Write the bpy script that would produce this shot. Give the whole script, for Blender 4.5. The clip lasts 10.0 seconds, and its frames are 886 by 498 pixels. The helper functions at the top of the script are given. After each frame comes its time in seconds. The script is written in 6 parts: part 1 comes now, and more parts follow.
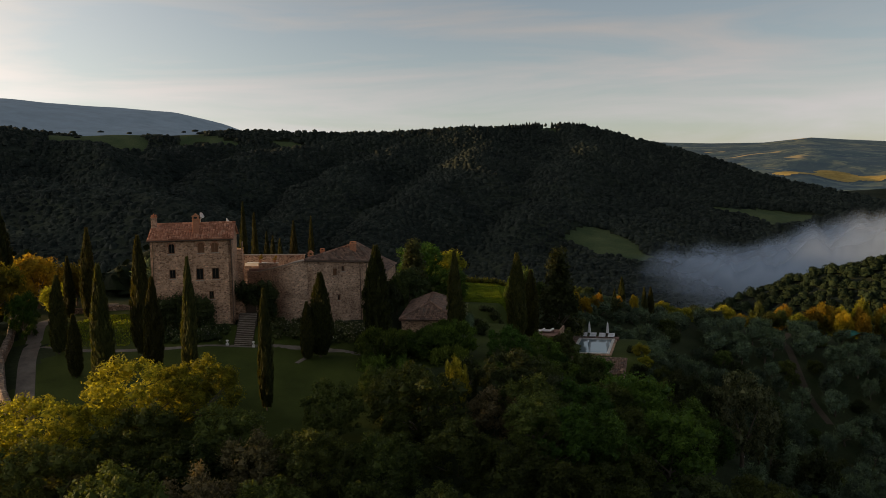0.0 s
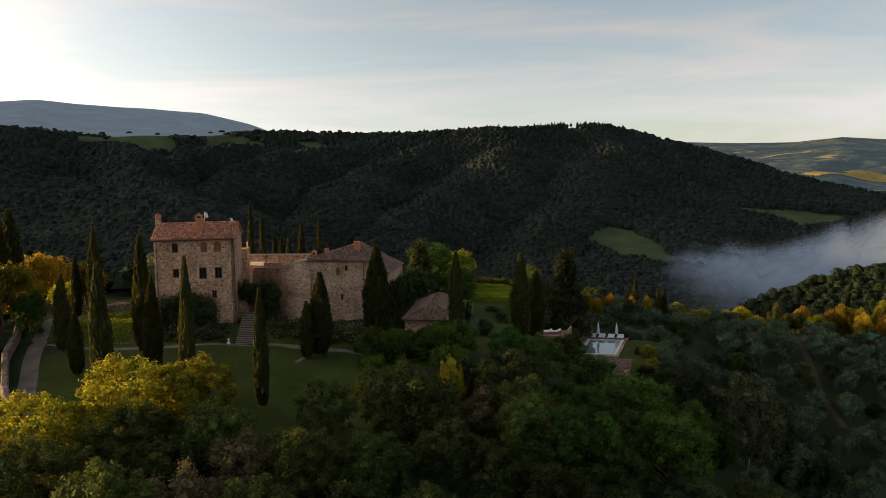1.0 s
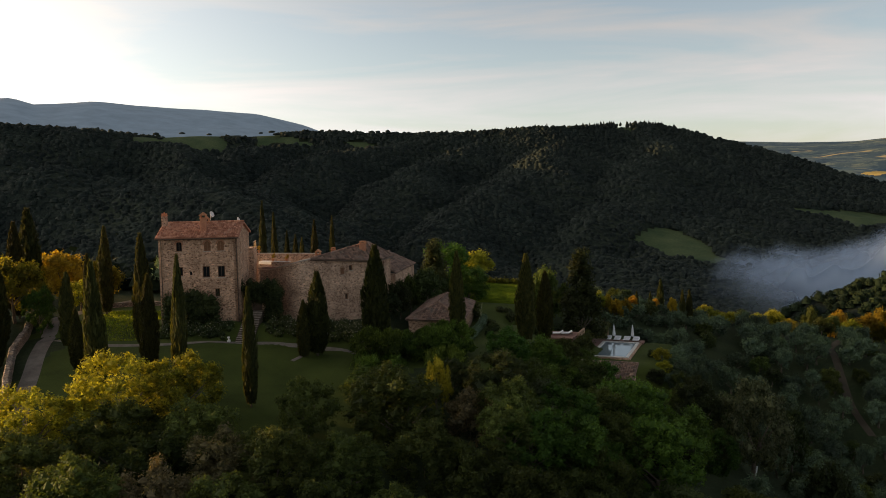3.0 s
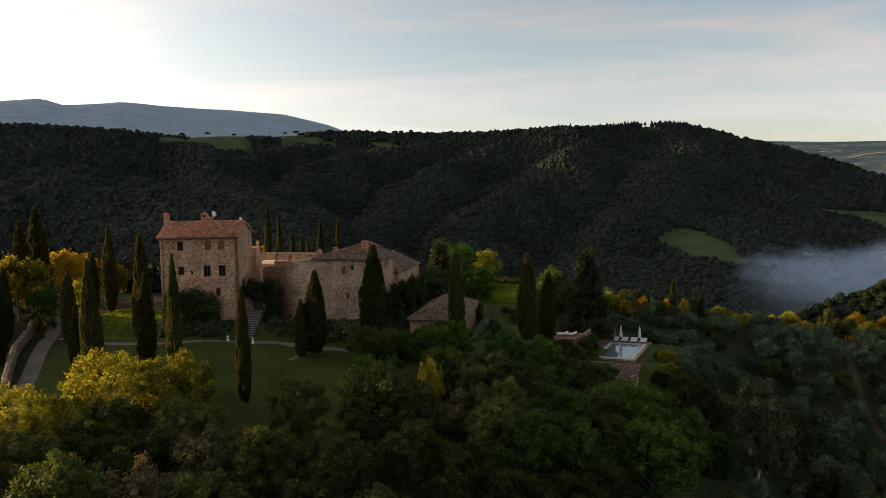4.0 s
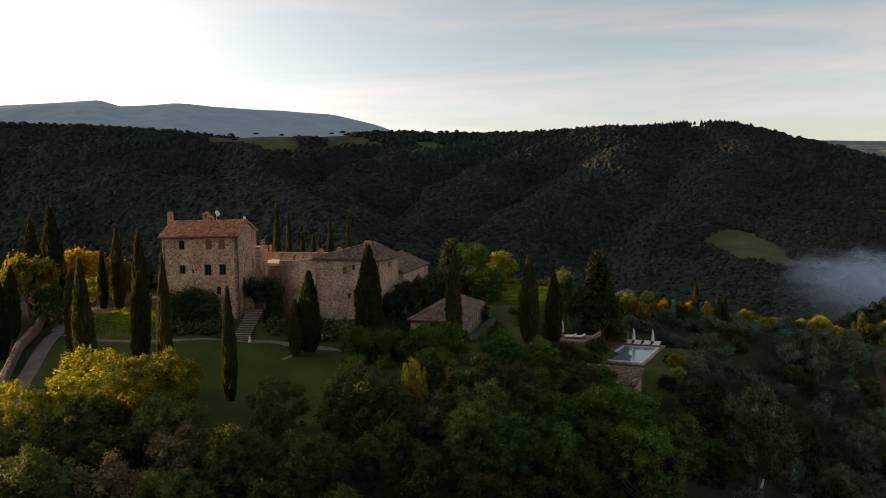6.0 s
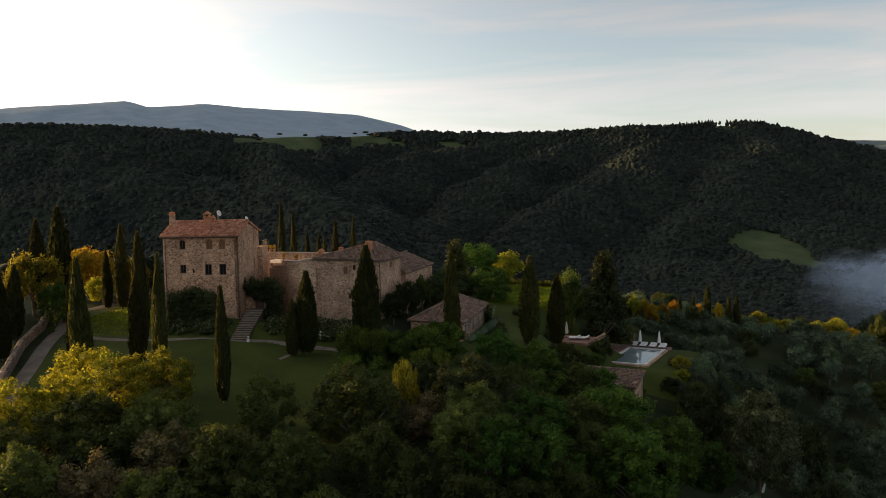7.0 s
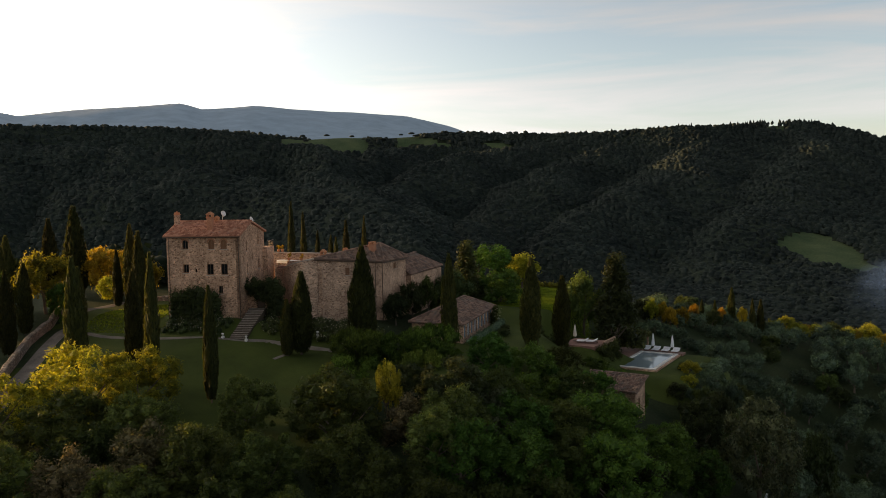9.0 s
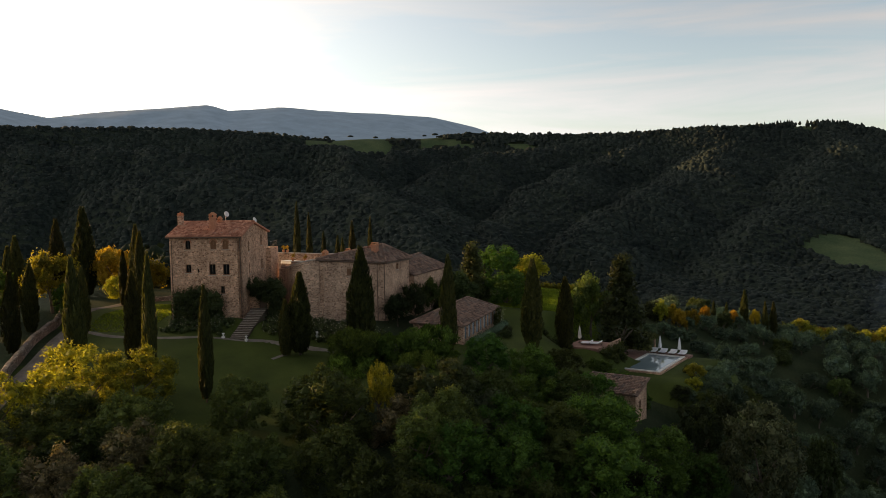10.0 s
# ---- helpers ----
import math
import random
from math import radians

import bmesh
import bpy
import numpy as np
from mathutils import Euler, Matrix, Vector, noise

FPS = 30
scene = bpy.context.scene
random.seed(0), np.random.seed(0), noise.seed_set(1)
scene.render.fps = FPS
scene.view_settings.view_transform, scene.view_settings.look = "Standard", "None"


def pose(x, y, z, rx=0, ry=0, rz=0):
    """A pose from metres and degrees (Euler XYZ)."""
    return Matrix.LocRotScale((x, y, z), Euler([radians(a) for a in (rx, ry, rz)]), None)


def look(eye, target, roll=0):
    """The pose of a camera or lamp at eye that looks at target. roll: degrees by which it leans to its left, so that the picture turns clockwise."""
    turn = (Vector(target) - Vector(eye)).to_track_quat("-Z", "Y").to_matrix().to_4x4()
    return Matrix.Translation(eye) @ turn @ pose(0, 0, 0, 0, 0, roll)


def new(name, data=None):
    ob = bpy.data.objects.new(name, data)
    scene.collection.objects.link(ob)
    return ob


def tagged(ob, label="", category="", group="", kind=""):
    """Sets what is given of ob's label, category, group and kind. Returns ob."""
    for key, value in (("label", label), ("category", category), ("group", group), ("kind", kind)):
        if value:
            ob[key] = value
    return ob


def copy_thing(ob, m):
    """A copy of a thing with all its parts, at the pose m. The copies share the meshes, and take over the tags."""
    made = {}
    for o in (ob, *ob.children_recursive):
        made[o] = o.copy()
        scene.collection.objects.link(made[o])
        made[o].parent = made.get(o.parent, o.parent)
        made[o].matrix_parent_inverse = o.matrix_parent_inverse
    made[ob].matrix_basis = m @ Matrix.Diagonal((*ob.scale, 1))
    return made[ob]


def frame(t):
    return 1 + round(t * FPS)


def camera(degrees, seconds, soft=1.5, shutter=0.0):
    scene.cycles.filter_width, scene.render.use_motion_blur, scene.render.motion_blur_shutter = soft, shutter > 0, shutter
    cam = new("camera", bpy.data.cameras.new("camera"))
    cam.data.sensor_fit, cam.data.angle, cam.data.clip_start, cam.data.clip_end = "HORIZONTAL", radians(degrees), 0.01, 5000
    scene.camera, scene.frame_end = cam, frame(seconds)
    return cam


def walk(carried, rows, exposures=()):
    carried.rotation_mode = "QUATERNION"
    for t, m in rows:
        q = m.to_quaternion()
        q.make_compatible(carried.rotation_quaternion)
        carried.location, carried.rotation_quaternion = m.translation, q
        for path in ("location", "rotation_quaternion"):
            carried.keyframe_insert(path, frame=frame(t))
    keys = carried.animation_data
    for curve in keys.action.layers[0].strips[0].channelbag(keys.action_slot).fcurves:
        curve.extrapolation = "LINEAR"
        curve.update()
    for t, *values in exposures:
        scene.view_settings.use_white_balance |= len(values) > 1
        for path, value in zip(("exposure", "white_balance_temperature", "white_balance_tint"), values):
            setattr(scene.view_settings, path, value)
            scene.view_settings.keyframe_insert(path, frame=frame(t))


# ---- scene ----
# ---- camera ----
cam = camera(55.2, 10.0, soft=0.6)


def poly(c, t):
    return ((c[0] * t + c[1]) * t + c[2]) * t + c[3]


ROWS = []
for k in range(21):
    t = k / 2
    eye = Vector((poly((-0.001503, 0.012342, 3.523269, -1.63097), t),
                  poly((-0.003083, 0.106869, 0.179539, -0.072058), t),
                  poly((-0.000847, 0.013523, -0.127079, 24.834859), t)))
    yaw = radians(poly((0.001327, -0.024289, 1.811161, 1.56742), t))
    pitch = radians(poly((0.000745, -0.008636, 0.057065, -4.760053), t))
    roll = poly((-0.000546, 0.009275, -0.018518, -1.155036), t)
    aim = Vector((-math.sin(yaw) * math.cos(pitch), math.cos(yaw) * math.cos(pitch), math.sin(pitch)))
    ROWS.append((t, look(eye, eye + aim, roll)))
walk(cam, ROWS, [(0, 0.1), (0.5, 0.46), (1.0, 0.58), (4.0, 0.60), (10, 0.70)])

# ---- world and sun ----
SUN_AZ, SUN_EL = -84.0, 6.5      # degrees from +y to +x, and above the horizon
world = bpy.data.worlds.new("sky")
scene.world = world
world.use_nodes = True
wn, wl = world.node_tree.nodes, world.node_tree.links
wn.clear()
sky = wn.new("ShaderNodeTexSky")
sky.sky_type, sky.sun_disc = "NISHITA", False
sky.sun_elevation, sky.sun_rotation = radians(SUN_EL), radians(SUN_AZ)
sky.air_density, sky.dust_density, sky.ozone_density = 1.0, 0.25, 2.5
wtc = wn.new("ShaderNodeTexCoord")
wmap = wn.new("ShaderNodeMapping")
wmap.inputs["Scale"].default_value = (1.0, 1.4, 8.5)
wmap.inputs["Rotation"].default_value = (0.12, 0.1, 0.5)
cloud = wn.new("ShaderNodeTexNoise")
cloud.inputs["Scale"].default_value, cloud.inputs["Detail"].default_value = 2.3, 8.0
cloud.inputs["Roughness"].default_value, cloud.inputs["Distortion"].default_value = 0.55, 0.5
cramp = wn.new("ShaderNodeValToRGB")
cramp.color_ramp.elements[0].position, cramp.color_ramp.elements[1].position = 0.40, 0.62
bw = wn.new("ShaderNodeRGBToBW")
veil = wn.new("ShaderNodeMix")
veil.data_type = "RGBA"
veil.inputs[6].default_value = (1, 1, 1, 1)
pale = wn.new("ShaderNodeMix")
pale.data_type, pale.blend_type = "RGBA", "MULTIPLY"
pale.inputs[0].default_value = 1.0
pale.inputs[7].default_value = (1.42, 1.36, 1.33, 1)
amount = wn.new("ShaderNodeMath")
amount.operation, amount.inputs[1].default_value = "MULTIPLY_ADD", 0.50
amount.inputs[2].default_value = 0.50
bg = wn.new("ShaderNodeBackground")
bg.inputs["Strength"].default_value = 0.150
wout = wn.new("ShaderNodeOutputWorld")
wl.new(wtc.outputs["Generated"], wmap.inputs["Vector"])
wl.new(wmap.outputs["Vector"], cloud.inputs["Vector"])
wl.new(cloud.outputs["Fac"], cramp.inputs["Fac"])
wl.new(cramp.outputs["Color"], amount.inputs[0])
wl.new(sky.outputs["Color"], bw.inputs["Color"])
wl.new(bw.outputs["Val"], pale.inputs[6])
wl.new(amount.outputs["Value"], veil.inputs[0])
wl.new(sky.outputs["Color"], veil.inputs[6])
wl.new(pale.outputs[2], veil.inputs[7])
# bright aureole of thin cloud round the sun, added to brighten the ground
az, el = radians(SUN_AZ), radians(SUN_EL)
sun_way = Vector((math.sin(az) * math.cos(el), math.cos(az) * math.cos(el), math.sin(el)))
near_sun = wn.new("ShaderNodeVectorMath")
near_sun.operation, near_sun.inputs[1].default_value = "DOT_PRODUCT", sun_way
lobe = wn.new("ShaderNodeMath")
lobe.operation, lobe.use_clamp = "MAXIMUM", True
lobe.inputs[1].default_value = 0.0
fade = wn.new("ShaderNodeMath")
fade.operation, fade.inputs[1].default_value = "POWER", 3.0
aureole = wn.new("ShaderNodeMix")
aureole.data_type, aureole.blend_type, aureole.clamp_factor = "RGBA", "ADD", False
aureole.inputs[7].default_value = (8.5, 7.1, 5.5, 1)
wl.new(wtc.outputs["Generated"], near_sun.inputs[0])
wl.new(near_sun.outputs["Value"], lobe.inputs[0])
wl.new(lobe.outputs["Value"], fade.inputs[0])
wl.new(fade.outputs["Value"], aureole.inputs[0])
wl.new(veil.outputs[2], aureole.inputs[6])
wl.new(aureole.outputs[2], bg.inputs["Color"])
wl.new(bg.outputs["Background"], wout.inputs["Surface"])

sun_data = bpy.data.lights.new("sun", "SUN")
sun_data.energy, sun_data.angle, sun_data.color = 5.0, radians(0.6), (1.0, 0.60, 0.24)
sun = new("sun", sun_data)
sun.matrix_world = look(sun_way * 200, (0, 0, 0))


# ---- materials ----
def mat_new(name):
    m = bpy.data.materials.new(name)
    m.use_nodes = True
    nt = m.node_tree
    p = nt.nodes["Principled BSDF"]
    return m, nt.nodes, nt.links, p


def noise_node(n, l, scale, detail=5.0, rough=0.6, coord="Object"):
    tc = n.new("ShaderNodeTexCoord")
    tex = n.new("ShaderNodeTexNoise")
    tex.inputs["Scale"].default_value, tex.inputs["Detail"].default_value = scale, detail
    tex.inputs["Roughness"].default_value = rough
    l.new(tc.outputs[coord], tex.inputs["Vector"])
    return tex


def ramp(n, l, fac, a, b, lo=0.3, hi=0.7):
    r = n.new("ShaderNodeValToRGB")
    r.color_ramp.elements[0].position, r.color_ramp.elements[1].position = lo, hi
    r.color_ramp.elements[0].color, r.color_ramp.elements[1].color = (*a, 1), (*b, 1)
    l.new(fac, r.inputs["Fac"])
    return r.outputs["Color"]


def mix_color(n, l, fac, a, b, blend="MIX"):
    m = n.new("ShaderNodeMix")
    m.data_type, m.blend_type = "RGBA", blend
    if isinstance(fac, float):
        m.inputs[0].default_value = fac
    else:
        l.new(fac, m.inputs[0])
    for sock, v in ((m.inputs[6], a), (m.inputs[7], b)):
        if isinstance(v, tuple):
            sock.default_value = (*v, 1)
        else:
            l.new(v, sock)
    return m.outputs[2]


def bump(n, l, p, height, strength, distance):
    b = n.new("ShaderNodeBump")
    b.inputs["Strength"].default_value, b.inputs["Distance"].default_value = strength, distance
    l.new(height, b.inputs["Height"])
    l.new(b.outputs["Normal"], p.inputs["Normal"])


def mat_rough(name, a, b, big=0.3, fine=6.0, rough=0.85, bump_by=0.3, dist=0.03, metal=0.0):
    """A matt surface with large blotches and fine grain."""
    m, n, l, p = mat_new(name)
    t1, t2 = noise_node(n, l, big, 3), noise_node(n, l, fine, 6)
    c = ramp(n, l, t1.outputs["Fac"], a, b)
    g = ramp(n, l, t2.outputs["Fac"], (0.62, 0.62, 0.62), (1.25, 1.25, 1.25))
    l.new(mix_color(n, l, 0.8, c, g, "MULTIPLY"), p.inputs["Base Color"])
    p.inputs["Roughness"].default_value, p.inputs["Metallic"].default_value = rough, metal
    p.inputs["Specular IOR Level"].default_value = 0.08 if rough > 0.84 else 0.4
    bump(n, l, p, t2.outputs["Fac"], bump_by, dist)
    return m


def mat_stone(name, a, b, mortar, size=0.34, flat=0.5):
    """Rubble masonry: stones of many tints in lime mortar, with weather stains."""
    m, n, l, p = mat_new(name)
    tc = n.new("ShaderNodeTexCoord")
    mp = n.new("ShaderNodeMapping")
    mp.inputs["Scale"].default_value = (1, 1, 1 / flat)
    warp = noise_node(n, l, 2.2, 3)
    vm = n.new("ShaderNodeMix")
    vm.data_type = "VECTOR"
    vm.inputs[0].default_value = 0.08
    l.new(tc.outputs["Object"], vm.inputs[4])
    l.new(warp.outputs["Color"], vm.inputs[5])
    l.new(vm.outputs[1], mp.inputs["Vector"])
    cell = n.new("ShaderNodeTexVoronoi")
    cell.inputs["Scale"].default_value = 1 / size
    edge = n.new("ShaderNodeTexVoronoi")
    edge.feature = "DISTANCE_TO_EDGE"
    edge.inputs["Scale"].default_value = 1 / size
    l.new(mp.outputs["Vector"], cell.inputs["Vector"])
    l.new(mp.outputs["Vector"], edge.inputs["Vector"])
    sep = n.new("ShaderNodeSeparateColor")
    l.new(cell.outputs["Color"], sep.inputs["Color"])
    stone = ramp(n, l, sep.outputs["Red"], a, b, 0.0, 1.0)
    tint = ramp(n, l, sep.outputs["Green"], (0.72, 0.66, 0.62), (1.2, 1.12, 1.0), 0.1, 0.9)
    stone = mix_color(n, l, 0.8, stone, tint, "MULTIPLY")
    joint = n.new("ShaderNodeMapRange")
    joint.inputs["From Min"].default_value, joint.inputs["From Max"].default_value = 0.02, 0.10
    l.new(edge.outputs["Distance"], joint.inputs["Value"])
    col = mix_color(n, l, joint.outputs["Result"], mortar, stone)
    stain = noise_node(n, l, 0.35, 6, 0.65)
    st = ramp(n, l, stain.outputs["Fac"], (0.62, 0.58, 0.55), (1.15, 1.12, 1.08), 0.36, 0.62)
    col = mix_color(n, l, 0.85, col, st, "MULTIPLY")
    hole = noise_node(n, l, 4.5, 3)
    hl = ramp(n, l, hole.outputs["Fac"], (0.28, 0.25, 0.22), (1, 1, 1), 0.32, 0.37)
    col = mix_color(n, l, 0.8, col, hl, "MULTIPLY")
    l.new(col, p.inputs["Base Color"])
    p.inputs["Roughness"].default_value = 0.9
    p.inputs["Specular IOR Level"].default_value = 0.15
    bump(n, l, p, joint.outputs["Result"], 0.7, 0.05)
    return m


def mat_leaf(name, dark, light, trans=0.35, rough=0.6, hue=0.02, relief=0.0, stand=0.45):
    """Foliage: each leaf and each plant a little different, some light passing through."""
    m, n, l, p = mat_new(name)
    geo, info = n.new("ShaderNodeNewGeometry"), n.new("ShaderNodeObjectInfo")
    c = ramp(n, l, geo.outputs["Random Per Island"], dark, light, 0.0, 1.0)
    big = noise_node(n, l, stand, 3)
    pat = ramp(n, l, big.outputs["Fac"], (0.36, 0.38, 0.37), (0.82, 0.80, 0.69), 0.35, 0.65)
    c = mix_color(n, l, 0.8, c, pat, "MULTIPLY")
    hs = n.new("ShaderNodeHueSaturation")
    mr = n.new("ShaderNodeMapRange")
    mr.inputs["To Min"].default_value, mr.inputs["To Max"].default_value = 0.5 - hue, 0.5 + hue
    l.new(info.outputs["Random"], mr.inputs["Value"])
    l.new(mr.outputs["Result"], hs.inputs["Hue"])
    vr = n.new("ShaderNodeMapRange")
    vr.inputs["From Min"].default_value, vr.inputs["From Max"].default_value = 0.0, 1.0
    vr.inputs["To Min"].default_value, vr.inputs["To Max"].default_value = 0.52, 1.32
    spread = n.new("ShaderNodeMath")
    spread.operation, spread.inputs[1].default_value = "MULTIPLY", 7.31
    fold = n.new("ShaderNodeMath")
    fold.operation = "FRACT"
    l.new(info.outputs["Random"], spread.inputs[0])
    l.new(spread.outputs["Value"], fold.inputs[0])
    l.new(fold.outputs["Value"], vr.inputs["Value"])
    l.new(vr.outputs["Result"], hs.inputs["Value"])
    l.new(c, hs.inputs["Color"])
    p.inputs["Roughness"].default_value = rough
    p.inputs["Specular IOR Level"].default_value = 0.12
    l.new(hs.outputs["Color"], p.inputs["Base Color"])
    if relief:
        lump = noise_node(n, l, 0.55, 4, 0.7)
        bump(n, l, p, lump.outputs["Fac"], 1.0, relief)
    tr = n.new("ShaderNodeBsdfTranslucent")
    warm = mix_color(n, l, 1.0, hs.outputs["Color"], (1.9, 1.7, 0.7), "MULTIPLY")
    l.new(warm, tr.inputs["Color"])
    ms = n.new("ShaderNodeMixShader")
    ms.inputs[0].default_value = trans
    l.new(p.outputs["BSDF"], ms.inputs[1])
    l.new(tr.outputs["BSDF"], ms.inputs[2])
    l.new(ms.outputs["Shader"], n["Material Output"].inputs["Surface"])
    return m


M_STONE = mat_stone("rubble_stone", (0.25, 0.155, 0.105), (0.70, 0.475, 0.345), (0.58, 0.41, 0.30), 0.30, 0.62)
M_STONE_B = mat_stone("rubble_stone_pale", (0.24, 0.160, 0.118), (0.64, 0.460, 0.350), (0.58, 0.43, 0.33), 0.28, 0.62)
M_DRESS = mat_rough("dressed_stone", (0.36, 0.30, 0.25), (0.48, 0.42, 0.35), 1.5, 14)
M_DRY = mat_stone("dry_stone", (0.20, 0.17, 0.15), (0.40, 0.35, 0.31), (0.10, 0.09, 0.08), 0.4)
M_STEP = mat_rough("step_stone", (0.19, 0.155, 0.13), (0.32, 0.27, 0.225), 1.2, 9)
M_BRICK = mat_rough("brick", (0.34, 0.15, 0.09), (0.46, 0.23, 0.14), 2.0, 12)
M_TERRA = mat_rough("terracotta", (0.42, 0.18, 0.09), (0.55, 0.27, 0.15), 3.0, 20)
M_GRAVEL = mat_rough("gravel", (0.13, 0.115, 0.10), (0.22, 0.195, 0.17), 0.5, 18, 0.95, 0.5, 0.02)
M_DIRT = mat_rough("dirt", (0.055, 0.046, 0.034), (0.100, 0.082, 0.060), 0.25, 8, 0.95, 0.5, 0.05)
M_LAWN = mat_rough("lawn_grass", (0.036, 0.052, 0.011), (0.064, 0.084, 0.018), 0.16, 9.0, 0.9, 0.6, 0.06)
M_ROUGH = mat_rough("rough_grass", (0.018, 0.029, 0.012), (0.043, 0.054, 0.025), 0.12, 3.0, 0.95, 0.7, 0.15)
M_MEADOW = mat_rough("meadow", (0.040, 0.066, 0.030), (0.082, 0.106, 0.048), 0.03, 0.6, 0.95, 0.4, 0.2)
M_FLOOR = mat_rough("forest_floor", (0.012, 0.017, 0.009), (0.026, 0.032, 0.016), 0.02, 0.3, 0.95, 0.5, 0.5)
# distance haze put into the blue-grey base colours and a faint glow
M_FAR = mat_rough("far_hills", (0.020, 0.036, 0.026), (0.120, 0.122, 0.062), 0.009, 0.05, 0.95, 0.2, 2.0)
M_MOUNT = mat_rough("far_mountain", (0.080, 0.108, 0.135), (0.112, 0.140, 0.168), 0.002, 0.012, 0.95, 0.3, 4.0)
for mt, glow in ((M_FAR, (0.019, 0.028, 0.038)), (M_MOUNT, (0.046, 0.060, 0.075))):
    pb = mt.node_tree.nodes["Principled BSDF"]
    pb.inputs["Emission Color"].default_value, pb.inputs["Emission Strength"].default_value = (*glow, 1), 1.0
M_GOLD = mat_rough("stubble_field", (0.30, 0.22, 0.07), (0.42, 0.32, 0.11), 0.01, 0.1, 0.95, 0.3, 0.2)
# ripe fields among the far hills
fn, fl = M_FAR.node_tree.nodes, M_FAR.node_tree.links
fp = fn["Principled BSDF"]
ftc, fcell = fn.new("ShaderNodeTexCoord"), fn.new("ShaderNodeTexVoronoi")
fcell.inputs["Scale"].default_value = 1 / 95
fl.new(ftc.outputs["Object"], fcell.inputs["Vector"])
fsep = fn.new("ShaderNodeSeparateColor")
fl.new(fcell.outputs["Color"], fsep.inputs["Color"])
fields = ramp(fn, fl, fsep.outputs["Red"], (0.55, 0.62, 0.66), (1.6, 1.5, 1.2), 0.1, 0.9)
grove_n = noise_node(fn, fl, 0.011, 6, 0.7)
copse = ramp(fn, fl, grove_n.outputs["Fac"], (0.28, 0.36, 0.40), (1.0, 1.0, 1.0), 0.48, 0.54)
quilt = mix_color(fn, fl, 1.0, mix_color(fn, fl, 0.9, fp.inputs["Base Color"].links[0].from_socket, fields, "MULTIPLY"), copse, "MULTIPLY")
fl.new(quilt, fp.inputs["Base Color"])
plot = noise_node(fn, fl, 0.0045, 2, 0.4)
ripe = ramp(fn, fl, plot.outputs["Fac"], (0, 0, 0), (1, 1, 1), 0.67, 0.70)
fl.new(mix_color(fn, fl, ripe, fp.inputs["Base Color"].links[0].from_socket, (0.34, 0.25, 0.075)), fp.inputs["Base Color"])
M_WOOD = mat_rough("dark_wood", (0.07, 0.045, 0.03), (0.13, 0.085, 0.055), 1.0, 22, 0.6)
M_SHUT = mat_rough("shutter_wood", (0.15, 0.068, 0.030), (0.23, 0.108, 0.048), 1.0, 22, 0.6)
M_BARK = mat_rough("bark", (0.09, 0.07, 0.05), (0.18, 0.15, 0.12), 1.5, 12, 0.95, 0.8, 0.06)
M_WHITE = mat_rough("white_canvas", (0.74, 0.74, 0.76), (0.82, 0.82, 0.84), 1.0, 14, 0.85, 0.2, 0.01)
M_CREAM = mat_rough("cream_canvas", (0.55, 0.50, 0.42), (0.66, 0.61, 0.52), 1.0, 14, 0.85, 0.2, 0.01)
M_TRAV = mat_rough("travertine", (0.60, 0.58, 0.54), (0.74, 0.72, 0.68), 1.0, 10, 0.6, 0.2, 0.01)
M_COTTO = mat_rough("cotto_paving", (0.20, 0.11, 0.085), (0.30, 0.17, 0.13), 1.2, 10, 0.8, 0.3, 0.01)
M_METAL = mat_rough("weathered_copper", (0.10, 0.07, 0.05), (0.17, 0.12, 0.09), 2.0, 20, 0.45, 0.1, 0.005, 0.7)
M_DISH = mat_rough("painted_metal", (0.55, 0.55, 0.55), (0.68, 0.68, 0.67), 3.0, 20, 0.4, 0.1, 0.005)
M_NET = mat_rough("green_netting", (0.02, 0.16, 0.14), (0.04, 0.24, 0.20), 1.0, 20, 0.7)
M_STATUE = mat_rough("white_stone", (0.62, 0.60, 0.57), (0.75, 0.73, 0.69), 3.0, 20)

m, n, l, p = mat_new("window_glass")
p.inputs["Base Color"].default_value = (0.012, 0.014, 0.016, 1)
p.inputs["Roughness"].default_value = 0.08
M_GLASS = m
m, n, l, p = mat_new("pool_water")
p.inputs["Base Color"].default_value = (0.20, 0.26, 0.28, 1)
p.inputs["Roughness"].default_value = 0.02
p.inputs["IOR"].default_value = 1.6
M_WATER = m

# roof tiles: each tile of its own tint, with lichen
m, n, l, p = mat_new("roof_tiles")
geo = n.new("ShaderNodeNewGeometry")
tile = ramp(n, l, geo.outputs["Random Per Island"], (0.24, 0.085, 0.045), (0.58, 0.29, 0.18), 0.0, 1.0)
lich = noise_node(n, l, 0.9, 6, 0.7)
lc = ramp(n, l, lich.outputs["Fac"], (0.0, 0.0, 0.0), (0.8, 0.8, 0.8), 0.56, 0.76)
l.new(mix_color(n, l, lc, tile, (0.30, 0.27, 0.22)), p.inputs["Base Color"])
p.inputs["Roughness"].default_value = 0.9
M_TILE = m
m, n, l, p = mat_new("old_roof_tiles")
geo = n.new("ShaderNodeNewGeometry")
tile = ramp(n, l, geo.outputs["Random Per Island"], (0.085, 0.054, 0.040), (0.28, 0.175, 0.128), 0.0, 1.0)
lich = noise_node(n, l, 0.9, 6, 0.7)
lc = ramp(n, l, lich.outputs["Fac"], (0.0, 0.0, 0.0), (0.9, 0.9, 0.9), 0.52, 0.76)
l.new(mix_color(n, l, lc, tile, (0.20, 0.185, 0.165)), p.inputs["Base Color"])
p.inputs["Roughness"].default_value = 0.9
M_TILE_OLD = m

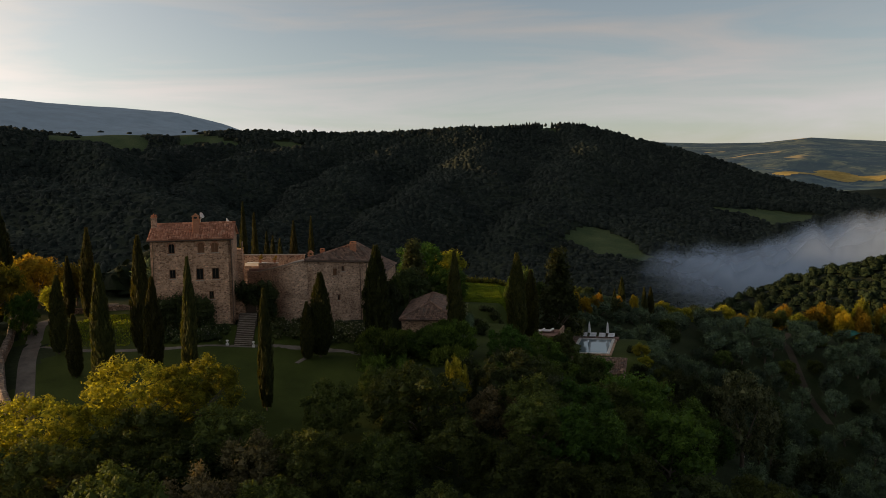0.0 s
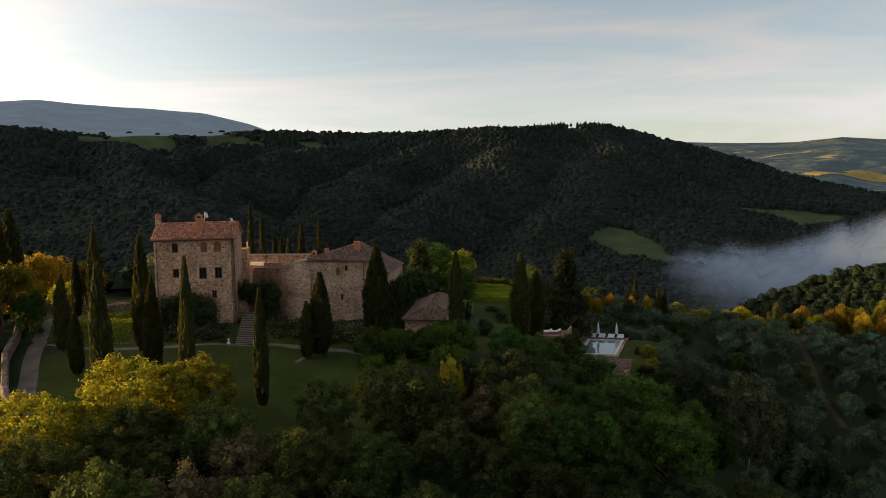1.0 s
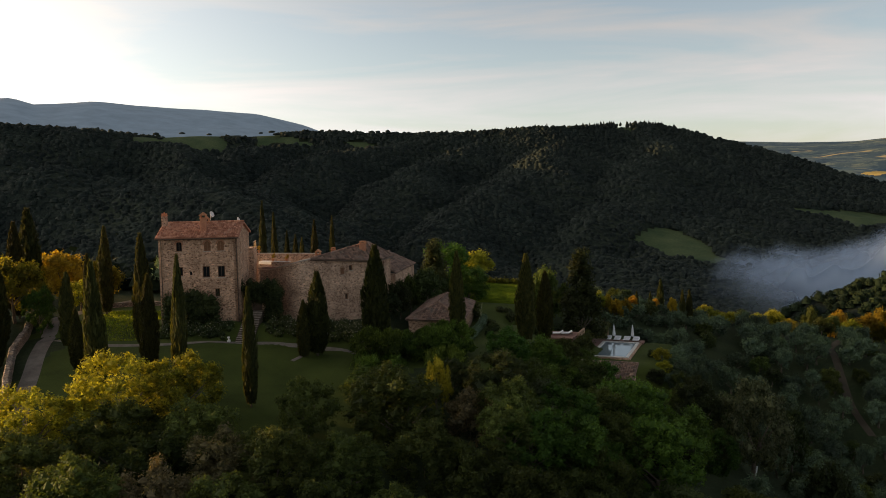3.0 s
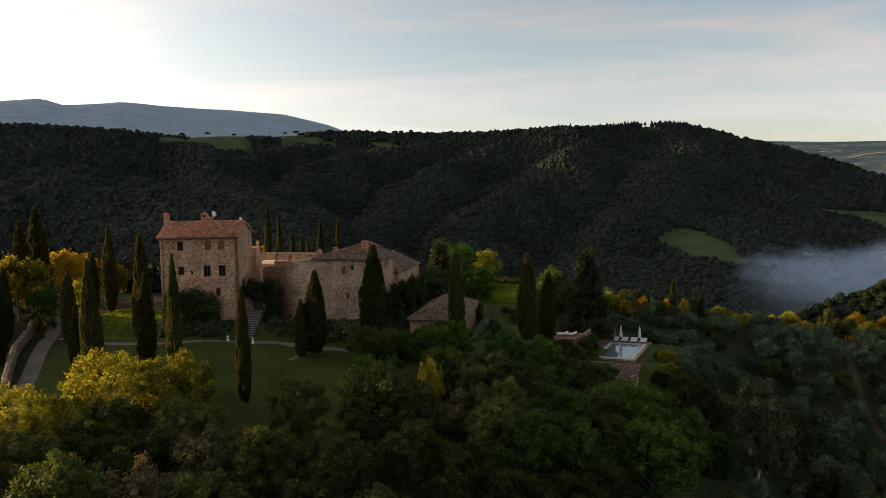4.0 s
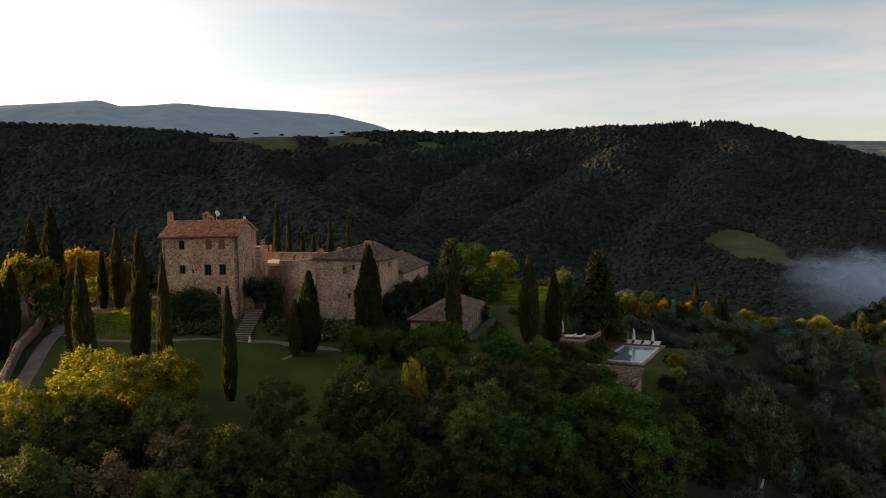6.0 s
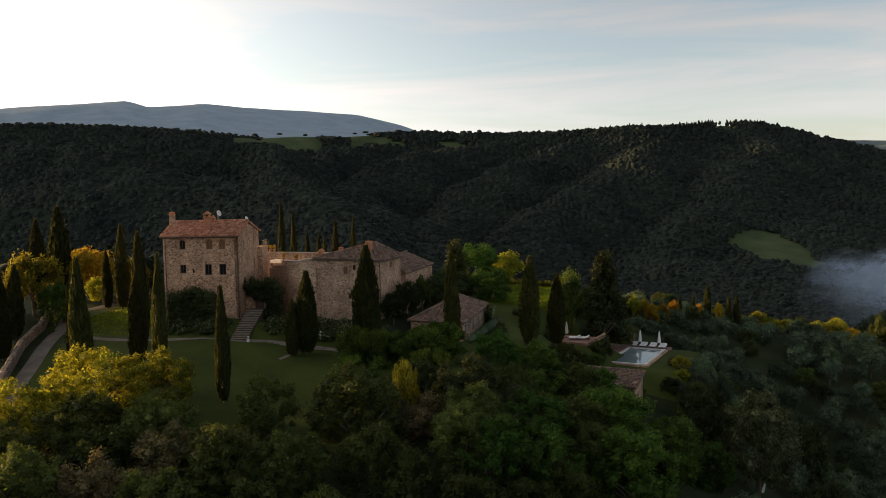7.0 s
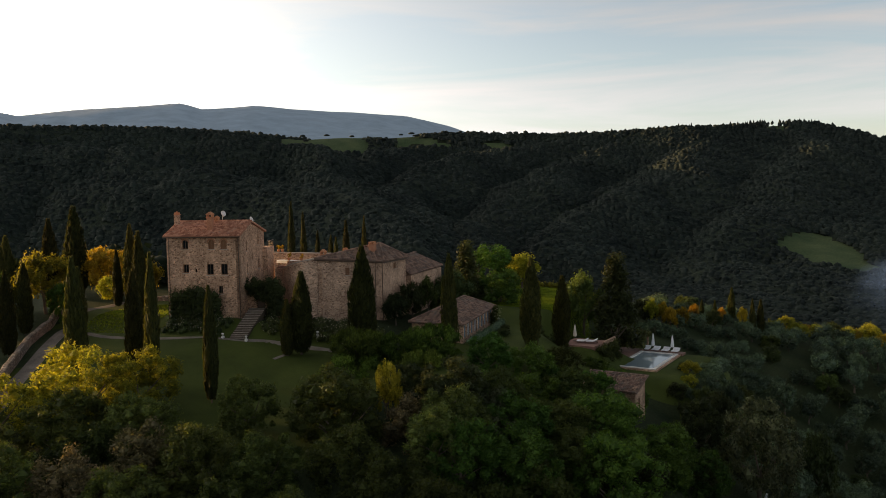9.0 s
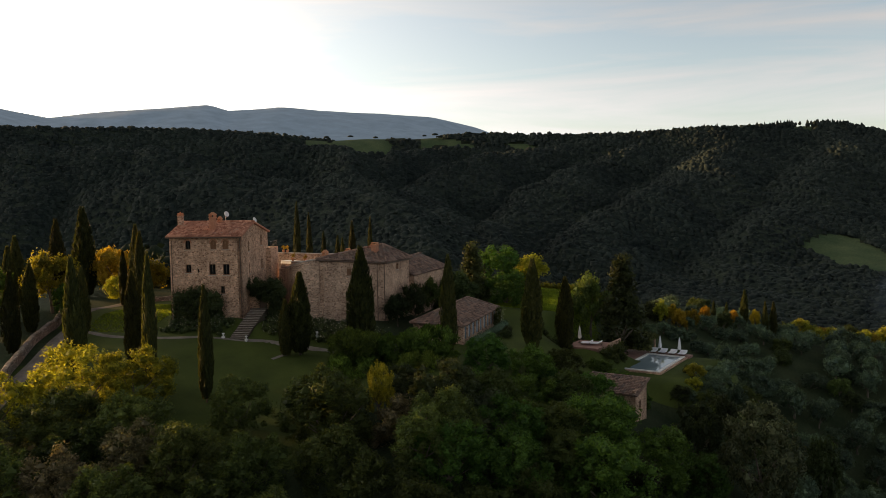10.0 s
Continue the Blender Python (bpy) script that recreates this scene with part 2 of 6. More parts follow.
L_CYP = mat_leaf("cypress_leaf", (0.034, 0.042, 0.016), (0.092, 0.096, 0.030), 0.35)
L_OAK = mat_leaf("oak_leaf", (0.052, 0.076, 0.022), (0.118, 0.156, 0.046), 0.38)
# yellow of sunlit crowns and hedge tops mixed into this green
L_SUN_YEL = mat_leaf("sun_yellow_leaf", (0.13, 0.15, 0.022), (0.40, 0.40, 0.058), 0.58)
L_BRIGHT = mat_leaf("bright_green_leaf", (0.038, 0.084, 0.016), (0.100, 0.185, 0.036), 0.38)
L_TAN = mat_leaf("flowering_leaf", (0.072, 0.068, 0.034), (0.230, 0.195, 0.118), 0.3)
L_OLIVE = mat_leaf("olive_leaf", (0.066, 0.108, 0.080), (0.175, 0.250, 0.188), 0.36)
L_PALE = mat_leaf("pale_climber_leaf", (0.13, 0.17, 0.06), (0.27, 0.31, 0.12), 0.3)
L_GRASS = mat_leaf("grass_blade", (0.095, 0.150, 0.022), (0.190, 0.250, 0.042), 0.6)
L_DARK = mat_leaf("dark_leaf", (0.034, 0.050, 0.020), (0.080, 0.106, 0.040), 0.28)
# gold of the low sun put into the leaf colour
L_SUN_GOLD = mat_leaf("sun_gold_leaf", (0.24, 0.165, 0.020), (0.50, 0.36, 0.045), 0.5)
L_IVY = mat_leaf("ivy_leaf", (0.020, 0.034, 0.014), (0.055, 0.074, 0.028), 0.25)
L_FLOWER = mat_leaf("white_rose", (0.45, 0.45, 0.42), (0.75, 0.74, 0.70), 0.3)
L_SHOOT = mat_leaf("young_shoot_leaf", (0.055, 0.092, 0.016), (0.20, 0.29, 0.062), 0.45)
L_FLO = mat_leaf("tufted_leaf", (0.024, 0.036, 0.016), (0.120, 0.140, 0.080), 0.25)
L_GREY = mat_leaf("grey_green_leaf", (0.058, 0.078, 0.040), (0.125, 0.152, 0.086), 0.3)
# haze blue of the distant slopes mixed into the woodland green
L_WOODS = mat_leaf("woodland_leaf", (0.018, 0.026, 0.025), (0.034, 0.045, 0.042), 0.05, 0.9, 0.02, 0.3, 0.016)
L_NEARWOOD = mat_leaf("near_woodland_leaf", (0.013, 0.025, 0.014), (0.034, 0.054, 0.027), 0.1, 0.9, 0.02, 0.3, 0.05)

# closed woodland canopy: each crown of its own tint, leafy relief, haze blue mixed in
m, n, l, p = mat_new("woodland_canopy")
tc = n.new("ShaderNodeTexCoord")
cell = n.new("ShaderNodeTexVoronoi")
cell.inputs["Scale"].default_value = 1 / 5.0
l.new(tc.outputs["Object"], cell.inputs["Vector"])
sep = n.new("ShaderNodeSeparateColor")
l.new(cell.outputs["Color"], sep.inputs["Color"])
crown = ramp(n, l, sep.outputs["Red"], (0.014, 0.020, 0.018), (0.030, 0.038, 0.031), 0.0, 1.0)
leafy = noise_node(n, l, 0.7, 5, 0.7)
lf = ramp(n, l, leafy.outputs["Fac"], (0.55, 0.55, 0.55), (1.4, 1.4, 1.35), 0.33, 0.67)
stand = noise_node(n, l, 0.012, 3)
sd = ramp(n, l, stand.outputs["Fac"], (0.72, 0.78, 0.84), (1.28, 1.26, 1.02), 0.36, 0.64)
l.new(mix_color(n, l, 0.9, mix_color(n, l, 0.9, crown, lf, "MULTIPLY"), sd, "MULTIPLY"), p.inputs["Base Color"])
p.inputs["Roughness"].default_value = 0.95
p.inputs["Specular IOR Level"].default_value = 0.05
bump(n, l, p, leafy.outputs["Fac"], 0.7, 0.5)
M_CANOPY = m


# ---- mesh helpers ----
def mesh_np(name, verts, faces, mats, smooth=False, index=None):
    """A mesh from arrays; faces all have the same number of corners."""
    verts, faces = np.asarray(verts, np.float32), np.asarray(faces, np.int32)
    me = bpy.data.meshes.new(name)
    k = faces.shape[1]
    me.vertices.add(len(verts))
    me.vertices.foreach_set("co", verts.ravel())
    me.loops.add(faces.size)
    me.loops.foreach_set("vertex_index", faces.ravel())
    me.polygons.add(len(faces))
    me.polygons.foreach_set("loop_start", np.arange(0, faces.size, k, dtype=np.int32))
    me.polygons.foreach_set("loop_total", np.full(len(faces), k, np.int32))
    for mt in (mats if isinstance(mats, (list, tuple)) else [mats]):
        me.materials.append(mt)
    if index is not None:
        me.polygons.foreach_set("material_index", np.asarray(index, np.int32))
    me.polygons.foreach_set("use_smooth", np.full(len(faces), smooth))
    me.update(calc_edges=True)
    me.validate()
    return me


def part(name, bm, material, parent, label=""):
    """Links a bmesh as one mesh object under a thing or a part."""
    me = bpy.data.meshes.new(name)
    bmesh.ops.recalc_face_normals(bm, faces=bm.faces)
    bm.to_mesh(me)
    bm.free()
    me.materials.append(material)
    ob = new(name, me)
    ob.parent = parent
    if label:
        tagged(ob, label)
    return ob


def part_me(name, me, parent, label="", kind=""):
    ob = new(name, me)
    ob.parent = parent
    tagged(ob, label, kind=kind)
    return ob


def thing(name, m, label, category, group="", kind=""):
    ob = new(name)
    ob.empty_display_size = 0.2
    ob.matrix_basis = m
    return tagged(ob, label, category, group, kind)


def solid(name, bm, material, m, label, category, group="", kind=""):
    ob = part(name, bm, material, None)
    ob.matrix_basis = m
    return tagged(ob, label, category, group, kind)


def box(bm, x0, x1, y0, y1, z0, z1, bevel=0.0):
    vs = [bm.verts.new((x, y, z)) for x in (x0, x1) for y in (y0, y1) for z in (z0, z1)]
    fs = [bm.faces.new([vs[i] for i in q]) for q in ((0, 1, 3, 2), (4, 6, 7, 5), (0, 4, 5, 1), (2, 3, 7, 6), (0, 2, 6, 4), (1, 5, 7, 3))]
    if bevel:
        es = {e for f in fs for e in f.edges}
        bmesh.ops.bevel(bm, geom=list(es), offset=bevel, segments=1, affect="EDGES")


def prism(bm, outline, depth0, depth1, axis="y"):
    """Extrudes a 2D outline: axis y takes (x, z) pairs, axis z takes (x, y) pairs."""
    a, b = [], []
    for u, v in outline:
        a.append(bm.verts.new((u, depth0, v) if axis == "y" else (u, v, depth0)))
        b.append(bm.verts.new((u, depth1, v) if axis == "y" else (u, v, depth1)))
    k = len(outline)
    bm.faces.new(a)
    bm.faces.new(b[::-1])
    for i in range(k):
        bm.faces.new((a[i], b[i], b[(i + 1) % k], a[(i + 1) % k]))


def lathe(bm, profile, seg=12, cx=0.0, cy=0.0):
    """Turns (radius, height) pairs round the upright axis."""
    rings = []
    for r, z in profile:
        rings.append([bm.verts.new((cx + r * math.cos(6.28319 * i / seg), cy + r * math.sin(6.28319 * i / seg), z)) for i in range(seg)])
    for a, b in zip(rings, rings[1:]):
        for i in range(seg):
            j = (i + 1) % seg
            bm.faces.new((a[i], a[j], b[j], b[i]))
    bm.faces.new(rings[0][::-1])
    bm.faces.new(rings[-1])


def tube(bm, a, b, r0, r1, seg=6):
    a, b = Vector(a), Vector(b)
    q = (b - a).to_track_quat("Z", "Y")
    rings = []
    for c, r in ((a, r0), (b, r1)):
        rings.append([bm.verts.new(c + q @ Vector((r * math.cos(6.28319 * i / seg), r * math.sin(6.28319 * i / seg), 0))) for i in range(seg)])
    for i in range(seg):
        j = (i + 1) % seg
        bm.faces.new((rings[0][i], rings[0][j], rings[1][j], rings[1][i]))
    bm.faces.new(rings[0][::-1])
    bm.faces.new(rings[1])


# ---- the lie of the land ----
def sstep(a, b, v):
    t = np.clip((np.asarray(v, float) - a) / (b - a), 0, 1)
    return t * t * (3 - 2 * t)


def vnoise(x, y, seed=0):
    """Smooth lattice noise from -1 to 1."""
    x, y = np.asarray(x, float), np.asarray(y, float)
    xi, yi = np.floor(x), np.floor(y)
    fx, fy = x - xi, y - yi
    fx, fy = fx * fx * (3 - 2 * fx), fy * fy * (3 - 2 * fy)

    def lat(a, b):
        s = np.sin(a * 127.1 + b * 311.7 + seed * 74.7) * 43758.5453
        return 2 * (s - np.floor(s)) - 1
    return (lat(xi, yi) * (1 - fx) + lat(xi + 1, yi) * fx) * (1 - fy) + (lat(xi, yi + 1) * (1 - fx) + lat(xi + 1, yi + 1) * fx) * fy


HUB = (16.0, 4.0)
POOL_C, POOL_A = (21.6, 155.3), radians(-14.0)
POOL_Z = -6.5
RIDGE_AZ = [-70, -46, -40.5, -37.4, -34.2, -30.8, -27.3, -25.6, -23, -20, -16.3, -14, -11.3, -8.7, -5, -1.3, 2.3, 4.3, 7.1, 9, 10.6, 12.2, 15.2, 17.9, 20.3, 23.5, 25.5, 40]
RIDGE_EL = [4.2, 4.1, 4.0, 4.03, 4.0, 3.8, 3.45, 3.3, 3.42, 3.35, 3.5, 3.5, 3.4, 3.25, 3.3, 3.5, 3.45, 3.5, 3.45, 3.0, 2.5, 2.12, 1.2, 0.2, -0.5, -1.25, -1.75, -2.6]
MOUNT_AZ = [-75, -60, -46, -43, -41, -36, -33.5, -32.3, -29, -26.5, -23, -19, -16, -12, 12, 15.7, 19, 21.7, 24, 27, 40]
MOUNT_EL = [4.6, 4.4, 5.0, 4.4, 4.7, 5.15, 5.35, 5.0, 5.2, 4.95, 4.75, 4.45, 3.7, 2.2, 2.1, 1.9, 1.85, 2.07, 1.85, 1.6, 1.6]


# crests of the spurs that run down from the main ridge: bearing, distance from the hub, height
SPURS = [([(-46, 1100, 88), (-40.5, 1080, 79), (-35.9, 1040, 66), (-32.7, 980, 46), (-30.6, 920, 32), (-27.9, 850, 20), (-25.4, 790, 14), (-22.9, 740, 8), (-19.9, 680, -4), (-16.7, 600, -17), (-14, 540, -40)], 0.48),
         ([(-30.8, 1260, 106), (-26.8, 1200, 92), (-25, 1140, 76), (-23, 1050, 50), (-21.3, 980, 30), (-19.8, 900, 15), (-18, 800, -12)], 0.59),
         ([(-13.1, 1480, 106), (-15.9, 1440, 97), (-18.5, 1360, 84), (-20.4, 1270, 67), (-20.8, 1120, 36)], 0.64),
         ([(-6.4, 1480, 104), (-9.5, 1430, 94), (-12.1, 1390, 87), (-14, 1330, 75), (-16.9, 1180, 49), (-18.6, 1030, 24), (-18.4, 880, -4), (-16, 760, -32)], 0.62),
         ([(-2.8, 1490, 100), (-4.6, 1440, 89), (-6, 1390, 79), (-8, 1310, 62), (-10.2, 1140, 31), (-11.9, 1000, 5), (-13.1, 860, -19), (-13.9, 760, -34)], 0.56),
         ([(1.5, 1540, 108), (0.6, 1400, 78), (-1.6, 1200, 36), (-4.5, 1000, -4), (-7.5, 840, -36)], 0.42),
         ([(6.0, 1640, 118), (6.6, 1450, 76), (6.2, 1250, 32), (4.6, 1060, -8), (3.0, 900, -36)], 0.38)]


def crest(x, y, chain, slope):
    """Height of a rounded crest along a chain, falling off to both sides."""
    P = [(HUB[0] + r * math.sin(radians(a)), HUB[1] + r * math.cos(radians(a)), z - 7.0) for a, r, z in chain]
    best = np.full(np.shape(x), -500.0)
    for (x0, y0, z0), (x1, y1, z1) in zip(P, P[1:]):
        dx, dy = x1 - x0, y1 - y0
        t = np.clip(((x - x0) * dx + (y - y0) * dy) / (dx * dx + dy * dy), 0, 1)
        d = np.hypot(x - x0 - t * dx, y - y0 - t * dy)
        best = np.maximum(best, z0 + t * (z1 - z0) - slope * (np.sqrt(d * d + 324) - 18))
    return best


def rect_mask(x, y, cx, cy, ang, hx, hy, soft):
    u = (x - cx) * math.cos(ang) + (y - cy) * math.sin(ang)
    v = -(x - cx) * math.sin(ang) + (y - cy) * math.cos(ang)
    return sstep(soft, 0, np.maximum(np.abs(u) - hx, np.abs(v) - hy))


def near_height(x, y):
    z = 1.7 + 0.17 * np.minimum(y - 110, 0) - 0.16 * np.maximum(84 - y, 0)
    z = z + 0.11 * np.clip(-22 - x, 0, 14)
    z = z + 1.75 * sstep(111.5, 117.0, y) * sstep(-10, -19, x)
    z = z - 0.06 * np.clip(x + 22, 0, 27)
    z = z + 1.3 * sstep(140, 158, y) * sstep(15, 8, x) * sstep(-30, -10, x)
    s = 0.54 - 0.27 * sstep(150, 205, y)
    z = z - s * np.clip(x - 5, 0, 55) - 0.5 * s * np.clip(x - 60, 0, 60)
    z = z - 0.30 * np.maximum(y - (186 + 42 * sstep(0, 40, x)), 0)
    z = z - 0.12 * np.clip(-95 - x, 0, 300)
    z = z + 0.25 * vnoise(x / 9, y / 9, 3) * sstep(40, 60, np.abs(x - 5) + np.abs(y - 130) * 0.3)
    w = rect_mask(x, y, 20.0, 154.5, POOL_A, 10.0, 10.0, 6.0)
    z = z * (1 - w) + (POOL_Z - 0.35) * w
    w = rect_mask(x, y, 11.0, 150.5, POOL_A, 3.0, 3.2, 4.5)
    z = z * (1 - w) + (-3.2) * w
    return z


def far_height(x, y):
    dx, dy = x - HUB[0], y - HUB[1]
    r = np.hypot(dx, dy)
    a = np.degrees(np.arctan2(dx, dy))
    back = sstep(62, 95, np.abs(a + 8))
    top_r = 1480 + 160 * sstep(0, 8, a) - 250 * sstep(-26, -33, a)
    top_z = 24.4 + top_r * np.tan(np.radians(np.interp(a, RIDGE_AZ, RIDGE_EL))) - 7
    foot = 470 + 60 * sstep(-10, 8, a) + 100 * sstep(8, 20, a)
    t = np.clip((r - foot) / (top_r - foot), 0, 1)
    east = sstep(-5, 8, a)
    rise = np.power(t, 3.0) * (1 - east) + np.power(t, 1.9) * east
    z = -78 + (top_z + 78) * rise
    # rounded spurs with gullies between them, running down from the ridge
    wx, wy = x + 26 * vnoise(x / 120, y / 120, 15), y + 26 * vnoise(x / 120, y / 120, 16)
    for chain, slope in SPURS:
        z = np.maximum(z, crest(wx, wy, chain, slope))
    body = np.power(np.clip(4 * t * (1 - t), 0, 1), 0.8)
    u, v = 0.80 * wx + 0.60 * wy, -0.60 * wx + 0.80 * wy
    rib = np.abs(vnoise(u / 110, v / 300, 5)) + 0.5 * np.abs(vnoise(u / 52 + 7, v / 130, 8))
    z = z + (24 * rib - 11 + 3.5 * vnoise(x / 45, y / 45, 19)) * body * (0.5 + 0.5 * sstep(9, 1, a))
    # the wooded shoulder at the right
    cz = 24.4 + 430 * np.tan(np.radians(np.interp(a, [12, 15.8, 19.2, 22.5, 26, 40], [-10.3, -7.8, -6.5, -5.6, -4.9, -3.6])))
    z = np.maximum(z, cz - 6 - np.abs(r - 430) * np.where(r < 430, 0.60, 0.30))
    # behind the ridges, and the distant chain
    fall = np.maximum(r - top_r, 0)
    z = z - np.minimum(fall * 0.12, 90) * sstep(0, 150, fall)
    mt = np.clip((r - 2700) / 1900, 0, 1)
    mz = 24.4 + 4600 * np.tan(np.radians(np.interp(a, MOUNT_AZ, MOUNT_EL)))
    z = z + (mz - z) * sstep(0, 1, mt) + (40 * vnoise(x / 420, y / 420, 2) + 16 * vnoise(x / 150, y / 150, 6)) * sstep(1750, 2300, r) * np.clip(1.1 - mt, 0, 1)
    # rolling country beyond the end of the ridge
    mel = np.interp(a, MOUNT_AZ, MOUNT_EL)
    rel = -1.35 + (mel + 1.35) * np.power(np.clip((r - 1700) / 2900, 0, 1), 0.75)
    roll = 24.4 + r * np.tan(np.radians(rel)) + (30 * vnoise(x / 330, y / 330, 12) + 12 * vnoise(x / 120, y / 120, 13)) * np.clip((4650 - r) / 1500, 0, 1)
    w = sstep(9.5, 13, a) * sstep(1640, 1850, r)
    z = z * (1 - w) + roll * w
    return z * (1 - back) + (-40 + 30 * vnoise(x / 300, y / 300, 4)) * back


def height(x, y):
    x, y = np.asarray(x, float), np.asarray(y, float)
    r = np.hypot(x - HUB[0], y - HUB[1])
    w = sstep(275, 430, r)
    return near_height(x, y) * (1 - w) + far_height(x, y) * w


def ground_at(x, y):
    return float(height(x, y))


def polar(x, y):
    return np.hypot(x - HUB[0], y - HUB[1]), np.degrees(np.arctan2(x - HUB[0], y - HUB[1]))


def meadow_mask(x, y):
    r, a = polar(x, y)
    el = np.degrees(np.arctan2(height(x, y) - 24.4, r)) + 0.06 * vnoise(x / 18, y / 18, 41)

    def inside(poly_):
        c = np.zeros(np.shape(a), bool)
        for (a0, e0), (a1, e1) in zip(poly_, poly_[1:] + poly_[:1]):
            c ^= ((e0 > el) != (e1 > el)) & (a < (a1 - a0) * (el - e0) / (e1 - e0 + 1e-9) + a0)
        return c
    m1 = inside([(5.3, -4.0), (6.2, -3.5), (7.0, -3.4), (8.6, -3.7), (10.3, -4.5), (10.7, -5.1), (11.6, -5.5), (10.6, -5.9), (9.3, -5.6), (7.3, -5.25), (6.0, -4.6)]) & (r > 600) & (r < 1300)
    m2 = inside([(15.1, -2.15), (17.5, -2.3), (20.0, -2.5), (22.6, -2.75), (21.2, -3.15), (19.2, -3.6), (17.7, -2.95), (15.6, -2.5)]) & (r > 700) & (r < 1600)
    m3 = (r < 1900) & (a > -27) & (a < -9) & (vnoise(x / 60, y / 60, 21) > -0.05) & (r > 1425 + 30 * vnoise(a / 2, r * 0, 9))
    m4 = (np.abs(a - 4.2) < 1.4) & (r > 1560) & (r < 1650)
    return m1 | m2 | m3 | m4


def lawn_mask(x, y):
    front = (x > -56) & (x < -8) & (y > 82) & (y < 118)
    side = (x > -8 - 14 * (y > 150)) & (x < 14 - np.maximum(0, y - 150) * 0.2) & (y > 108) & (y < 186)
    bank = (x > -64) & (x < -46) & (y > 112) & (y < 132)
    pool = rect_mask(x, y, 22.0, 153, POOL_A, 11, 13, 0.5) > 0.5
    return front | side | bank | pool


def build_ground():
    az = np.concatenate([np.arange(-62, 44, 0.45), np.arange(44, 298, 4.5)])
    rad = np.concatenate([[0.02], np.arange(12, 60, 6), np.arange(60, 240, 1.6), 240 * 1.018 ** np.arange(0, 172)])
    rad = rad[rad < 4790]
    A, R = np.meshgrid(np.radians(az), rad, indexing="ij")
    X, Y = HUB[0] + R * np.sin(A), HUB[1] + R * np.cos(A)
    Z = height(X, Y)
    na, nr = A.shape
    verts = np.stack([X, Y, Z], -1).reshape(-1, 3)
    i, j = np.meshgrid(np.arange(na), np.arange(nr - 1), indexing="ij")
    i2 = (i + 1) % na
    faces = np.stack([i * nr + j, i * nr + j + 1, i2 * nr + j + 1, i2 * nr + j], -1).reshape(-1, 4)
    c = verts[faces].mean(1)
    r, a = polar(c[:, 0], c[:, 1])
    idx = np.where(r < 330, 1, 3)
    idx[lawn_mask(c[:, 0], c[:, 1])] = 0
    idx[meadow_mask(c[:, 0], c[:, 1])] = 2
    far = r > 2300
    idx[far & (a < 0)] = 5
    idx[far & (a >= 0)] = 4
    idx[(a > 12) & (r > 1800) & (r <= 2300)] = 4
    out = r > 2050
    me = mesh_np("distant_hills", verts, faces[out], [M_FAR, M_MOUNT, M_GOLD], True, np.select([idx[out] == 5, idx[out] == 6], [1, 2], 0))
    tagged(new("backdrop_hills", me), "distant hills and mountain chain, blue-grey haze put into their colour and glow", "hills", kind="structure")
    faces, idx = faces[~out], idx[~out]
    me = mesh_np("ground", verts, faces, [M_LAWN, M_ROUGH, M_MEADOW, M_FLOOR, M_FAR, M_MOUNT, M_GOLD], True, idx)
    ob = new("ground", me)
    tagged(ob, "grassy hilltop, wooded valley slopes and distant mountains", "ground", kind="structure")


build_ground()


# ---- woods that clothe the hills ----
def dome_template(seg=6):
    v = [(0, 0, 1.0)]
    for zr, rr in ((0.62, 0.72), (-0.30, 1.0)):
        for i in range(seg):
            t = 6.28319 * (i + (0.5 if zr < 0 else 0)) / seg
            v.append((rr * math.cos(t), rr * math.sin(t), zr))
    f = []
    for i in range(seg):
        j = (i + 1) % seg
        f += [(0, 1 + i, 1 + j), (1 + i, 1 + seg + i, 1 + seg + j), (1 + i, 1 + seg + j, 1 + j)]
    return np.array(v), np.array(f)


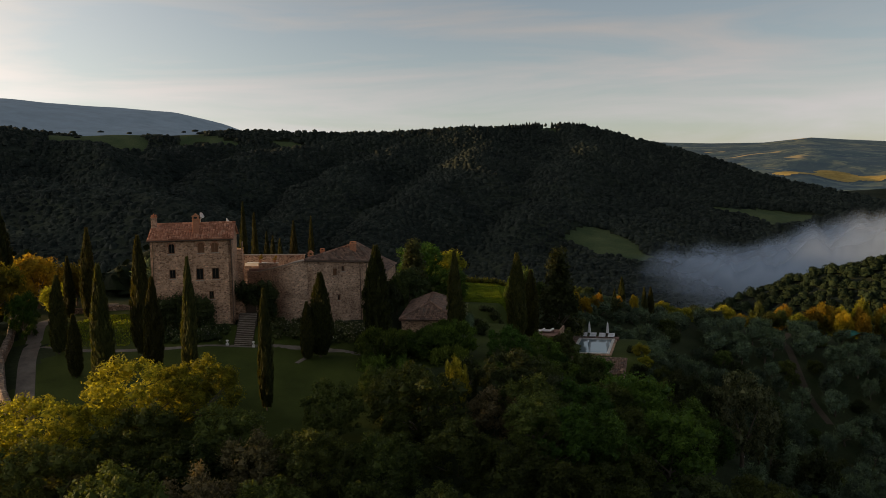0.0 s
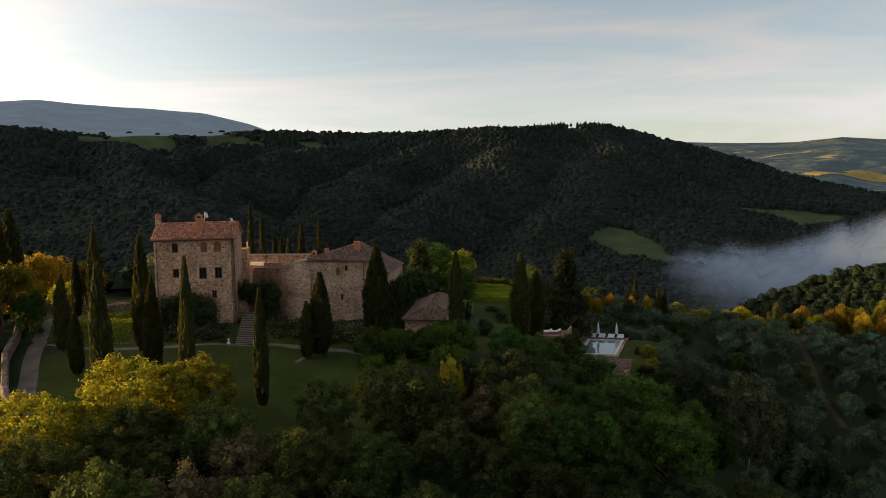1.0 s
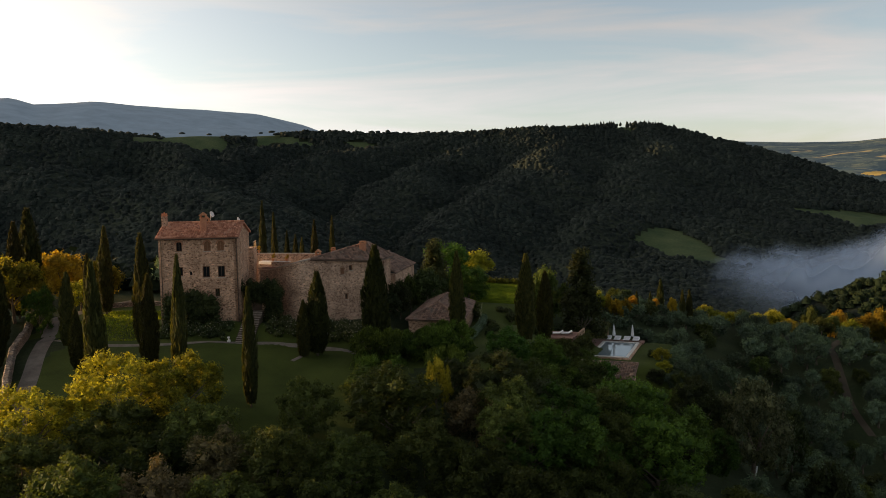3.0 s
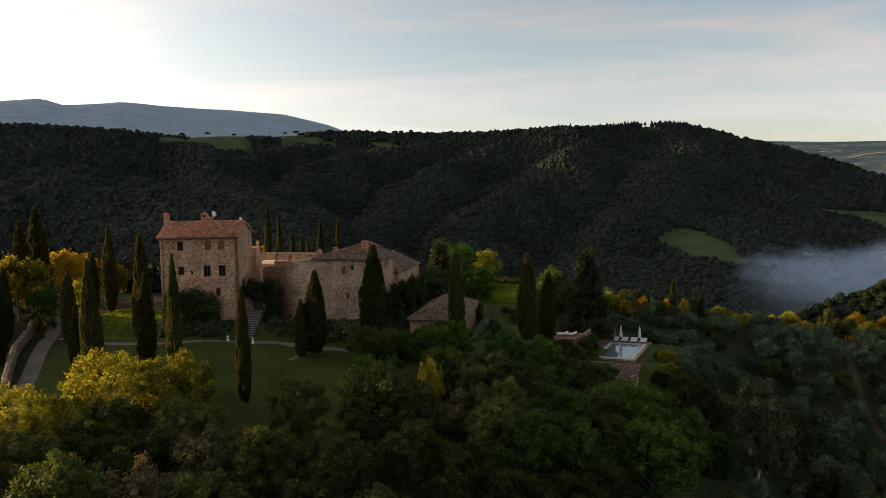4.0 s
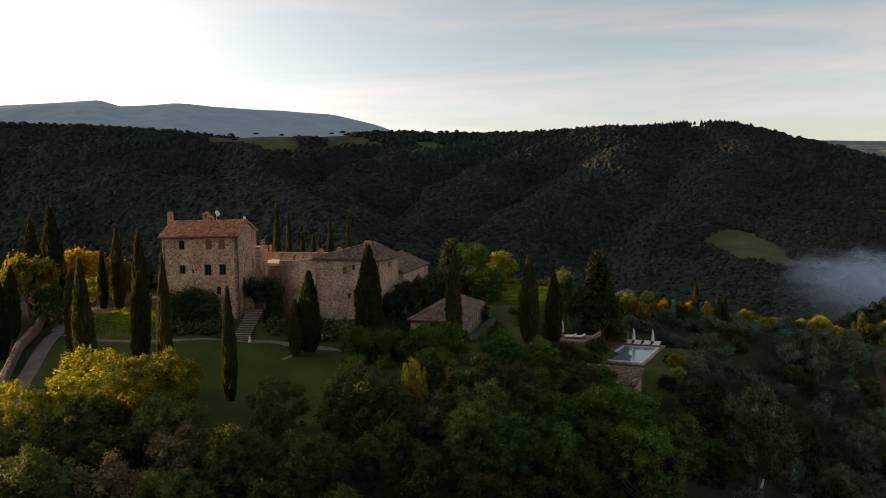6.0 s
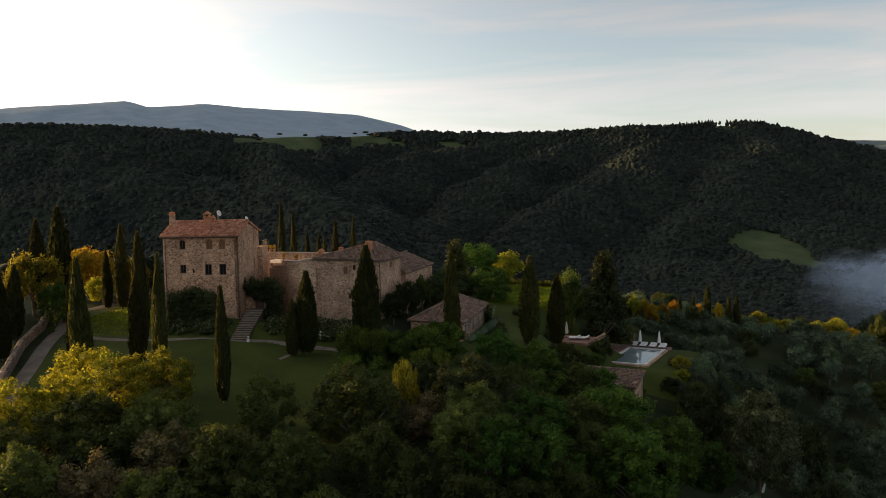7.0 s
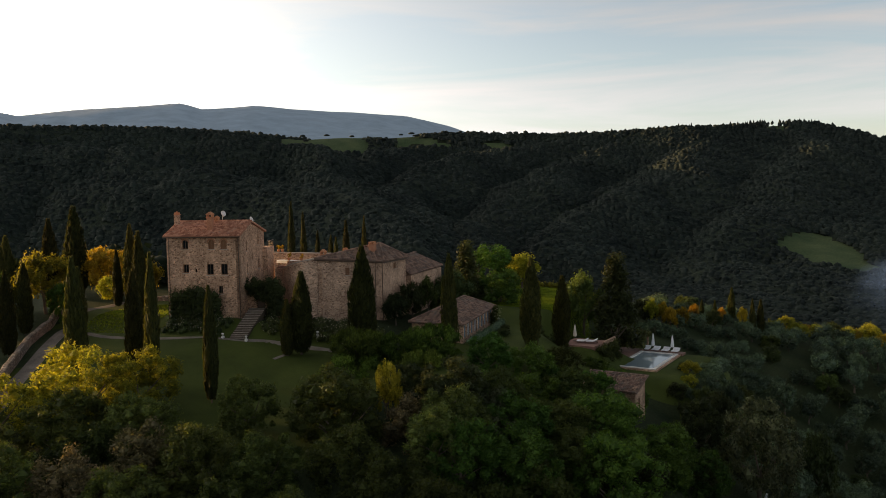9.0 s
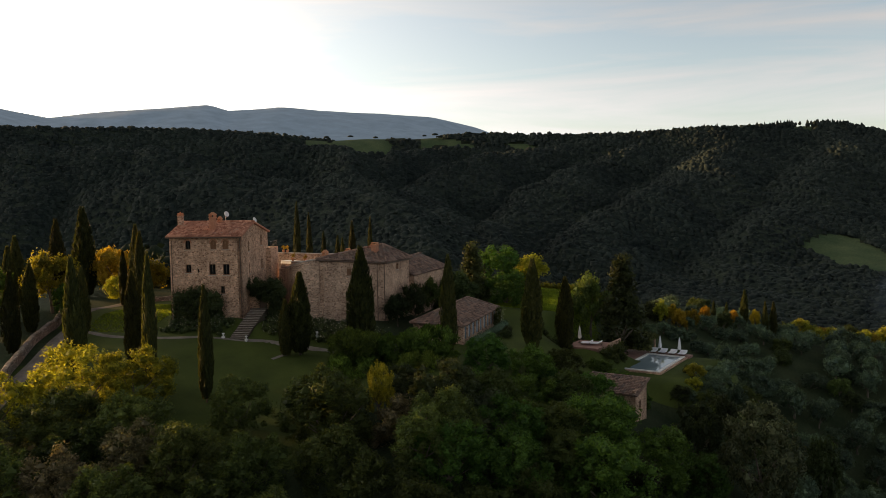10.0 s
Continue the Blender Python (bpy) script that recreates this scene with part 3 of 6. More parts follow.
def build_woods(name, label, r0, r1, a0, a1, s0, sk, keep, seed, sprays, spray, mat, tall=1.0, seg=6, lift=0.0):
    """Many crowns as one canopy: rough domes, each with a coat of leaf sprays."""
    rng = np.random.default_rng(seed)
    pts, r = [], r0
    while r < r1:
        s = s0 + sk * r
        k = int(radians(a1 - a0) * r / s)
        a = np.radians(a0 + (a1 - a0) * (np.arange(k) + rng.uniform(0, 1, k)) / k)
        rr = r + rng.uniform(-0.5, 0.5, k) * s
        pts.append(np.stack([HUB[0] + rr * np.sin(a), HUB[1] + rr * np.cos(a), np.full(k, s)], -1))
        r += s * 0.9
    P = np.concatenate(pts)
    P = P[keep(P[:, 0], P[:, 1])]
    k = len(P)
    tv, tf = dome_template(seg)
    size = P[:, 2] * rng.uniform(0.44, 0.86, k)
    hgt = size * rng.uniform(0.8, 1.2, k) * tall
    rot = rng.uniform(0, 6.28, k)
    wob = 1 + rng.uniform(-0.2, 0.2, (k, len(tv)))
    x = (tv[:, 0] * np.cos(rot)[:, None] - tv[:, 1] * np.sin(rot)[:, None]) * wob * size[:, None]
    y = (tv[:, 0] * np.sin(rot)[:, None] + tv[:, 1] * np.cos(rot)[:, None]) * wob * size[:, None]
    z = tv[:, 2] * wob * hgt[:, None]
    base = height(P[:, 0], P[:, 1]) + lift + hgt * rng.uniform(0.45, 0.85, k)
    verts = np.stack([x + P[:, :1], y + P[:, 1:2], z + base[:, None]], -1).reshape(-1, 3)
    faces = (tf[None] + (np.arange(k) * len(tv))[:, None, None]).reshape(-1, 3)
    c = np.repeat(np.column_stack([P[:, :2], base]), sprays, 0)
    d = rng.normal(size=(k * sprays, 3))
    d[:, 2] = np.abs(d[:, 2]) * 0.9 - 0.1
    d /= np.linalg.norm(d, axis=1)[:, None]
    sz = np.repeat(size, sprays)
    pos = c + d * np.column_stack([sz, sz, np.repeat(hgt, sprays)]) * rng.uniform(0.9, 1.12, (k * sprays, 1))
    nr = d + rng.normal(scale=1.0, size=d.shape)
    t = np.cross(nr, rng.normal(size=d.shape))
    t /= np.linalg.norm(t, axis=1)[:, None]
    b = np.cross(nr, t)
    b /= np.linalg.norm(b, axis=1)[:, None]
    s = (sz * spray * rng.uniform(0.6, 1.4, k * sprays))[:, None]
    kv = np.stack([pos - t * s * 0.5, pos + b * s * 0.36, pos + t * s * 0.5, pos - b * s * 0.36], 1).reshape(-1, 3)
    q = np.arange(k * sprays * 4).reshape(-1, 4) + len(verts)
    me = mesh_np(name, np.concatenate([verts, kv]), np.concatenate([faces, q[:, [0, 1, 2]], q[:, [0, 2, 3]]]), mat, False)
    me.polygons.foreach_set("use_smooth", np.arange(len(me.polygons)) < len(faces))
    tagged(new(name, me), label, "woodland", kind="stuff")


def on_hills(x, y):
    r, a = polar(x, y)
    return ~meadow_mask(x, y) & ~((a > 10.5) & (r > 1650)) & (r < 1530 + 160 * sstep(0, 8, a))


def canopy(x, y, cell=4.9):
    """Height of a closed canopy of round crowns over the ground."""
    def rnd(a, b, k):
        q = np.sin(a * 127.1 + b * 311.7 + k * 74.7) * 43758.5453
        return q - np.floor(q)
    ci, cj = np.floor(x / cell), np.floor(y / cell)
    best = np.zeros_like(x)
    for di in (-1, 0, 1):
        for dj in (-1, 0, 1):
            a, b = ci + di, cj + dj
            px, py = (a + rnd(a, b, 1)) * cell, (b + rnd(a, b, 2)) * cell
            size = cell * (0.55 + 0.5 * rnd(a, b, 3))
            d2 = ((x - px) ** 2 + (y - py) ** 2) / size ** 2
            best = np.maximum(best, (0.55 + 0.45 * rnd(a, b, 4)) * np.sqrt(np.clip(1 - d2, 0, 1)) * (0.75 + 0.5 * rnd(a, b, 5)))
    return 0.80 * cell * best


def canopy_wood(name, label, a0, a1, da, r0, r1, step, cell, tall=1.0):
    az = np.radians(np.arange(a0, a1, da))
    rad = [r0]
    while rad[-1] < r1:
        rad.append(rad[-1] + step + 0.0008 * rad[-1])
    A, R = np.meshgrid(az, np.array(rad), indexing="ij")
    rng = np.random.default_rng(5)
    R = R + rng.uniform(-0.5, 0.5, R.shape)
    X, Y = HUB[0] + R * np.sin(A), HUB[1] + R * np.cos(A)
    open_land = meadow_mask(X, Y)
    Z = height(X, Y) + np.where(open_land, -3.0, 1.5 + tall * canopy(X, Y, cell) + rng.uniform(-0.2, 0.2, R.shape))
    na, nr = A.shape
    i, j = np.meshgrid(np.arange(na - 1), np.arange(nr - 1), indexing="ij")
    f = np.stack([i * nr + j, i * nr + j + 1, (i + 1) * nr + j + 1, (i + 1) * nr + j], -1).reshape(-1, 4)
    verts = np.stack([X, Y, Z], -1).reshape(-1, 3)
    c = verts[f].mean(1)
    r, a = polar(c[:, 0], c[:, 1])
    f = f[~((a > 10.5) & (r > 1650)) & (r < 1530 + 160 * sstep(0, 8, a))]
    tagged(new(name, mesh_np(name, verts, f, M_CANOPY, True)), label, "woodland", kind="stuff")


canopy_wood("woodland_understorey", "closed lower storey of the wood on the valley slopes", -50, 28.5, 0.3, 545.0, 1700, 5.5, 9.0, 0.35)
build_woods("wooded_hillside", "dense dark broadleaf woodland covering the valley slopes, haze blue mixed into its green", 545, 1690, -49.5, 28.5, 3.8, 0.0021, on_hills, 29, 1, 0.7, L_WOODS, 0.8, 5)
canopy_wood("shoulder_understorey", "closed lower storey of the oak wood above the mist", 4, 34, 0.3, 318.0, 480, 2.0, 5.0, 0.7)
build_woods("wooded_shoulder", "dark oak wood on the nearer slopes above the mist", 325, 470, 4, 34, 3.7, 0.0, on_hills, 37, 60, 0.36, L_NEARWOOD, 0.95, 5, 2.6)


def far_fields():
    """Ripe fields on the low hills beyond the end of the ridge."""
    A, R = np.meshgrid(np.radians(np.arange(16.5, 31, 0.1)), np.arange(2060, 2480, 9.0), indexing="ij")
    X, Y = HUB[0] + R * np.sin(A), HUB[1] + R * np.cos(A)
    V = np.stack([X, Y, height(X, Y) + 3.0], -1).reshape(-1, 3)
    na, nr = A.shape
    i, j = np.meshgrid(np.arange(na - 1), np.arange(nr - 1), indexing="ij")
    f = np.stack([i * nr + j, i * nr + j + 1, (i + 1) * nr + j + 1, (i + 1) * nr + j], -1).reshape(-1, 4)
    c = V[f].mean(1)
    keep = (vnoise(c[:, 0] / 120, c[:, 1] / 75, 31) + 0.25 * vnoise(c[:, 0] / 30, c[:, 1] / 30, 32) > 0.5)
    tagged(new("field", mesh_np("field", V, f[keep], M_GOLD, True)), "ripe golden fields on the far low hills", "field", kind="structure")


far_fields()
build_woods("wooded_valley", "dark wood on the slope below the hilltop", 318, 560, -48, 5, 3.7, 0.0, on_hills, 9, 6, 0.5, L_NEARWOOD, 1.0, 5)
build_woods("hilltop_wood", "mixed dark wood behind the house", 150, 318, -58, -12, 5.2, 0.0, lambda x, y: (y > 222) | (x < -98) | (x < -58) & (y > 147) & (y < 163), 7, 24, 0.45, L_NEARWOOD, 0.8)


def ridge_trees():
    """Cypresses and umbrella pines that stand against the sky on the far ridge."""
    rng = np.random.default_rng(17)
    V, F = [], []
    for k in range(150):
        a = rng.uniform(2.2, 8.4) if k < 112 else (rng.uniform(-5.5, 1.0) if k < 138 else rng.uniform(-28, -12))
        top_r = 1480 + 160 * float(sstep(0, 8, a)) + rng.uniform(-25, 8)
        x, y = HUB[0] + top_r * math.sin(radians(a)), HUB[1] + top_r * math.cos(radians(a))
        h, w = rng.uniform(5, 10.5), rng.uniform(1.3, 2.6)
        flat = k >= 138
        g = ground_at(x, y) + 2
        n0 = len(V)
        prof = ((0.9, 0.35), (1.0, 0.5), (0.85, 0.62), (0.3, 0.72)) if flat else ((0.7, 0.1), (1.0, 0.35), (0.7, 0.7), (0.05, 1.0))
        for rr, zz in prof:
            for i in range(6):
                q = rr * w * (2.6 if flat else 1.0) * rng.uniform(0.8, 1.2)
                V.append((x + q * math.cos(i * 1.0472), y + q * math.sin(i * 1.0472), g + zz * h))
        for lv in range(3):
            for i in range(6):
                j = (i + 1) % 6
                F.append((n0 + lv * 6 + i, n0 + lv * 6 + j, n0 + lv * 6 + 6 + j, n0 + lv * 6 + 6 + i))
    tagged(new("ridge_trees", mesh_np("ridge_trees", np.array(V), np.array(F), L_WOODS, True)), "row of cypresses and pines along the far ridge", "trees", kind="stuff")


ridge_trees()


# ---- plants ----
def leaf_cloud(rng, centres, radii, per, size, up=0.15, squash=1.1, slim=0.62):
    """Pointed leaf sprays that stand outwards from many clumps."""
    k = len(centres)
    c = np.repeat(centres, per, 0)
    r = np.repeat(radii, per)
    d = rng.normal(size=(k * per, 3))
    d[:, 2] += up
    d /= np.linalg.norm(d, axis=1)[:, None]
    pos = c + d * (r * rng.uniform(0.62, 1.25, k * per))[:, None] * np.array([1, 1, squash])
    nrm = d + rng.normal(scale=0.5, size=d.shape)
    nrm /= np.linalg.norm(nrm, axis=1)[:, None]
    t = np.cross(nrm, rng.normal(size=d.shape)) + d * 0.25 + np.array([0, 0, up])
    t /= np.linalg.norm(t, axis=1)[:, None] + 1e-9
    b = np.cross(nrm, t)
    s = (size * rng.uniform(0.55, 1.4, k * per))[:, None]
    v = np.stack([pos - t * s * 0.5 - b * s * slim * 0.45, pos - t * s * 0.3 + b * s * slim * 0.55, pos + t * s * 0.6], 1)
    return v.reshape(-1, 3), np.arange(k * per * 3).reshape(-1, 3)


OCT_V = np.array([(1, 0, 0), (-1, 0, 0), (0, 1, 0), (0, -1, 0), (0, 0, 1), (0, 0, -1)], float)
OCT_F = np.array([(0, 2, 4), (2, 1, 4), (1, 3, 4), (3, 0, 4), (2, 0, 5), (1, 2, 5), (3, 1, 5), (0, 3, 5)])


def cores(rng, centres, radii, share):
    """Rough inner masses that close the clumps."""
    vs, fs = [], []
    for k, (c, r) in enumerate(zip(centres, radii)):
        vs.append(c + OCT_V * r * share * rng.uniform(0.8, 1.25, (6, 1)))
        fs.append(OCT_F + k * 6)
    return np.concatenate(vs), np.concatenate(fs)


def joined(name, quads, tris, mat):
    """One mesh of leaf sprays and core triangles."""
    qv, qf = quads
    qt = qf if qf.shape[1] == 3 else np.concatenate([qf[:, [0, 1, 2]], qf[:, [0, 2, 3]]])
    tv, tf = tris
    me = mesh_np(name, np.concatenate([qv, tv]), np.concatenate([qt, tf + len(qv)]), mat, False)
    return me


def crown_clumps(rng, n, rx, rz, zc, lump):
    """Clump centres on the lobes of an uneven crown: large boughs, each with its own tufts."""
    lobes = max(6, n // 7)
    i = np.arange(lobes) + 0.5
    ph, th = np.arccos(1 - 1.85 * i / lobes), 2.39996 * i + rng.uniform(-0.35, 0.35, lobes)
    ld = np.stack([np.sin(ph) * np.cos(th), np.sin(ph) * np.sin(th), np.cos(ph)], -1)
    size = rng.uniform(0.36, 0.56, lobes)
    lc = ld * (1 - size + rng.uniform(-0.06, 0.06, lobes))[:, None]
    pick = np.arange(n) % lobes
    d = rng.normal(size=(n, 3)) + ld[pick] * 0.9 + np.array([0, 0, 0.25])
    d /= np.linalg.norm(d, axis=1)[:, None]
    c = lc[pick] + d * (size[pick] * rng.uniform(0.6, 1.05, n))[:, None] * np.array([1, 1, 1.2])
    return c * np.array([rx, rx, rz]) + np.array([0, 0, zc]), rng.uniform(0.55, 1.2, n) * lump


def limbs(bm, rng, top, r, reach, count):
    bend = Vector((rng.uniform(-0.3, 0.3), rng.uniform(-0.3, 0.3), 0))
    tube(bm, (0, 0, -0.6), Vector((0, 0, top * 0.5)) + bend * 0.5, r, r * 0.75, 8)
    tube(bm, Vector((0, 0, top * 0.5)) + bend * 0.5, Vector((0, 0, top)) + bend, r * 0.75, r * 0.5, 8)
    for k in range(count):
        a = 6.283 * k / count + rng.uniform(-0.3, 0.3)
        tube(bm, Vector((0, 0, top * rng.uniform(0.6, 1.0))) + bend, Vector((reach * math.cos(a), reach * math.sin(a), top + reach * rng.uniform(0.4, 1.1))), r * 0.42, r * 0.12, 5)


KIND_SIZE = {}


def tree_kind(seed, leaf, rx, rz, height_, clumps, per, size, lump, trunk=0.22, label="", category="tree", name="tree", up=0.15, slim=0.62, taper=0.0):
    """A broad tree: trunk with limbs, and a crown of leaf clumps. It stands at the origin."""
    rng = np.random.default_rng(seed)
    ob = thing(name, Matrix.Identity(4), label, category)
    bm = bmesh.new()
    limbs(bm, rng, max(0.4, height_ - 2 * rz) + rz * 0.5, trunk, rx * 0.6, 6)
    part("trunk", bm, M_BARK, ob, "rough grey-brown bark")
    c, r = crown_clumps(rng, clumps, rx - lump * 0.7, rz - lump * 0.6, height_ - rz, lump)
    if taper:
        f = np.clip(c[:, 2] / height_, 0, 1)
        c[:, :2] *= (1.2 - taper * f)[:, None]
        r = r * (1.25 - 0.7 * f)
    lv = leaf_cloud(rng, c, r, per, size, up, 1.1, slim)
    me = joined("crown", lv, cores(rng, c, r, 0.62), leaf)
    part_me("crown", me, ob)
    KIND_SIZE[ob.name] = (float(np.percentile(np.hypot(lv[0][:, 0], lv[0][:, 1]), 98)), float(np.percentile(lv[0][:, 2], 99.7)))
    return ob


def cypress_kind(seed, slim):
    """A cypress of height 1: short trunk and a dense, slightly ragged column of upright sprays."""
    rng = np.random.default_rng(seed)
    ob = thing("cypress_tree", Matrix.Identity(4), "slender dark green Italian cypress", "cypress tree")
    bm = bmesh.new()
    tube(bm, (0, 0, -0.06), (0, 0, 0.3), 0.017, 0.009, 7)
    part("trunk", bm, M_BARK, ob, "short grey-brown trunk")

    def rad(z, a):
        body = np.interp(z, [0, 0.05, 0.14, 0.28, 0.42, 0.58, 0.72, 0.84, 0.93, 1.0], [0.2, 0.48, 0.80, 0.98, 1.0, 0.88, 0.66, 0.42, 0.2, 0.02])
        return slim * body * (1 + 0.10 * np.sin(3 * a + 9 * z + seed) + 0.07 * np.sin(5 * a - 17 * z + 2 * seed))
    nz, na = 30, 12
    zz, aa = np.meshgrid(np.linspace(0.06, 0.985, nz), np.arange(na) * 6.28319 / na, indexing="ij")
    rr = rad(zz, aa) * 0.80 * rng.uniform(0.86, 1.08, zz.shape)
    cv = np.stack([rr * np.cos(aa), rr * np.sin(aa), zz], -1).reshape(-1, 3)
    i, j = np.meshgrid(np.arange(nz - 1), np.arange(na), indexing="ij")
    j2 = (j + 1) % na
    q = np.stack([i * na + j, i * na + j2, (i + 1) * na + j2, (i + 1) * na + j], -1).reshape(-1, 4)
    ct = np.concatenate([q[:, [0, 1, 2]], q[:, [0, 2, 3]]])
    k = 3000
    z = 0.055 + 0.925 * rng.uniform(0, 1, k) ** 1.15
    a = rng.uniform(0, 6.283, k)
    r = rad(z, a) * rng.uniform(0.76, 1.10, k)
    pos = np.stack([r * np.cos(a), r * np.sin(a), z], -1)
    t = np.stack([0.25 * np.cos(a), 0.25 * np.sin(a), np.ones(k)], -1) + rng.normal(scale=0.16, size=(k, 3))
    t /= np.linalg.norm(t, axis=1)[:, None]
    b = np.cross(t, np.stack([np.cos(a), np.sin(a), 0 * a], -1) + rng.normal(scale=0.5, size=(k, 3)))
    b /= np.linalg.norm(b, axis=1)[:, None]
    s = rng.uniform(0.6, 1.3, k)[:, None]
    L, W = 0.045 * s, 0.013 * s
    out = np.stack([np.cos(a), np.sin(a), 0 * a], -1) * 0.006
    v = np.stack([pos - t * L * 0.4 - b * W, pos - t * L * 0.3 + b * W + out, pos + t * L * 0.6 + out], 1).reshape(-1, 3)
    tip = np.array([[0, 0, 1.0], [0.008, 0, 0.96], [-0.004, 0.007, 0.96], [-0.004, -0.007, 0.96]])
    me = joined("crown", (v, np.arange(k * 3).reshape(-1, 3)), (np.concatenate([cv, tip]), np.concatenate([ct, np.array([[0, 1, 2], [0, 2, 3], [0, 3, 1]]) + len(cv)])), L_CYP)
    part_me("crown", me, ob)
    return ob


def put(kind, x, y, sx=1.0, sz=1.0, turn=0.0, z=None, sink=0.15, lean=0.0):
    g = (ground_at(x, y) if z is None else z) - sink
    return copy_thing(kind, pose(x, y, g, lean, 0, turn) @ Matrix.Diagonal((sx, sx, sz, 1)))


def drop_kind(ob):
    """Takes the pattern plant away once its copies stand."""
    for o in (*ob.children_recursive, ob):
        bpy.data.objects.remove(o)


# cypresses: place, height of the tip above datum, width
CYP = [cypress_kind(11 + k, 0.115) for k in range(4)]
cyp_rng = np.random.default_rng(3)


def cypress(x, y, top, width, label="", group="cypresses round the house"):
    g = ground_at(x, y)
    h = top - g
    k = CYP[int(cyp_rng.integers(0, 4))]
    ob = put(k, x, y, width * 0.79 / 0.23, h, cyp_rng.uniform(0, 360), lean=cyp_rng.uniform(-1.2, 1.2))
    tagged(ob, label or "tall slender dark green cypress standing in grass", "cypress tree", group)
    return ob


for x, y, top, w in ((-55.1, 108, 13.5, 2.6), (-49.5, 100.5, 9.6, 2.2), (-42.5, 92.6, 16.4, 2.9), (-58, 123.7, 18.8, 2.6), (-61.5, 125, 14.5, 1.9),
                     (-43.4, 106.4, 18.6, 2.9), (-39.2, 99.1, 14.1, 2.7), (-33.5, 95, 16.8, 2.1), (-24.4, 93.2, 13.2, 2.0)):
    cypress(x, y, top, w)
for x, y, top, w in ((-21.1, 110.1, 13.1, 3.6), (-22.6, 109.0, 9.4, 2.3), (-14.0, 114.7, 16.2, 4.3), (-3.4, 120.5, 14.7, 2.7), (6.1, 131, 13.3, 3.6), (9.0, 141.7, 9.5, 3.3)):
    cypress(x, y, top, w, "broad dark green cypress beside the lawn")
for x, y, top, w in ((-40.3, 145.6, 21.7, 1.7), (-38.6, 147.3, 19.7, 1.5), (-37.3, 150.3, 16.2, 1.5), (-37.9, 157.2, 15.0, 1.6), (-36.2, 156, 14.6, 1.5), (-33.2, 153.9, 17.9, 1.9), (-30.4, 155.6, 18.6, 1.4)):
    cypress(x, y, top, w, "narrow cypress in a row behind the house", "cypress row behind the house")
for x, y, top, w in ((37.2, 211.9, -0.4, 2.0), (33.3, 200.3, -1.9, 1.3), (41.4, 205, -2.1, 1.6), (43.1, 205.6, -2.2, 1.9), (30.6, 204.2, -2.3, 1.2)):
    cypress(x, y, top, w, "small cypress at the edge of the olive grove", "cypresses by the olive grove")
for x, y, top, w in ((-75.6, 132.1, 21.6, 4.6), (-69.5, 119.3, 19.9, 3.4), (-65.4, 108.8, 13.8, 2.8), (-60.5, 100.4, 13.6, 2.8), (-72.5, 112, 16, 3.0), (-80, 121, 17, 3.2), (-67, 101, 13.5, 2.8)):
    cypress(x, y, top, w, "tall cypress beside the stone drive wall", "cypresses along the drive")
for k in CYP:
    drop_kind(k)

# broad trees
oak = [tree_kind(21 + k, L_OAK, 4.2, 4.0, 8.2, 120, 84, 0.25, 0.64, 0.24, "round-crowned dark green oak") for k in range(2)]
yel = [tree_kind(31, L_SUN_YEL, 4.6, 3.9, 8.0, 120, 84, 0.25, 0.64, 0.24, "round tree, sunlit yellow mixed into its green leaf colour")]
tan = [tree_kind(41, L_TAN, 4.0, 4.1, 8.4, 120, 84, 0.24, 0.62, 0.22, "tree with buff flower heads among dark leaves")]
gry = [tree_kind(44, L_GREY, 4.0, 4.2, 8.4, 120, 84, 0.24, 0.62, 0.22, "round tree with pale grey-green leaves")]
flo = [tree_kind(46, L_FLO, 4.4, 4.1, 8.4, 120, 84, 0.26, 0.62, 0.26, "large dark tree dotted with pale leaf tufts")]
con = [tree_kind(48, L_DARK, 2.9, 6.4, 13.2, 84, 96, 0.34, 0.95, 0.26, "tall loose dark conifer gilded at the top", taper=1.05)]
bri = [tree_kind(51 + k, L_BRIGHT, 4.2, 4.1, 8.4, 120, 84, 0.27, 0.64, 0.24, "round tree with fresh bright green leaves") for k in range(2)]
drk = [tree_kind(61, L_DARK, 4.3, 4.1, 8.4, 120, 84, 0.26, 0.64, 0.26, "large dark round-crowned chestnut tree")]
olv = [tree_kind(71 + k, L_OLIVE, 2.3, 1.7, 3.9, 36, 72, 0.28, 0.6, 0.18, "silvery grey-green olive tree", "olive tree", "olive_tree", 0.3, 0.4) for k in range(3)]
sun_gold = [tree_kind(81, L_SUN_GOLD, 3.4, 2.8, 6.6, 56, 80, 0.36, 0.8, 0.2, "tree with low-sun gold put into its leaf colour")]
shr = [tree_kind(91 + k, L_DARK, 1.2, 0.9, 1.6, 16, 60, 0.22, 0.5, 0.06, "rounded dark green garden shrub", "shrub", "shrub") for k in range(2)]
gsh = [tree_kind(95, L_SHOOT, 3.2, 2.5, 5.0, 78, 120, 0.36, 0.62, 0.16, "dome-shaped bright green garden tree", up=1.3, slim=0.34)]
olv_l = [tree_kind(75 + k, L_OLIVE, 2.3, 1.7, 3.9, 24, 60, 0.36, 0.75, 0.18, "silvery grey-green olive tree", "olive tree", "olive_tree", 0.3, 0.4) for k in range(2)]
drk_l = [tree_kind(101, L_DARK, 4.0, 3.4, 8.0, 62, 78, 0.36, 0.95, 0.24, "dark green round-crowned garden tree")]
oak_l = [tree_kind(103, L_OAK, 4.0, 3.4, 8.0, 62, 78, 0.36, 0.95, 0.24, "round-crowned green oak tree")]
yel_l = [tree_kind(105, L_SUN_YEL, 4.0, 3.2, 7.6, 62, 78, 0.36, 0.95, 0.24, "tree with sunlit yellow mixed into its green leaf colour")]
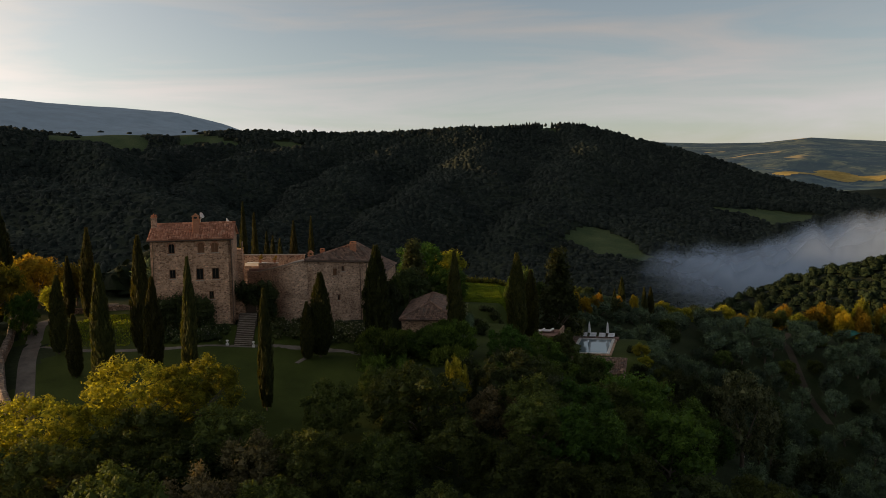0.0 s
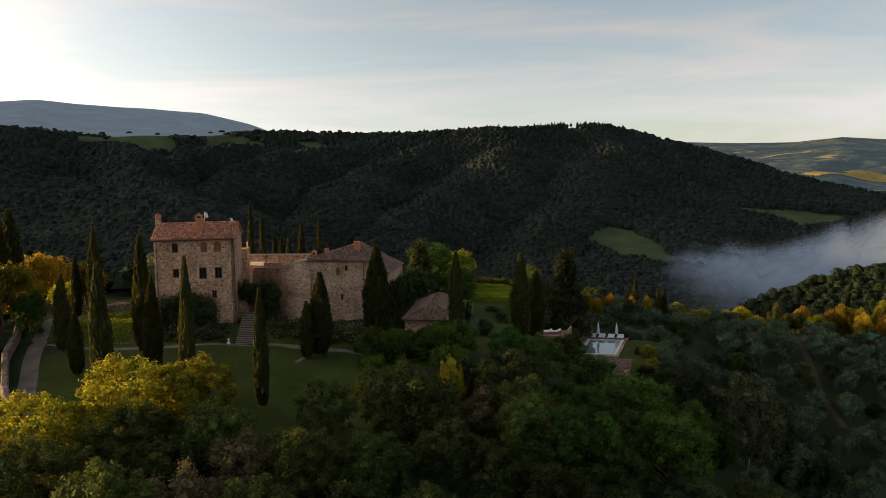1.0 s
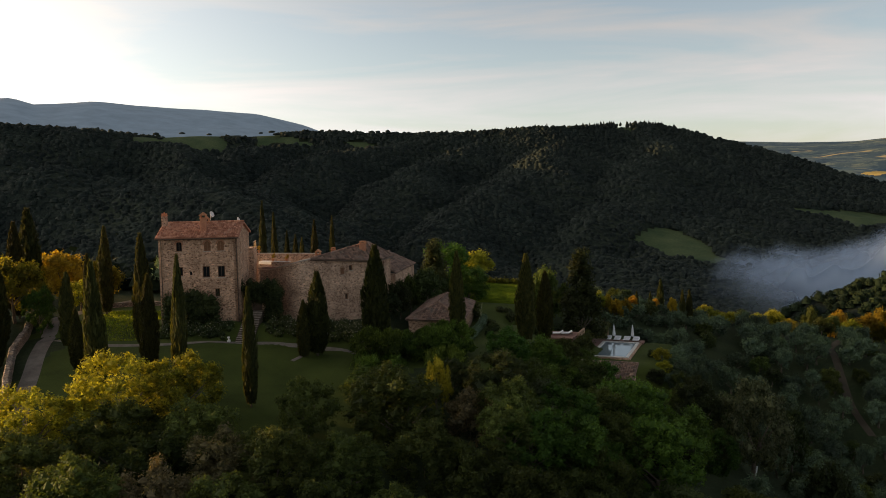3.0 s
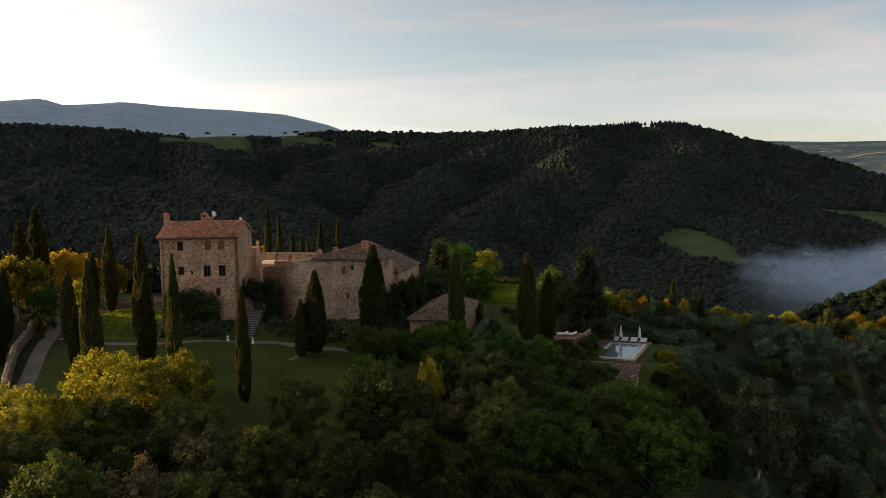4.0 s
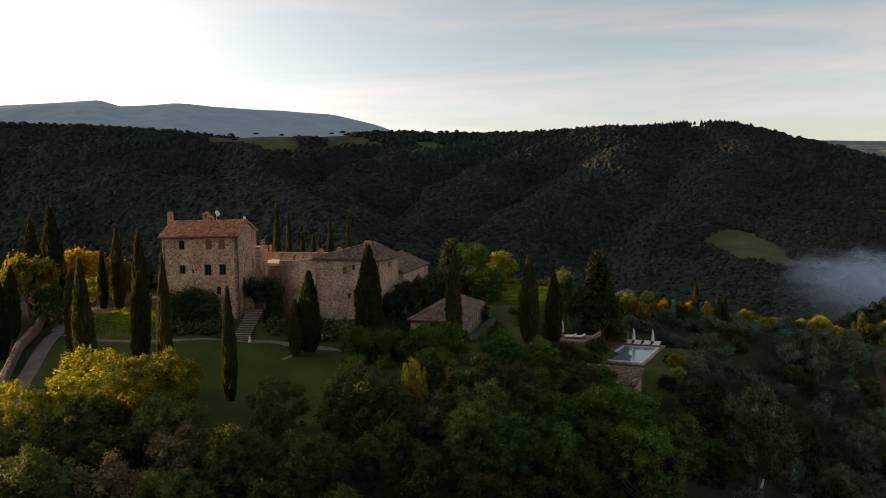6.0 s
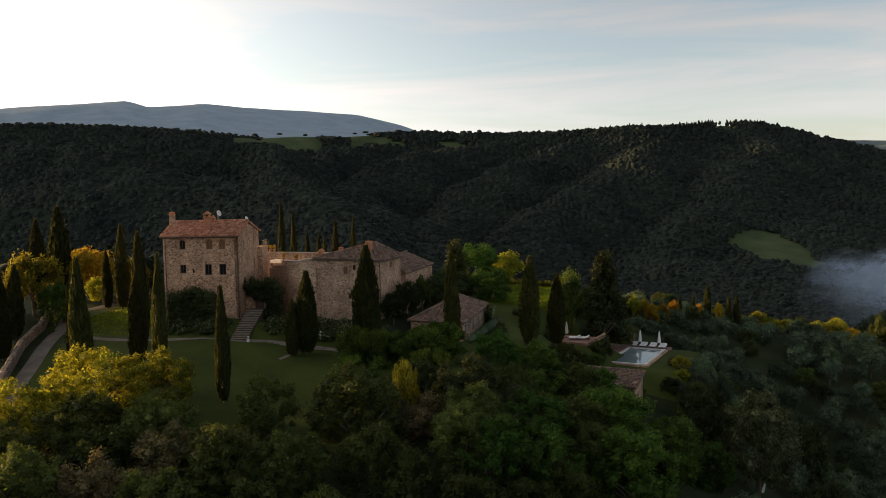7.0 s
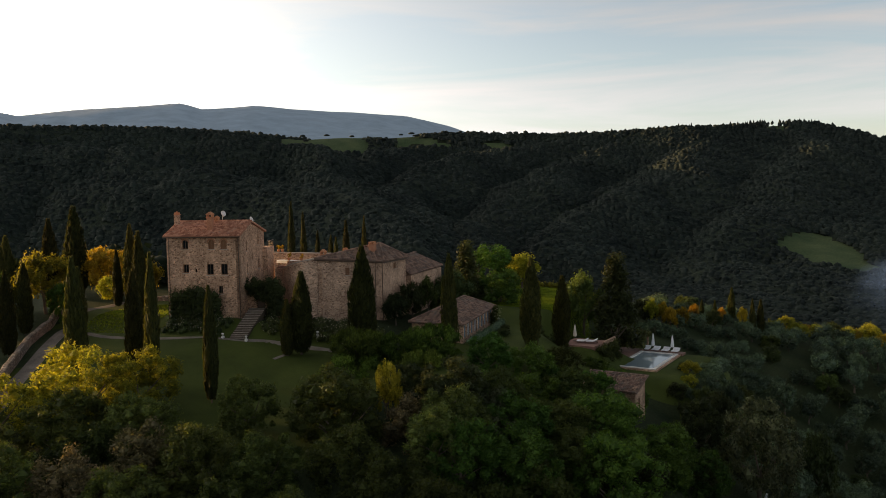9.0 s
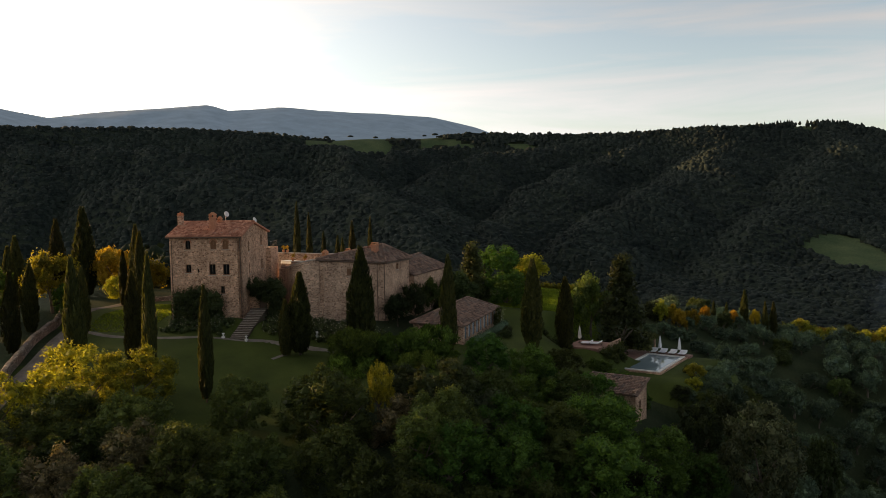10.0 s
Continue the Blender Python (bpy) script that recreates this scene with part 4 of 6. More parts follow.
gol = [tree_kind(107, L_SUN_YEL, 2.2, 1.6, 3.8, 32, 90, 0.28, 0.58, 0.16, "small round tree with low-sun gold put into its leaf colour")]
tree_rng = np.random.default_rng(8)


def tree(kinds, x, y, top, r, label="", group="", category="", z=None):
    """A copy so scaled that its crown has radius r and its top is at that height."""
    k = kinds[int(tree_rng.integers(0, len(kinds)))]
    g = ground_at(x, y) if z is None else z
    dim = KIND_SIZE[k.name]
    g = min(g, top - 0.86 * r / dim[0] * dim[1])
    ob = put(k, x, y, r / dim[0], (top - g) / dim[1], tree_rng.uniform(0, 360), g, 0.1)
    return tagged(ob, label, category, group)


# the near trees on the slope below the lawn
for kinds, x, y, top, r in ((yel, -36.4, 86.0, 6.9, 5.6), (yel, -30.6, 88.2, 6.3, 4.6), (yel, -44.0, 80.5, 4.4, 5.0), (oak, -33.5, 80.0, 3.4, 5.0),
                            (oak, -26.0, 82.0, 3.0, 4.4), (oak, -40.0, 73.5, 2.2, 4.8), (tan, -22.0, 77.2, 1.4, 4.4), (oak, -16.6, 78.0, 1.6, 4.4),
                            (oak, -31.0, 68.0, 1.6, 4.8), (tan, -25.0, 70.0, 0.6, 4.4), (oak, -10.0, 78.5, 0.8, 4.0), (oak, -16.0, 86.8, 4.3, 3.4),
                            (oak, -6.8, 89.6, 5.0, 5.4), (yel, -3.2, 95.0, 4.7, 1.8), (tan, 1.0, 91.6, 2.1, 4.1), (drk, 3.4, 98.6, 4.8, 4.3),
                            (oak, 2.0, 80.5, -0.8, 4.4), (gry, 9.2, 94.0, -0.4, 3.9), (bri, 19.0, 106.8, -0.4, 5.6), (bri, 21.5, 96.6, -2.4, 5.4),
                            (oak, 7.5, 79.0, -2.2, 4.4), (oak, 14.6, 90.0, -3.8, 4.4), (oak, 12.0, 84.0, -4.0, 4.6), (drk, 22.5, 88.0, -7.0, 4.6),
                            (bri, 9.6, 112.0, 0.4, 4.6), (bri, 10.6, 118.0, -0.4, 3.8), (oak, 12.0, 104.0, -0.6, 4.2), (bri, 26.0, 108.0, -4.4, 4.4), (oak, 18.6, 117.0, -3.9, 3.8),
                            (bri, 3.8, 106.5, 1.8, 3.2), (flo, 37.4, 120.0, -3.4, 5.4), (drk, 29.8, 120.0, -3.8, 3.6), (oak, -12.8, 100.0, 2.5, 2.9), (oak, -48.5, 73.0, 2.6, 4.8),
                            (oak, -3.0, 83.0, 0.8, 4.2), (oak, 30.5, 93.0, -9.0, 4.6), (oak, -19.0, 69.0, -0.3, 4.4), (oak, -9.0, 69.0, -2.2, 4.2), (oak, -52.5, 84.0, 3.4, 3.8), (drk, -2.4, 99.6, 3.6, 3.0), (oak, -9.8, 94.6, 3.4, 3.6), (oak, 7.4, 104.6, 2.4, 3.4), (gry, 8.2, 99.0, 1.2, 3.2)):
    tree(kinds, x, y, top, r, group="trees on the slope below the lawn")
# the thicket that fills the slope between them
taken = [(o.location.x, o.location.y) for o in scene.objects if o.get("group") == "trees on the slope below the lawn"]


def slope_free(x, y):
    if x < -19 and y > 79.5 or x < -13 and y > 90 or x < -3 and y > 104 or x < 6 and y > 109 or y > 116:
        return False
    return not (x > 12 and y > 116)


tries = 0
while len(taken) < 66 and tries < 4000:
    tries += 1
    x, y = tree_rng.uniform(-54, 40), tree_rng.uniform(60, 119)
    if not slope_free(x, y) or x > 0.62 * (y - 8) or min(math.hypot(x - a, y - b) for a, b in taken) < 4.3:
        continue
    taken.append((x, y))
    h = tree_rng.uniform(5.0, 7.4) if y < 90 else tree_rng.uniform(4.0, 5.8)
    kinds = (oak, bri, drk, oak, oak, oak, bri, tan)[int(tree_rng.integers(0, 8))]
    tree(kinds, x, y, ground_at(x, y) + h, tree_rng.uniform(3.3, 4.7), group="trees on the slope below the lawn")
for kinds, x, y, h, r in ((bri, 11.0, 96.8, 6.6, 4.2), (oak, 15.3, 102.3, 6.4, 3.9), (oak, 5.4, 92.5, 6.2, 3.8), (bri, 7.6, 86.8, 6.4, 4.0), (bri, 12.6, 91.0, 6.4, 4.2), (oak, 17.0, 97.0, 6.2, 3.9), (bri, 16.6, 121.6, 5.0, 3.2), (bri, 19.6, 120.5, 3.6, 2.8), (oak, 11.6, 127.0, 4.4, 2.8), (bri, 26.5, 124.5, 3.0, 2.2), (bri, 8.5, 119.0, 4.4, 3.4), (bri, 3.8, 114.5, 4.4, 3.2)):
    tree(kinds, x, y, ground_at(x, y) + h, r, group="trees on the slope below the lawn")
# the trees round the house and garden
tree(con, 15.7, 160.5, 11.3, 4.0, "broad dark conifer beside the pool garden", "conifers in the garden")
tree(con, -11.8, 160.5, 13.4, 3.6, "tall dark conifer with a gilded top behind the garden house", "conifers in the garden")
tree(gsh, -12.9, 110.3, 5.5, 3.7, group="dome trees beside the lawn")
tree(gsh, -8.3, 112.2, 4.7, 3.0, group="dome trees beside the lawn")
tree(gsh, -12.2, 107.6, 2.8, 3.6, group="dome trees beside the lawn")
tree(gsh, -5.0, 111.4, 3.0, 3.6, group="dome trees beside the lawn")
tree(gsh, -3.9, 114.6, 5.5, 3.8, group="dome trees beside the lawn")
tree(drk, -7.0, 117.0, 4.4, 2.0)
for kinds, x, y, top, r in ((bri, -11.0, 178.0, 11.4, 5.6), (yel_l, -5.5, 181.0, 9.6, 4.2), (bri, -5.0, 160.5, 8.0, 4.2), (drk_l, -12.0, 152.0, 9.0, 3.8),
                            (oak_l, 9.5, 165.0, 7.6, 4.2),
                            (drk_l, -15.0, 130.5, 7.6, 2.2), (drk_l, -14.4, 136.5, 8.6, 2.2), (oak_l, -13.6, 142.5, 8.8, 2.0)):
    tree(kinds, x, y, top, r, group="trees in the garden")
for kinds, x, y, top, r in ((sun_gold, -71.4, 134.9, 14.0, 4.6), (sun_gold, -66.5, 138.0, 12.0, 3.8), (sun_gold, -78.0, 140.0, 13.0, 4.6), (yel_l, -64.7, 128.0, 10.0, 2.6),
                            (sun_gold, -47.8, 131.0, 14.6, 2.6), (olv, -54.0, 139.0, 13.0, 3.6), (yel_l, -68.0, 116.0, 14.8, 4.4), (bri, -72.0, 108.0, 13.0, 3.4), (bri, -62.5, 113.5, 10.5, 2.3)):
    tree(kinds, x, y, top, r, group="trees beside the drive")
# the olive grove on the slope to the right
grove = []
tries = 0
while len(grove) < 230 and tries < 12000:
    tries += 1
    x, y = tree_rng.uniform(18, 112), tree_rng.uniform(92, 216)
    if x > 0.60 * (y - 8) or math.hypot(x - 22, y - 153) < 13.5 or x < 31 and y < 188 or abs(x - np.interp(y, [172, 180, 195, 209], [72.4, 71.0, 73.2, 75.8])) < (2.4 if y > 170 else 0) or math.hypot(x - 49, y - 190) < 4.5 or math.hypot(x - 37.8, y - 122) < 6.5 or math.hypot(x - 37, y - 112) < 6 or x < 34 and y < 118:
        continue
    if grove and min(math.hypot(x - a, y - b) for a, b in grove) < 3.9:
        continue
    grove.append((x, y))
    g = ground_at(x, y)
    if len(grove) % 7 == 0:
        tree((drk_l, oak_l)[len(grove) % 2], x, y, g + tree_rng.uniform(2.6, 4.4), tree_rng.uniform(1.8, 2.8), "rounded dark green shrub among the olives", "shrubs in the olive grove", "shrub")
    else:
        low = 0.62 if y > 172 and x < 52 else 1.0
        tree(olv if y < 150 else olv_l, x, y, g + low * tree_rng.uniform(3.6, 5.6), tree_rng.uniform(1.9, 3.0), group="olive grove")
for x, y, top, r, kinds in ((28.6, 147.5, -4.6, 1.7, gol), (33.0, 138.0, -7.0, 2.6, drk_l), (30.0, 133.0, -7.4, 2.4, oak_l), (36.0, 131.0, -8.0, 2.8, drk_l), (28.6, 143.6, -6.0, 1.5, yel_l), (26.8, 140.6, -6.6, 1.9, drk_l), (32.6, 152.6, -6.6, 2.2, olv), (29.6, 140.4, -7.4, 2.0, olv), (17.6, 137.6, -4.2, 2.6, bri), (14.6, 139.4, -3.0, 2.4, bri), (20.8, 133.4, -5.4, 2.6, bri),
                            (27.0, 118.5, -7.0, 2.6, drk_l), (45.0, 112.0, -12.0, 3.0, drk_l), (31.0, 112.5, -8.5, 2.6, oak_l), (46.0, 132.0, -10.5, 2.8, drk_l), (31.5, 150.5, -5.6, 2.2, olv), (31.0, 144.5, -6.2, 2.4, olv), (33.0, 156.0, -5.6, 2.4, olv), (30.8, 139.5, -7.0, 2.0, oak_l), (34.5, 147.0, -7.2, 2.4, olv)):
    tree(kinds, x, y, top, r, group="shrubs below the pool")
# trees along the brow beyond the grove, their sunlit gold in the leaf colour
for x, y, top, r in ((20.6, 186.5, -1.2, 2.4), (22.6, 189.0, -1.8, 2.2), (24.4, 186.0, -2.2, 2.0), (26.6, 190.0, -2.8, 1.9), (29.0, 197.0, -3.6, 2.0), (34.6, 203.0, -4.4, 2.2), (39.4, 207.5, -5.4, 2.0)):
    tree((gol, sun_gold)[x > 22], x, y, top + 0.9 + tree_rng.uniform(-0.5, 0.3), r * tree_rng.uniform(0.6, 0.85), group="sunlit trees along the brow")
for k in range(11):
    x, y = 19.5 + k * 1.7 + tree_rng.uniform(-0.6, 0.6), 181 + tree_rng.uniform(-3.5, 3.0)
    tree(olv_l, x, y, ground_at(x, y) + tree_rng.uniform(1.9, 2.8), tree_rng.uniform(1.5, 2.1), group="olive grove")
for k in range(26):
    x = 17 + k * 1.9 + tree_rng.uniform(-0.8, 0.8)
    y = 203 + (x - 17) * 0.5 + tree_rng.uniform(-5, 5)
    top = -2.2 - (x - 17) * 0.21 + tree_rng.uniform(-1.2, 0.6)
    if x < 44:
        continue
    tree(gol if k % 4 else sun_gold, x, y, max(top, ground_at(x, y) + 2.2), tree_rng.uniform(1.8, 2.9), group="sunlit trees along the brow")
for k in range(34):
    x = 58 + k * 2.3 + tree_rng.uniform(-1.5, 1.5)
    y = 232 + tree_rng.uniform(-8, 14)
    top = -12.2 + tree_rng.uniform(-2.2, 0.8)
    tree((sun_gold, yel_l, sun_gold, oak_l)[int(tree_rng.integers(0, 4))], x, y, max(top, ground_at(x, y) + 3.5), tree_rng.uniform(2.2, 3.5), group="golden trees at the foot of the shoulder")


# ---- buildings ----
def wall_mesh(W, H, T, openings, base=-1.5):
    """A wall along x from 0 to W, its outer face at y 0, with openings cut through (x0, x1, z0, z1, arched)."""
    bm = bmesh.new()
    xs = sorted({0.0, W, *(o[0] for o in openings), *(o[1] for o in openings)})
    zs = sorted({base, H, *(o[2] for o in openings), *(o[3] for o in openings)})
    grid = {}

    def v(x, y, z):
        key = (round(x, 4), y, round(z, 4))
        if key not in grid:
            grid[key] = bm.verts.new((x, y, z))
        return grid[key]

    def hole(xm, zm):
        return any(o[0] < xm < o[1] and o[2] < zm < o[3] for o in openings)
    for xa, xb in zip(xs, xs[1:]):
        for za, zb in zip(zs, zs[1:]):
            if hole((xa + xb) / 2, (za + zb) / 2):
                continue
            for y in (0.0, T):
                bm.faces.new((v(xa, y, za), v(xb, y, za), v(xb, y, zb), v(xa, y, zb)))
    for x0, x1, z0, z1, arch in openings:
        xi = [x for x in xs if x0 <= x <= x1]
        zi = [z for z in zs if z0 <= z <= z1]
        for a, b in zip(xi, xi[1:]):
            for z in (z0, z1):
                bm.faces.new((v(a, 0.0, z), v(b, 0.0, z), v(b, T, z), v(a, T, z)))
        for a, b in zip(zi, zi[1:]):
            for x in (x0, x1):
                bm.faces.new((v(x, 0.0, a), v(x, 0.0, b), v(x, T, b), v(x, T, a)))
    for a, b in zip(xs, xs[1:]):
        for z in (base, H):
            if not hole((a + b) / 2, z - 0.001 if z == H else z + 0.001):
                bm.faces.new((v(a, 0.0, z), v(b, 0.0, z), v(b, T, z), v(a, T, z)))
    for a, b in zip(zs, zs[1:]):
        for x in (0.0, W):
            bm.faces.new((v(x, 0.0, a), v(x, 0.0, b), v(x, T, b), v(x, T, a)))
    for x0, x1, z0, z1, arch in openings:
        if not arch:
            continue
        c, r, k = (x0 + x1) / 2, (x1 - x0) / 2, 8
        for side in (-1, 1):
            pts = [(c + side * r, z1)] + [(c + side * r * math.cos(q), z1 - r + r * math.sin(q)) for q in [math.pi / 2 * i / (k // 2) for i in range(k // 2 + 1)]]
            prism(bm, pts, 0.004, T - 0.004)
    return bm


def window(parent, m, x0, x1, z0, z1, kind, arch=False):
    """A window set back in its opening: frame, panes and sill, or closed shutters."""
    w = new("window")
    w.parent, w.matrix_basis = parent, m
    tagged(w, {"shut": "window closed by brown wooden shutters", "open": "dark paned window with wooden frame", "slit": "small dark unglazed opening"}[kind])
    y = 0.16
    if kind == "slit":
        bm = bmesh.new()
        box(bm, x0, x1, 0.3, 0.34, z0, z1)
        part("pane", bm, M_GLASS, w)
        return
    bm = bmesh.new()
    f = 0.11
    box(bm, x0, x0 + f, y, y + 0.08, z0, z1)
    box(bm, x1 - f, x1, y, y + 0.08, z0, z1)
    box(bm, x0 + f, x1 - f, y, y + 0.08, z1 - f, z1)
    box(bm, x0 + f, x1 - f, y, y + 0.08, z0, z0 + f)
    part("window_frame", bm, M_SHUT, w)
    c = (x0 + x1) / 2
    if kind == "shut":
        for a, b in ((x0 + f, c - 0.01), (c + 0.01, x1 - f)):
            bm = bmesh.new()
            box(bm, a, b, y + 0.015, y + 0.05, z0 + f, z1 - f)
            k = int((z1 - z0) / 0.14)
            for i in range(k):
                z = z0 + f + 0.03 + i * (z1 - z0 - 2 * f - 0.04) / k
                box(bm, a + 0.03, b - 0.03, y, y + 0.014, z, z + 0.08)
            part("shutter", bm, M_SHUT, w)
    else:
        for a, b in ((x0 + f, c - 0.025), (c + 0.025, x1 - f)):
            bm = bmesh.new()
            box(bm, a, b, y + 0.03, y + 0.045, z0 + f, z1 - f)
            part("pane", bm, M_GLASS, w)
        bm = bmesh.new()
        box(bm, c - 0.025, c + 0.025, y, y + 0.07, z0 + f, z1 - f)
        part("mullion", bm, M_WOOD, w)
    bm = bmesh.new()
    box(bm, x0 - 0.1, x1 + 0.1, -0.06, 0.15, z0 - 0.1, z0 - 0.004)
    part("sill", bm, M_DRESS, w)


def arch_trim(parent, x0, x1, z1):
    """Brick voussoirs over an arched opening, 6 mm proud of the wall."""
    bm = bmesh.new()
    c, r = (x0 + x1) / 2, (x1 - x0) / 2
    k = 9
    for i in range(k):
        a0, a1 = math.pi * (i + 0.06) / k, math.pi * (i + 0.94) / k
        pts = [(c + q * math.cos(a), z1 - r + q * math.sin(a)) for q, a in ((r, a0), (r + 0.2, a0), (r + 0.2, a1), (r, a1))]
        prism(bm, pts, -0.012, 0.10)
    return part("brick_arch", bm, M_BRICK, parent)


def tile_slope(parent, a, b, d, c, mat, name="roof_tiles", seed=1, thick=0.16):
    """A roof slope from eave a-b up to d-c: a slab, and rows of half-round tiles on it."""
    a, b, c, d = (Vector(q) for q in (a, b, c, d))
    rng = random.Random(seed)
    ex = (b - a).normalized()
    up = (d - a) - ex * (d - a).dot(ex)
    L, W = up.length, (b - a).length
    up.normalize()
    nrm = ex.cross(up).normalized()
    if nrm.z < 0:
        nrm = -nrm
    dl, cr = (d - a).dot(ex), (c - a).dot(ex)
    bm = bmesh.new()
    lo = [bm.verts.new(q - nrm * thick) for q in (a, b, c, d)]
    hi = [bm.verts.new(q) for q in (a, b, c, d)]
    if (c - d).length < 0.05:
        bmesh.ops.remove_doubles(bm, verts=bm.verts, dist=0.06)
        bm.verts.ensure_lookup_table()
        bmesh.ops.convex_hull(bm, input=bm.verts)
    else:
        bm.faces.new(lo)
        bm.faces.new(hi)
        for i in range(4):
            bm.faces.new((lo[i], lo[(i + 1) % 4], hi[(i + 1) % 4], hi[i]))
    part("roof_slab", bm, mat, parent)
    V, F = [], []
    pitch, course, r = 0.36, 0.45, 0.17
    rows, cols = int(L / course), int(W / pitch)
    for j in range(rows):
        v0 = j * course
        lo_u, hi_u = dl * (v0 + course) / L, W + (cr - W) * (v0 + course) / L
        for i in range(cols):
            u = (i + 0.5) * pitch
            if u < lo_u + 0.05 or u > hi_u - 0.05:
                continue
            n0 = len(V)
            du, dv, tw = rng.uniform(-0.02, 0.02), rng.uniform(-0.03, 0.03), rng.uniform(0.85, 1.1)
            for e, (vv, rr, lift) in enumerate(((v0 - 0.04 + dv, r * 1.08, 0.055), (v0 + course + dv, r * 0.9, 0.01))):
                for q in range(5):
                    t = math.pi * q / 4
                    V.append(a + ex * (u + du - rr * math.cos(t)) + up * vv + nrm * (lift * tw + rr * math.sin(t) * 0.8))
            for q in range(4):
                F.append((n0 + q, n0 + q + 1, n0 + 6 + q, n0 + 5 + q))
            F.append((n0, n0 + 1, n0 + 3, n0 + 4))
    if F:
        me = mesh_np(name, np.array([q[:] for q in V]), np.array(F), mat)
        part_me(name, me, parent, kind="stuff")


def ridge_tiles(parent, p, q, mat):
    bm = bmesh.new()
    p, q = Vector(p), Vector(q)
    k = max(2, int((q - p).length / 0.45))
    for i in range(k):
        a, b = p.lerp(q, i / k), p.lerp(q, (i + 1.08) / k)
        tube(bm, a + Vector((0, 0, 0.02)), b, 0.17, 0.14, 8)
    part("ridge_tiles", bm, mat, parent)


def chimney(parent, x, y, z0, w, h, hood, label="stone chimney with tiled cap"):
    ch = new("chimney")
    ch.parent, ch.location = parent, (x, y, z0)
    tagged(ch, label)
    bm = bmesh.new()
    box(bm, -w / 2, w / 2, -w / 2, w / 2, -0.8, h, 0.03)
    part("shaft", bm, M_BRICK if hood != "pots" else M_STONE_B, ch)
    bm = bmesh.new()
    box(bm, -w / 2 - 0.08, w / 2 + 0.08, -w / 2 - 0.08, w / 2 + 0.08, h, h + 0.1, 0.02)
    if hood == "gable":
        for s in (-1, 1):
            box(bm, s * w * 0.42 - 0.07, s * w * 0.42 + 0.07, -w / 2, w / 2, h + 0.1, h + 0.42)
        prism(bm, [(-w / 2 - 0.14, h + 0.42), (w / 2 + 0.14, h + 0.42), (0, h + 0.86)], -w / 2 - 0.1, w / 2 + 0.1)
    elif hood == "pots":
        for sx in (-0.25, 0.25):
            for sy in (-0.25, 0.25):
                box(bm, sx * w * 1.4 - 0.08, sx * w * 1.4 + 0.08, sy * w * 1.4 - 0.08, sy * w * 1.4 + 0.08, h + 0.1, h + 0.4)
        box(bm, -0.07, 0.07, -0.07, 0.07, h + 0.1, h + 0.55)
    else:
        box(bm, -w / 2, w / 2, -w / 2, w / 2, h + 0.28, h + 0.38)
        for s in (-1, 1):
            box(bm, s * w * 0.4 - 0.07, s * w * 0.4 + 0.07, -w * 0.4, w * 0.4, h + 0.1, h + 0.28)
    part("cap", bm, M_TERRA, ch)


def downpipe(parent, x, y, z0, z1, out):
    bm = bmesh.new()
    tube(bm, (x, y - out, z0), (x, y - out, z1), 0.06, 0.06, 8)
    for k in range(4):
        z = z0 + (z1 - z0) * (k + 0.5) / 4
        box(bm, x - 0.08, x + 0.08, y - out - 0.075, y - 0.0, z, z + 0.05)
    part("downpipe", bm, M_METAL, parent)


def gutter(parent, a, b):
    bm = bmesh.new()
    tube(bm, a, b, 0.09, 0.09, 8)
    part("gutter", bm, M_METAL, parent)


# the tower house
T_ANG = 12.0
tower = thing("tower_house", pose(-45.31, 115.56, 4.2, 0, 0, T_ANG), "tall rubble-stone tower house with a low terracotta roof", "house")
TW, TD, TM, TE, TR = 11.0, 12.4, 5.4, 12.85, 14.6
front = [(2.4, 3.3, 10.95, 12.35, True), (6.33, 7.27, 10.95, 12.35, True), (8.18, 9.12, 10.95, 12.35, True),
         (2.4, 3.3, 7.45, 8.75, False), (4.2, 4.52, 7.5, 8.05, False), (6.0, 7.05, 7.15, 8.8, False), (8.13, 9.17, 7.15, 8.8, False),
         (7.65, 8.35, 4.35, 5.55, False), (8.4, 8.62, 2.3, 2.65, False)]
part("wall", wall_mesh(TW, TE, 0.55, front), M_STONE, tower)
for o, kind in zip(front, ("open", "shut", "shut", "open", "slit", "open", "open", "open", "slit")):
    window(tower, pose(0, 0, 0), *o[:4], kind, o[4])
    if o[4]:
        arch_trim(tower, o[0], o[1], o[3])
side = [(3.1, 3.65, 10.4, 12.0, True), (8.9, 9.6, 10.9, 12.6, True), (3.2, 3.75, 7.0, 8.5, True), (9.0, 9.7, 7.2, 8.8, True), (6.0, 6.25, 9.0, 10.0, False), (1.6, 1.8, 8.8, 9.9, False), (7.6, 7.8, 5.5, 6.4, False)]
gable_m = pose(TW, 0.0, 0, 0, 0, 90)
w = part("side_wall", wall_mesh(TD, TE, 0.55, side), M_STONE, tower)
w.matrix_basis = gable_m
for o in side:
    window(tower, gable_m, *o[:4], "slit" if not o[4] else "open", o[4])
for x in (0.0, TW - 0.55):
    bm = bmesh.new()
    prism(bm, [(0, TE), (TD, TE), (TM, TR)], 0, 0.55)
    g = part("gable", bm, M_STONE, tower)
    g.matrix_basis = pose(x + 0.55, 0, 0, 0, 0, 90)
w = part("side_wall", wall_mesh(TD - 0.56, TE, 0.55, []), M_STONE, tower)
w.matrix_basis = pose(0, TD - 0.003, 0, 0, 0, -90)
w = part("wall", wall_mesh(TW - 1.12, TE, 0.55, []), M_STONE, tower)
w.matrix_basis = pose(TW - 0.56, TD, 0, 0, 0, 180)
bm = bmesh.new()
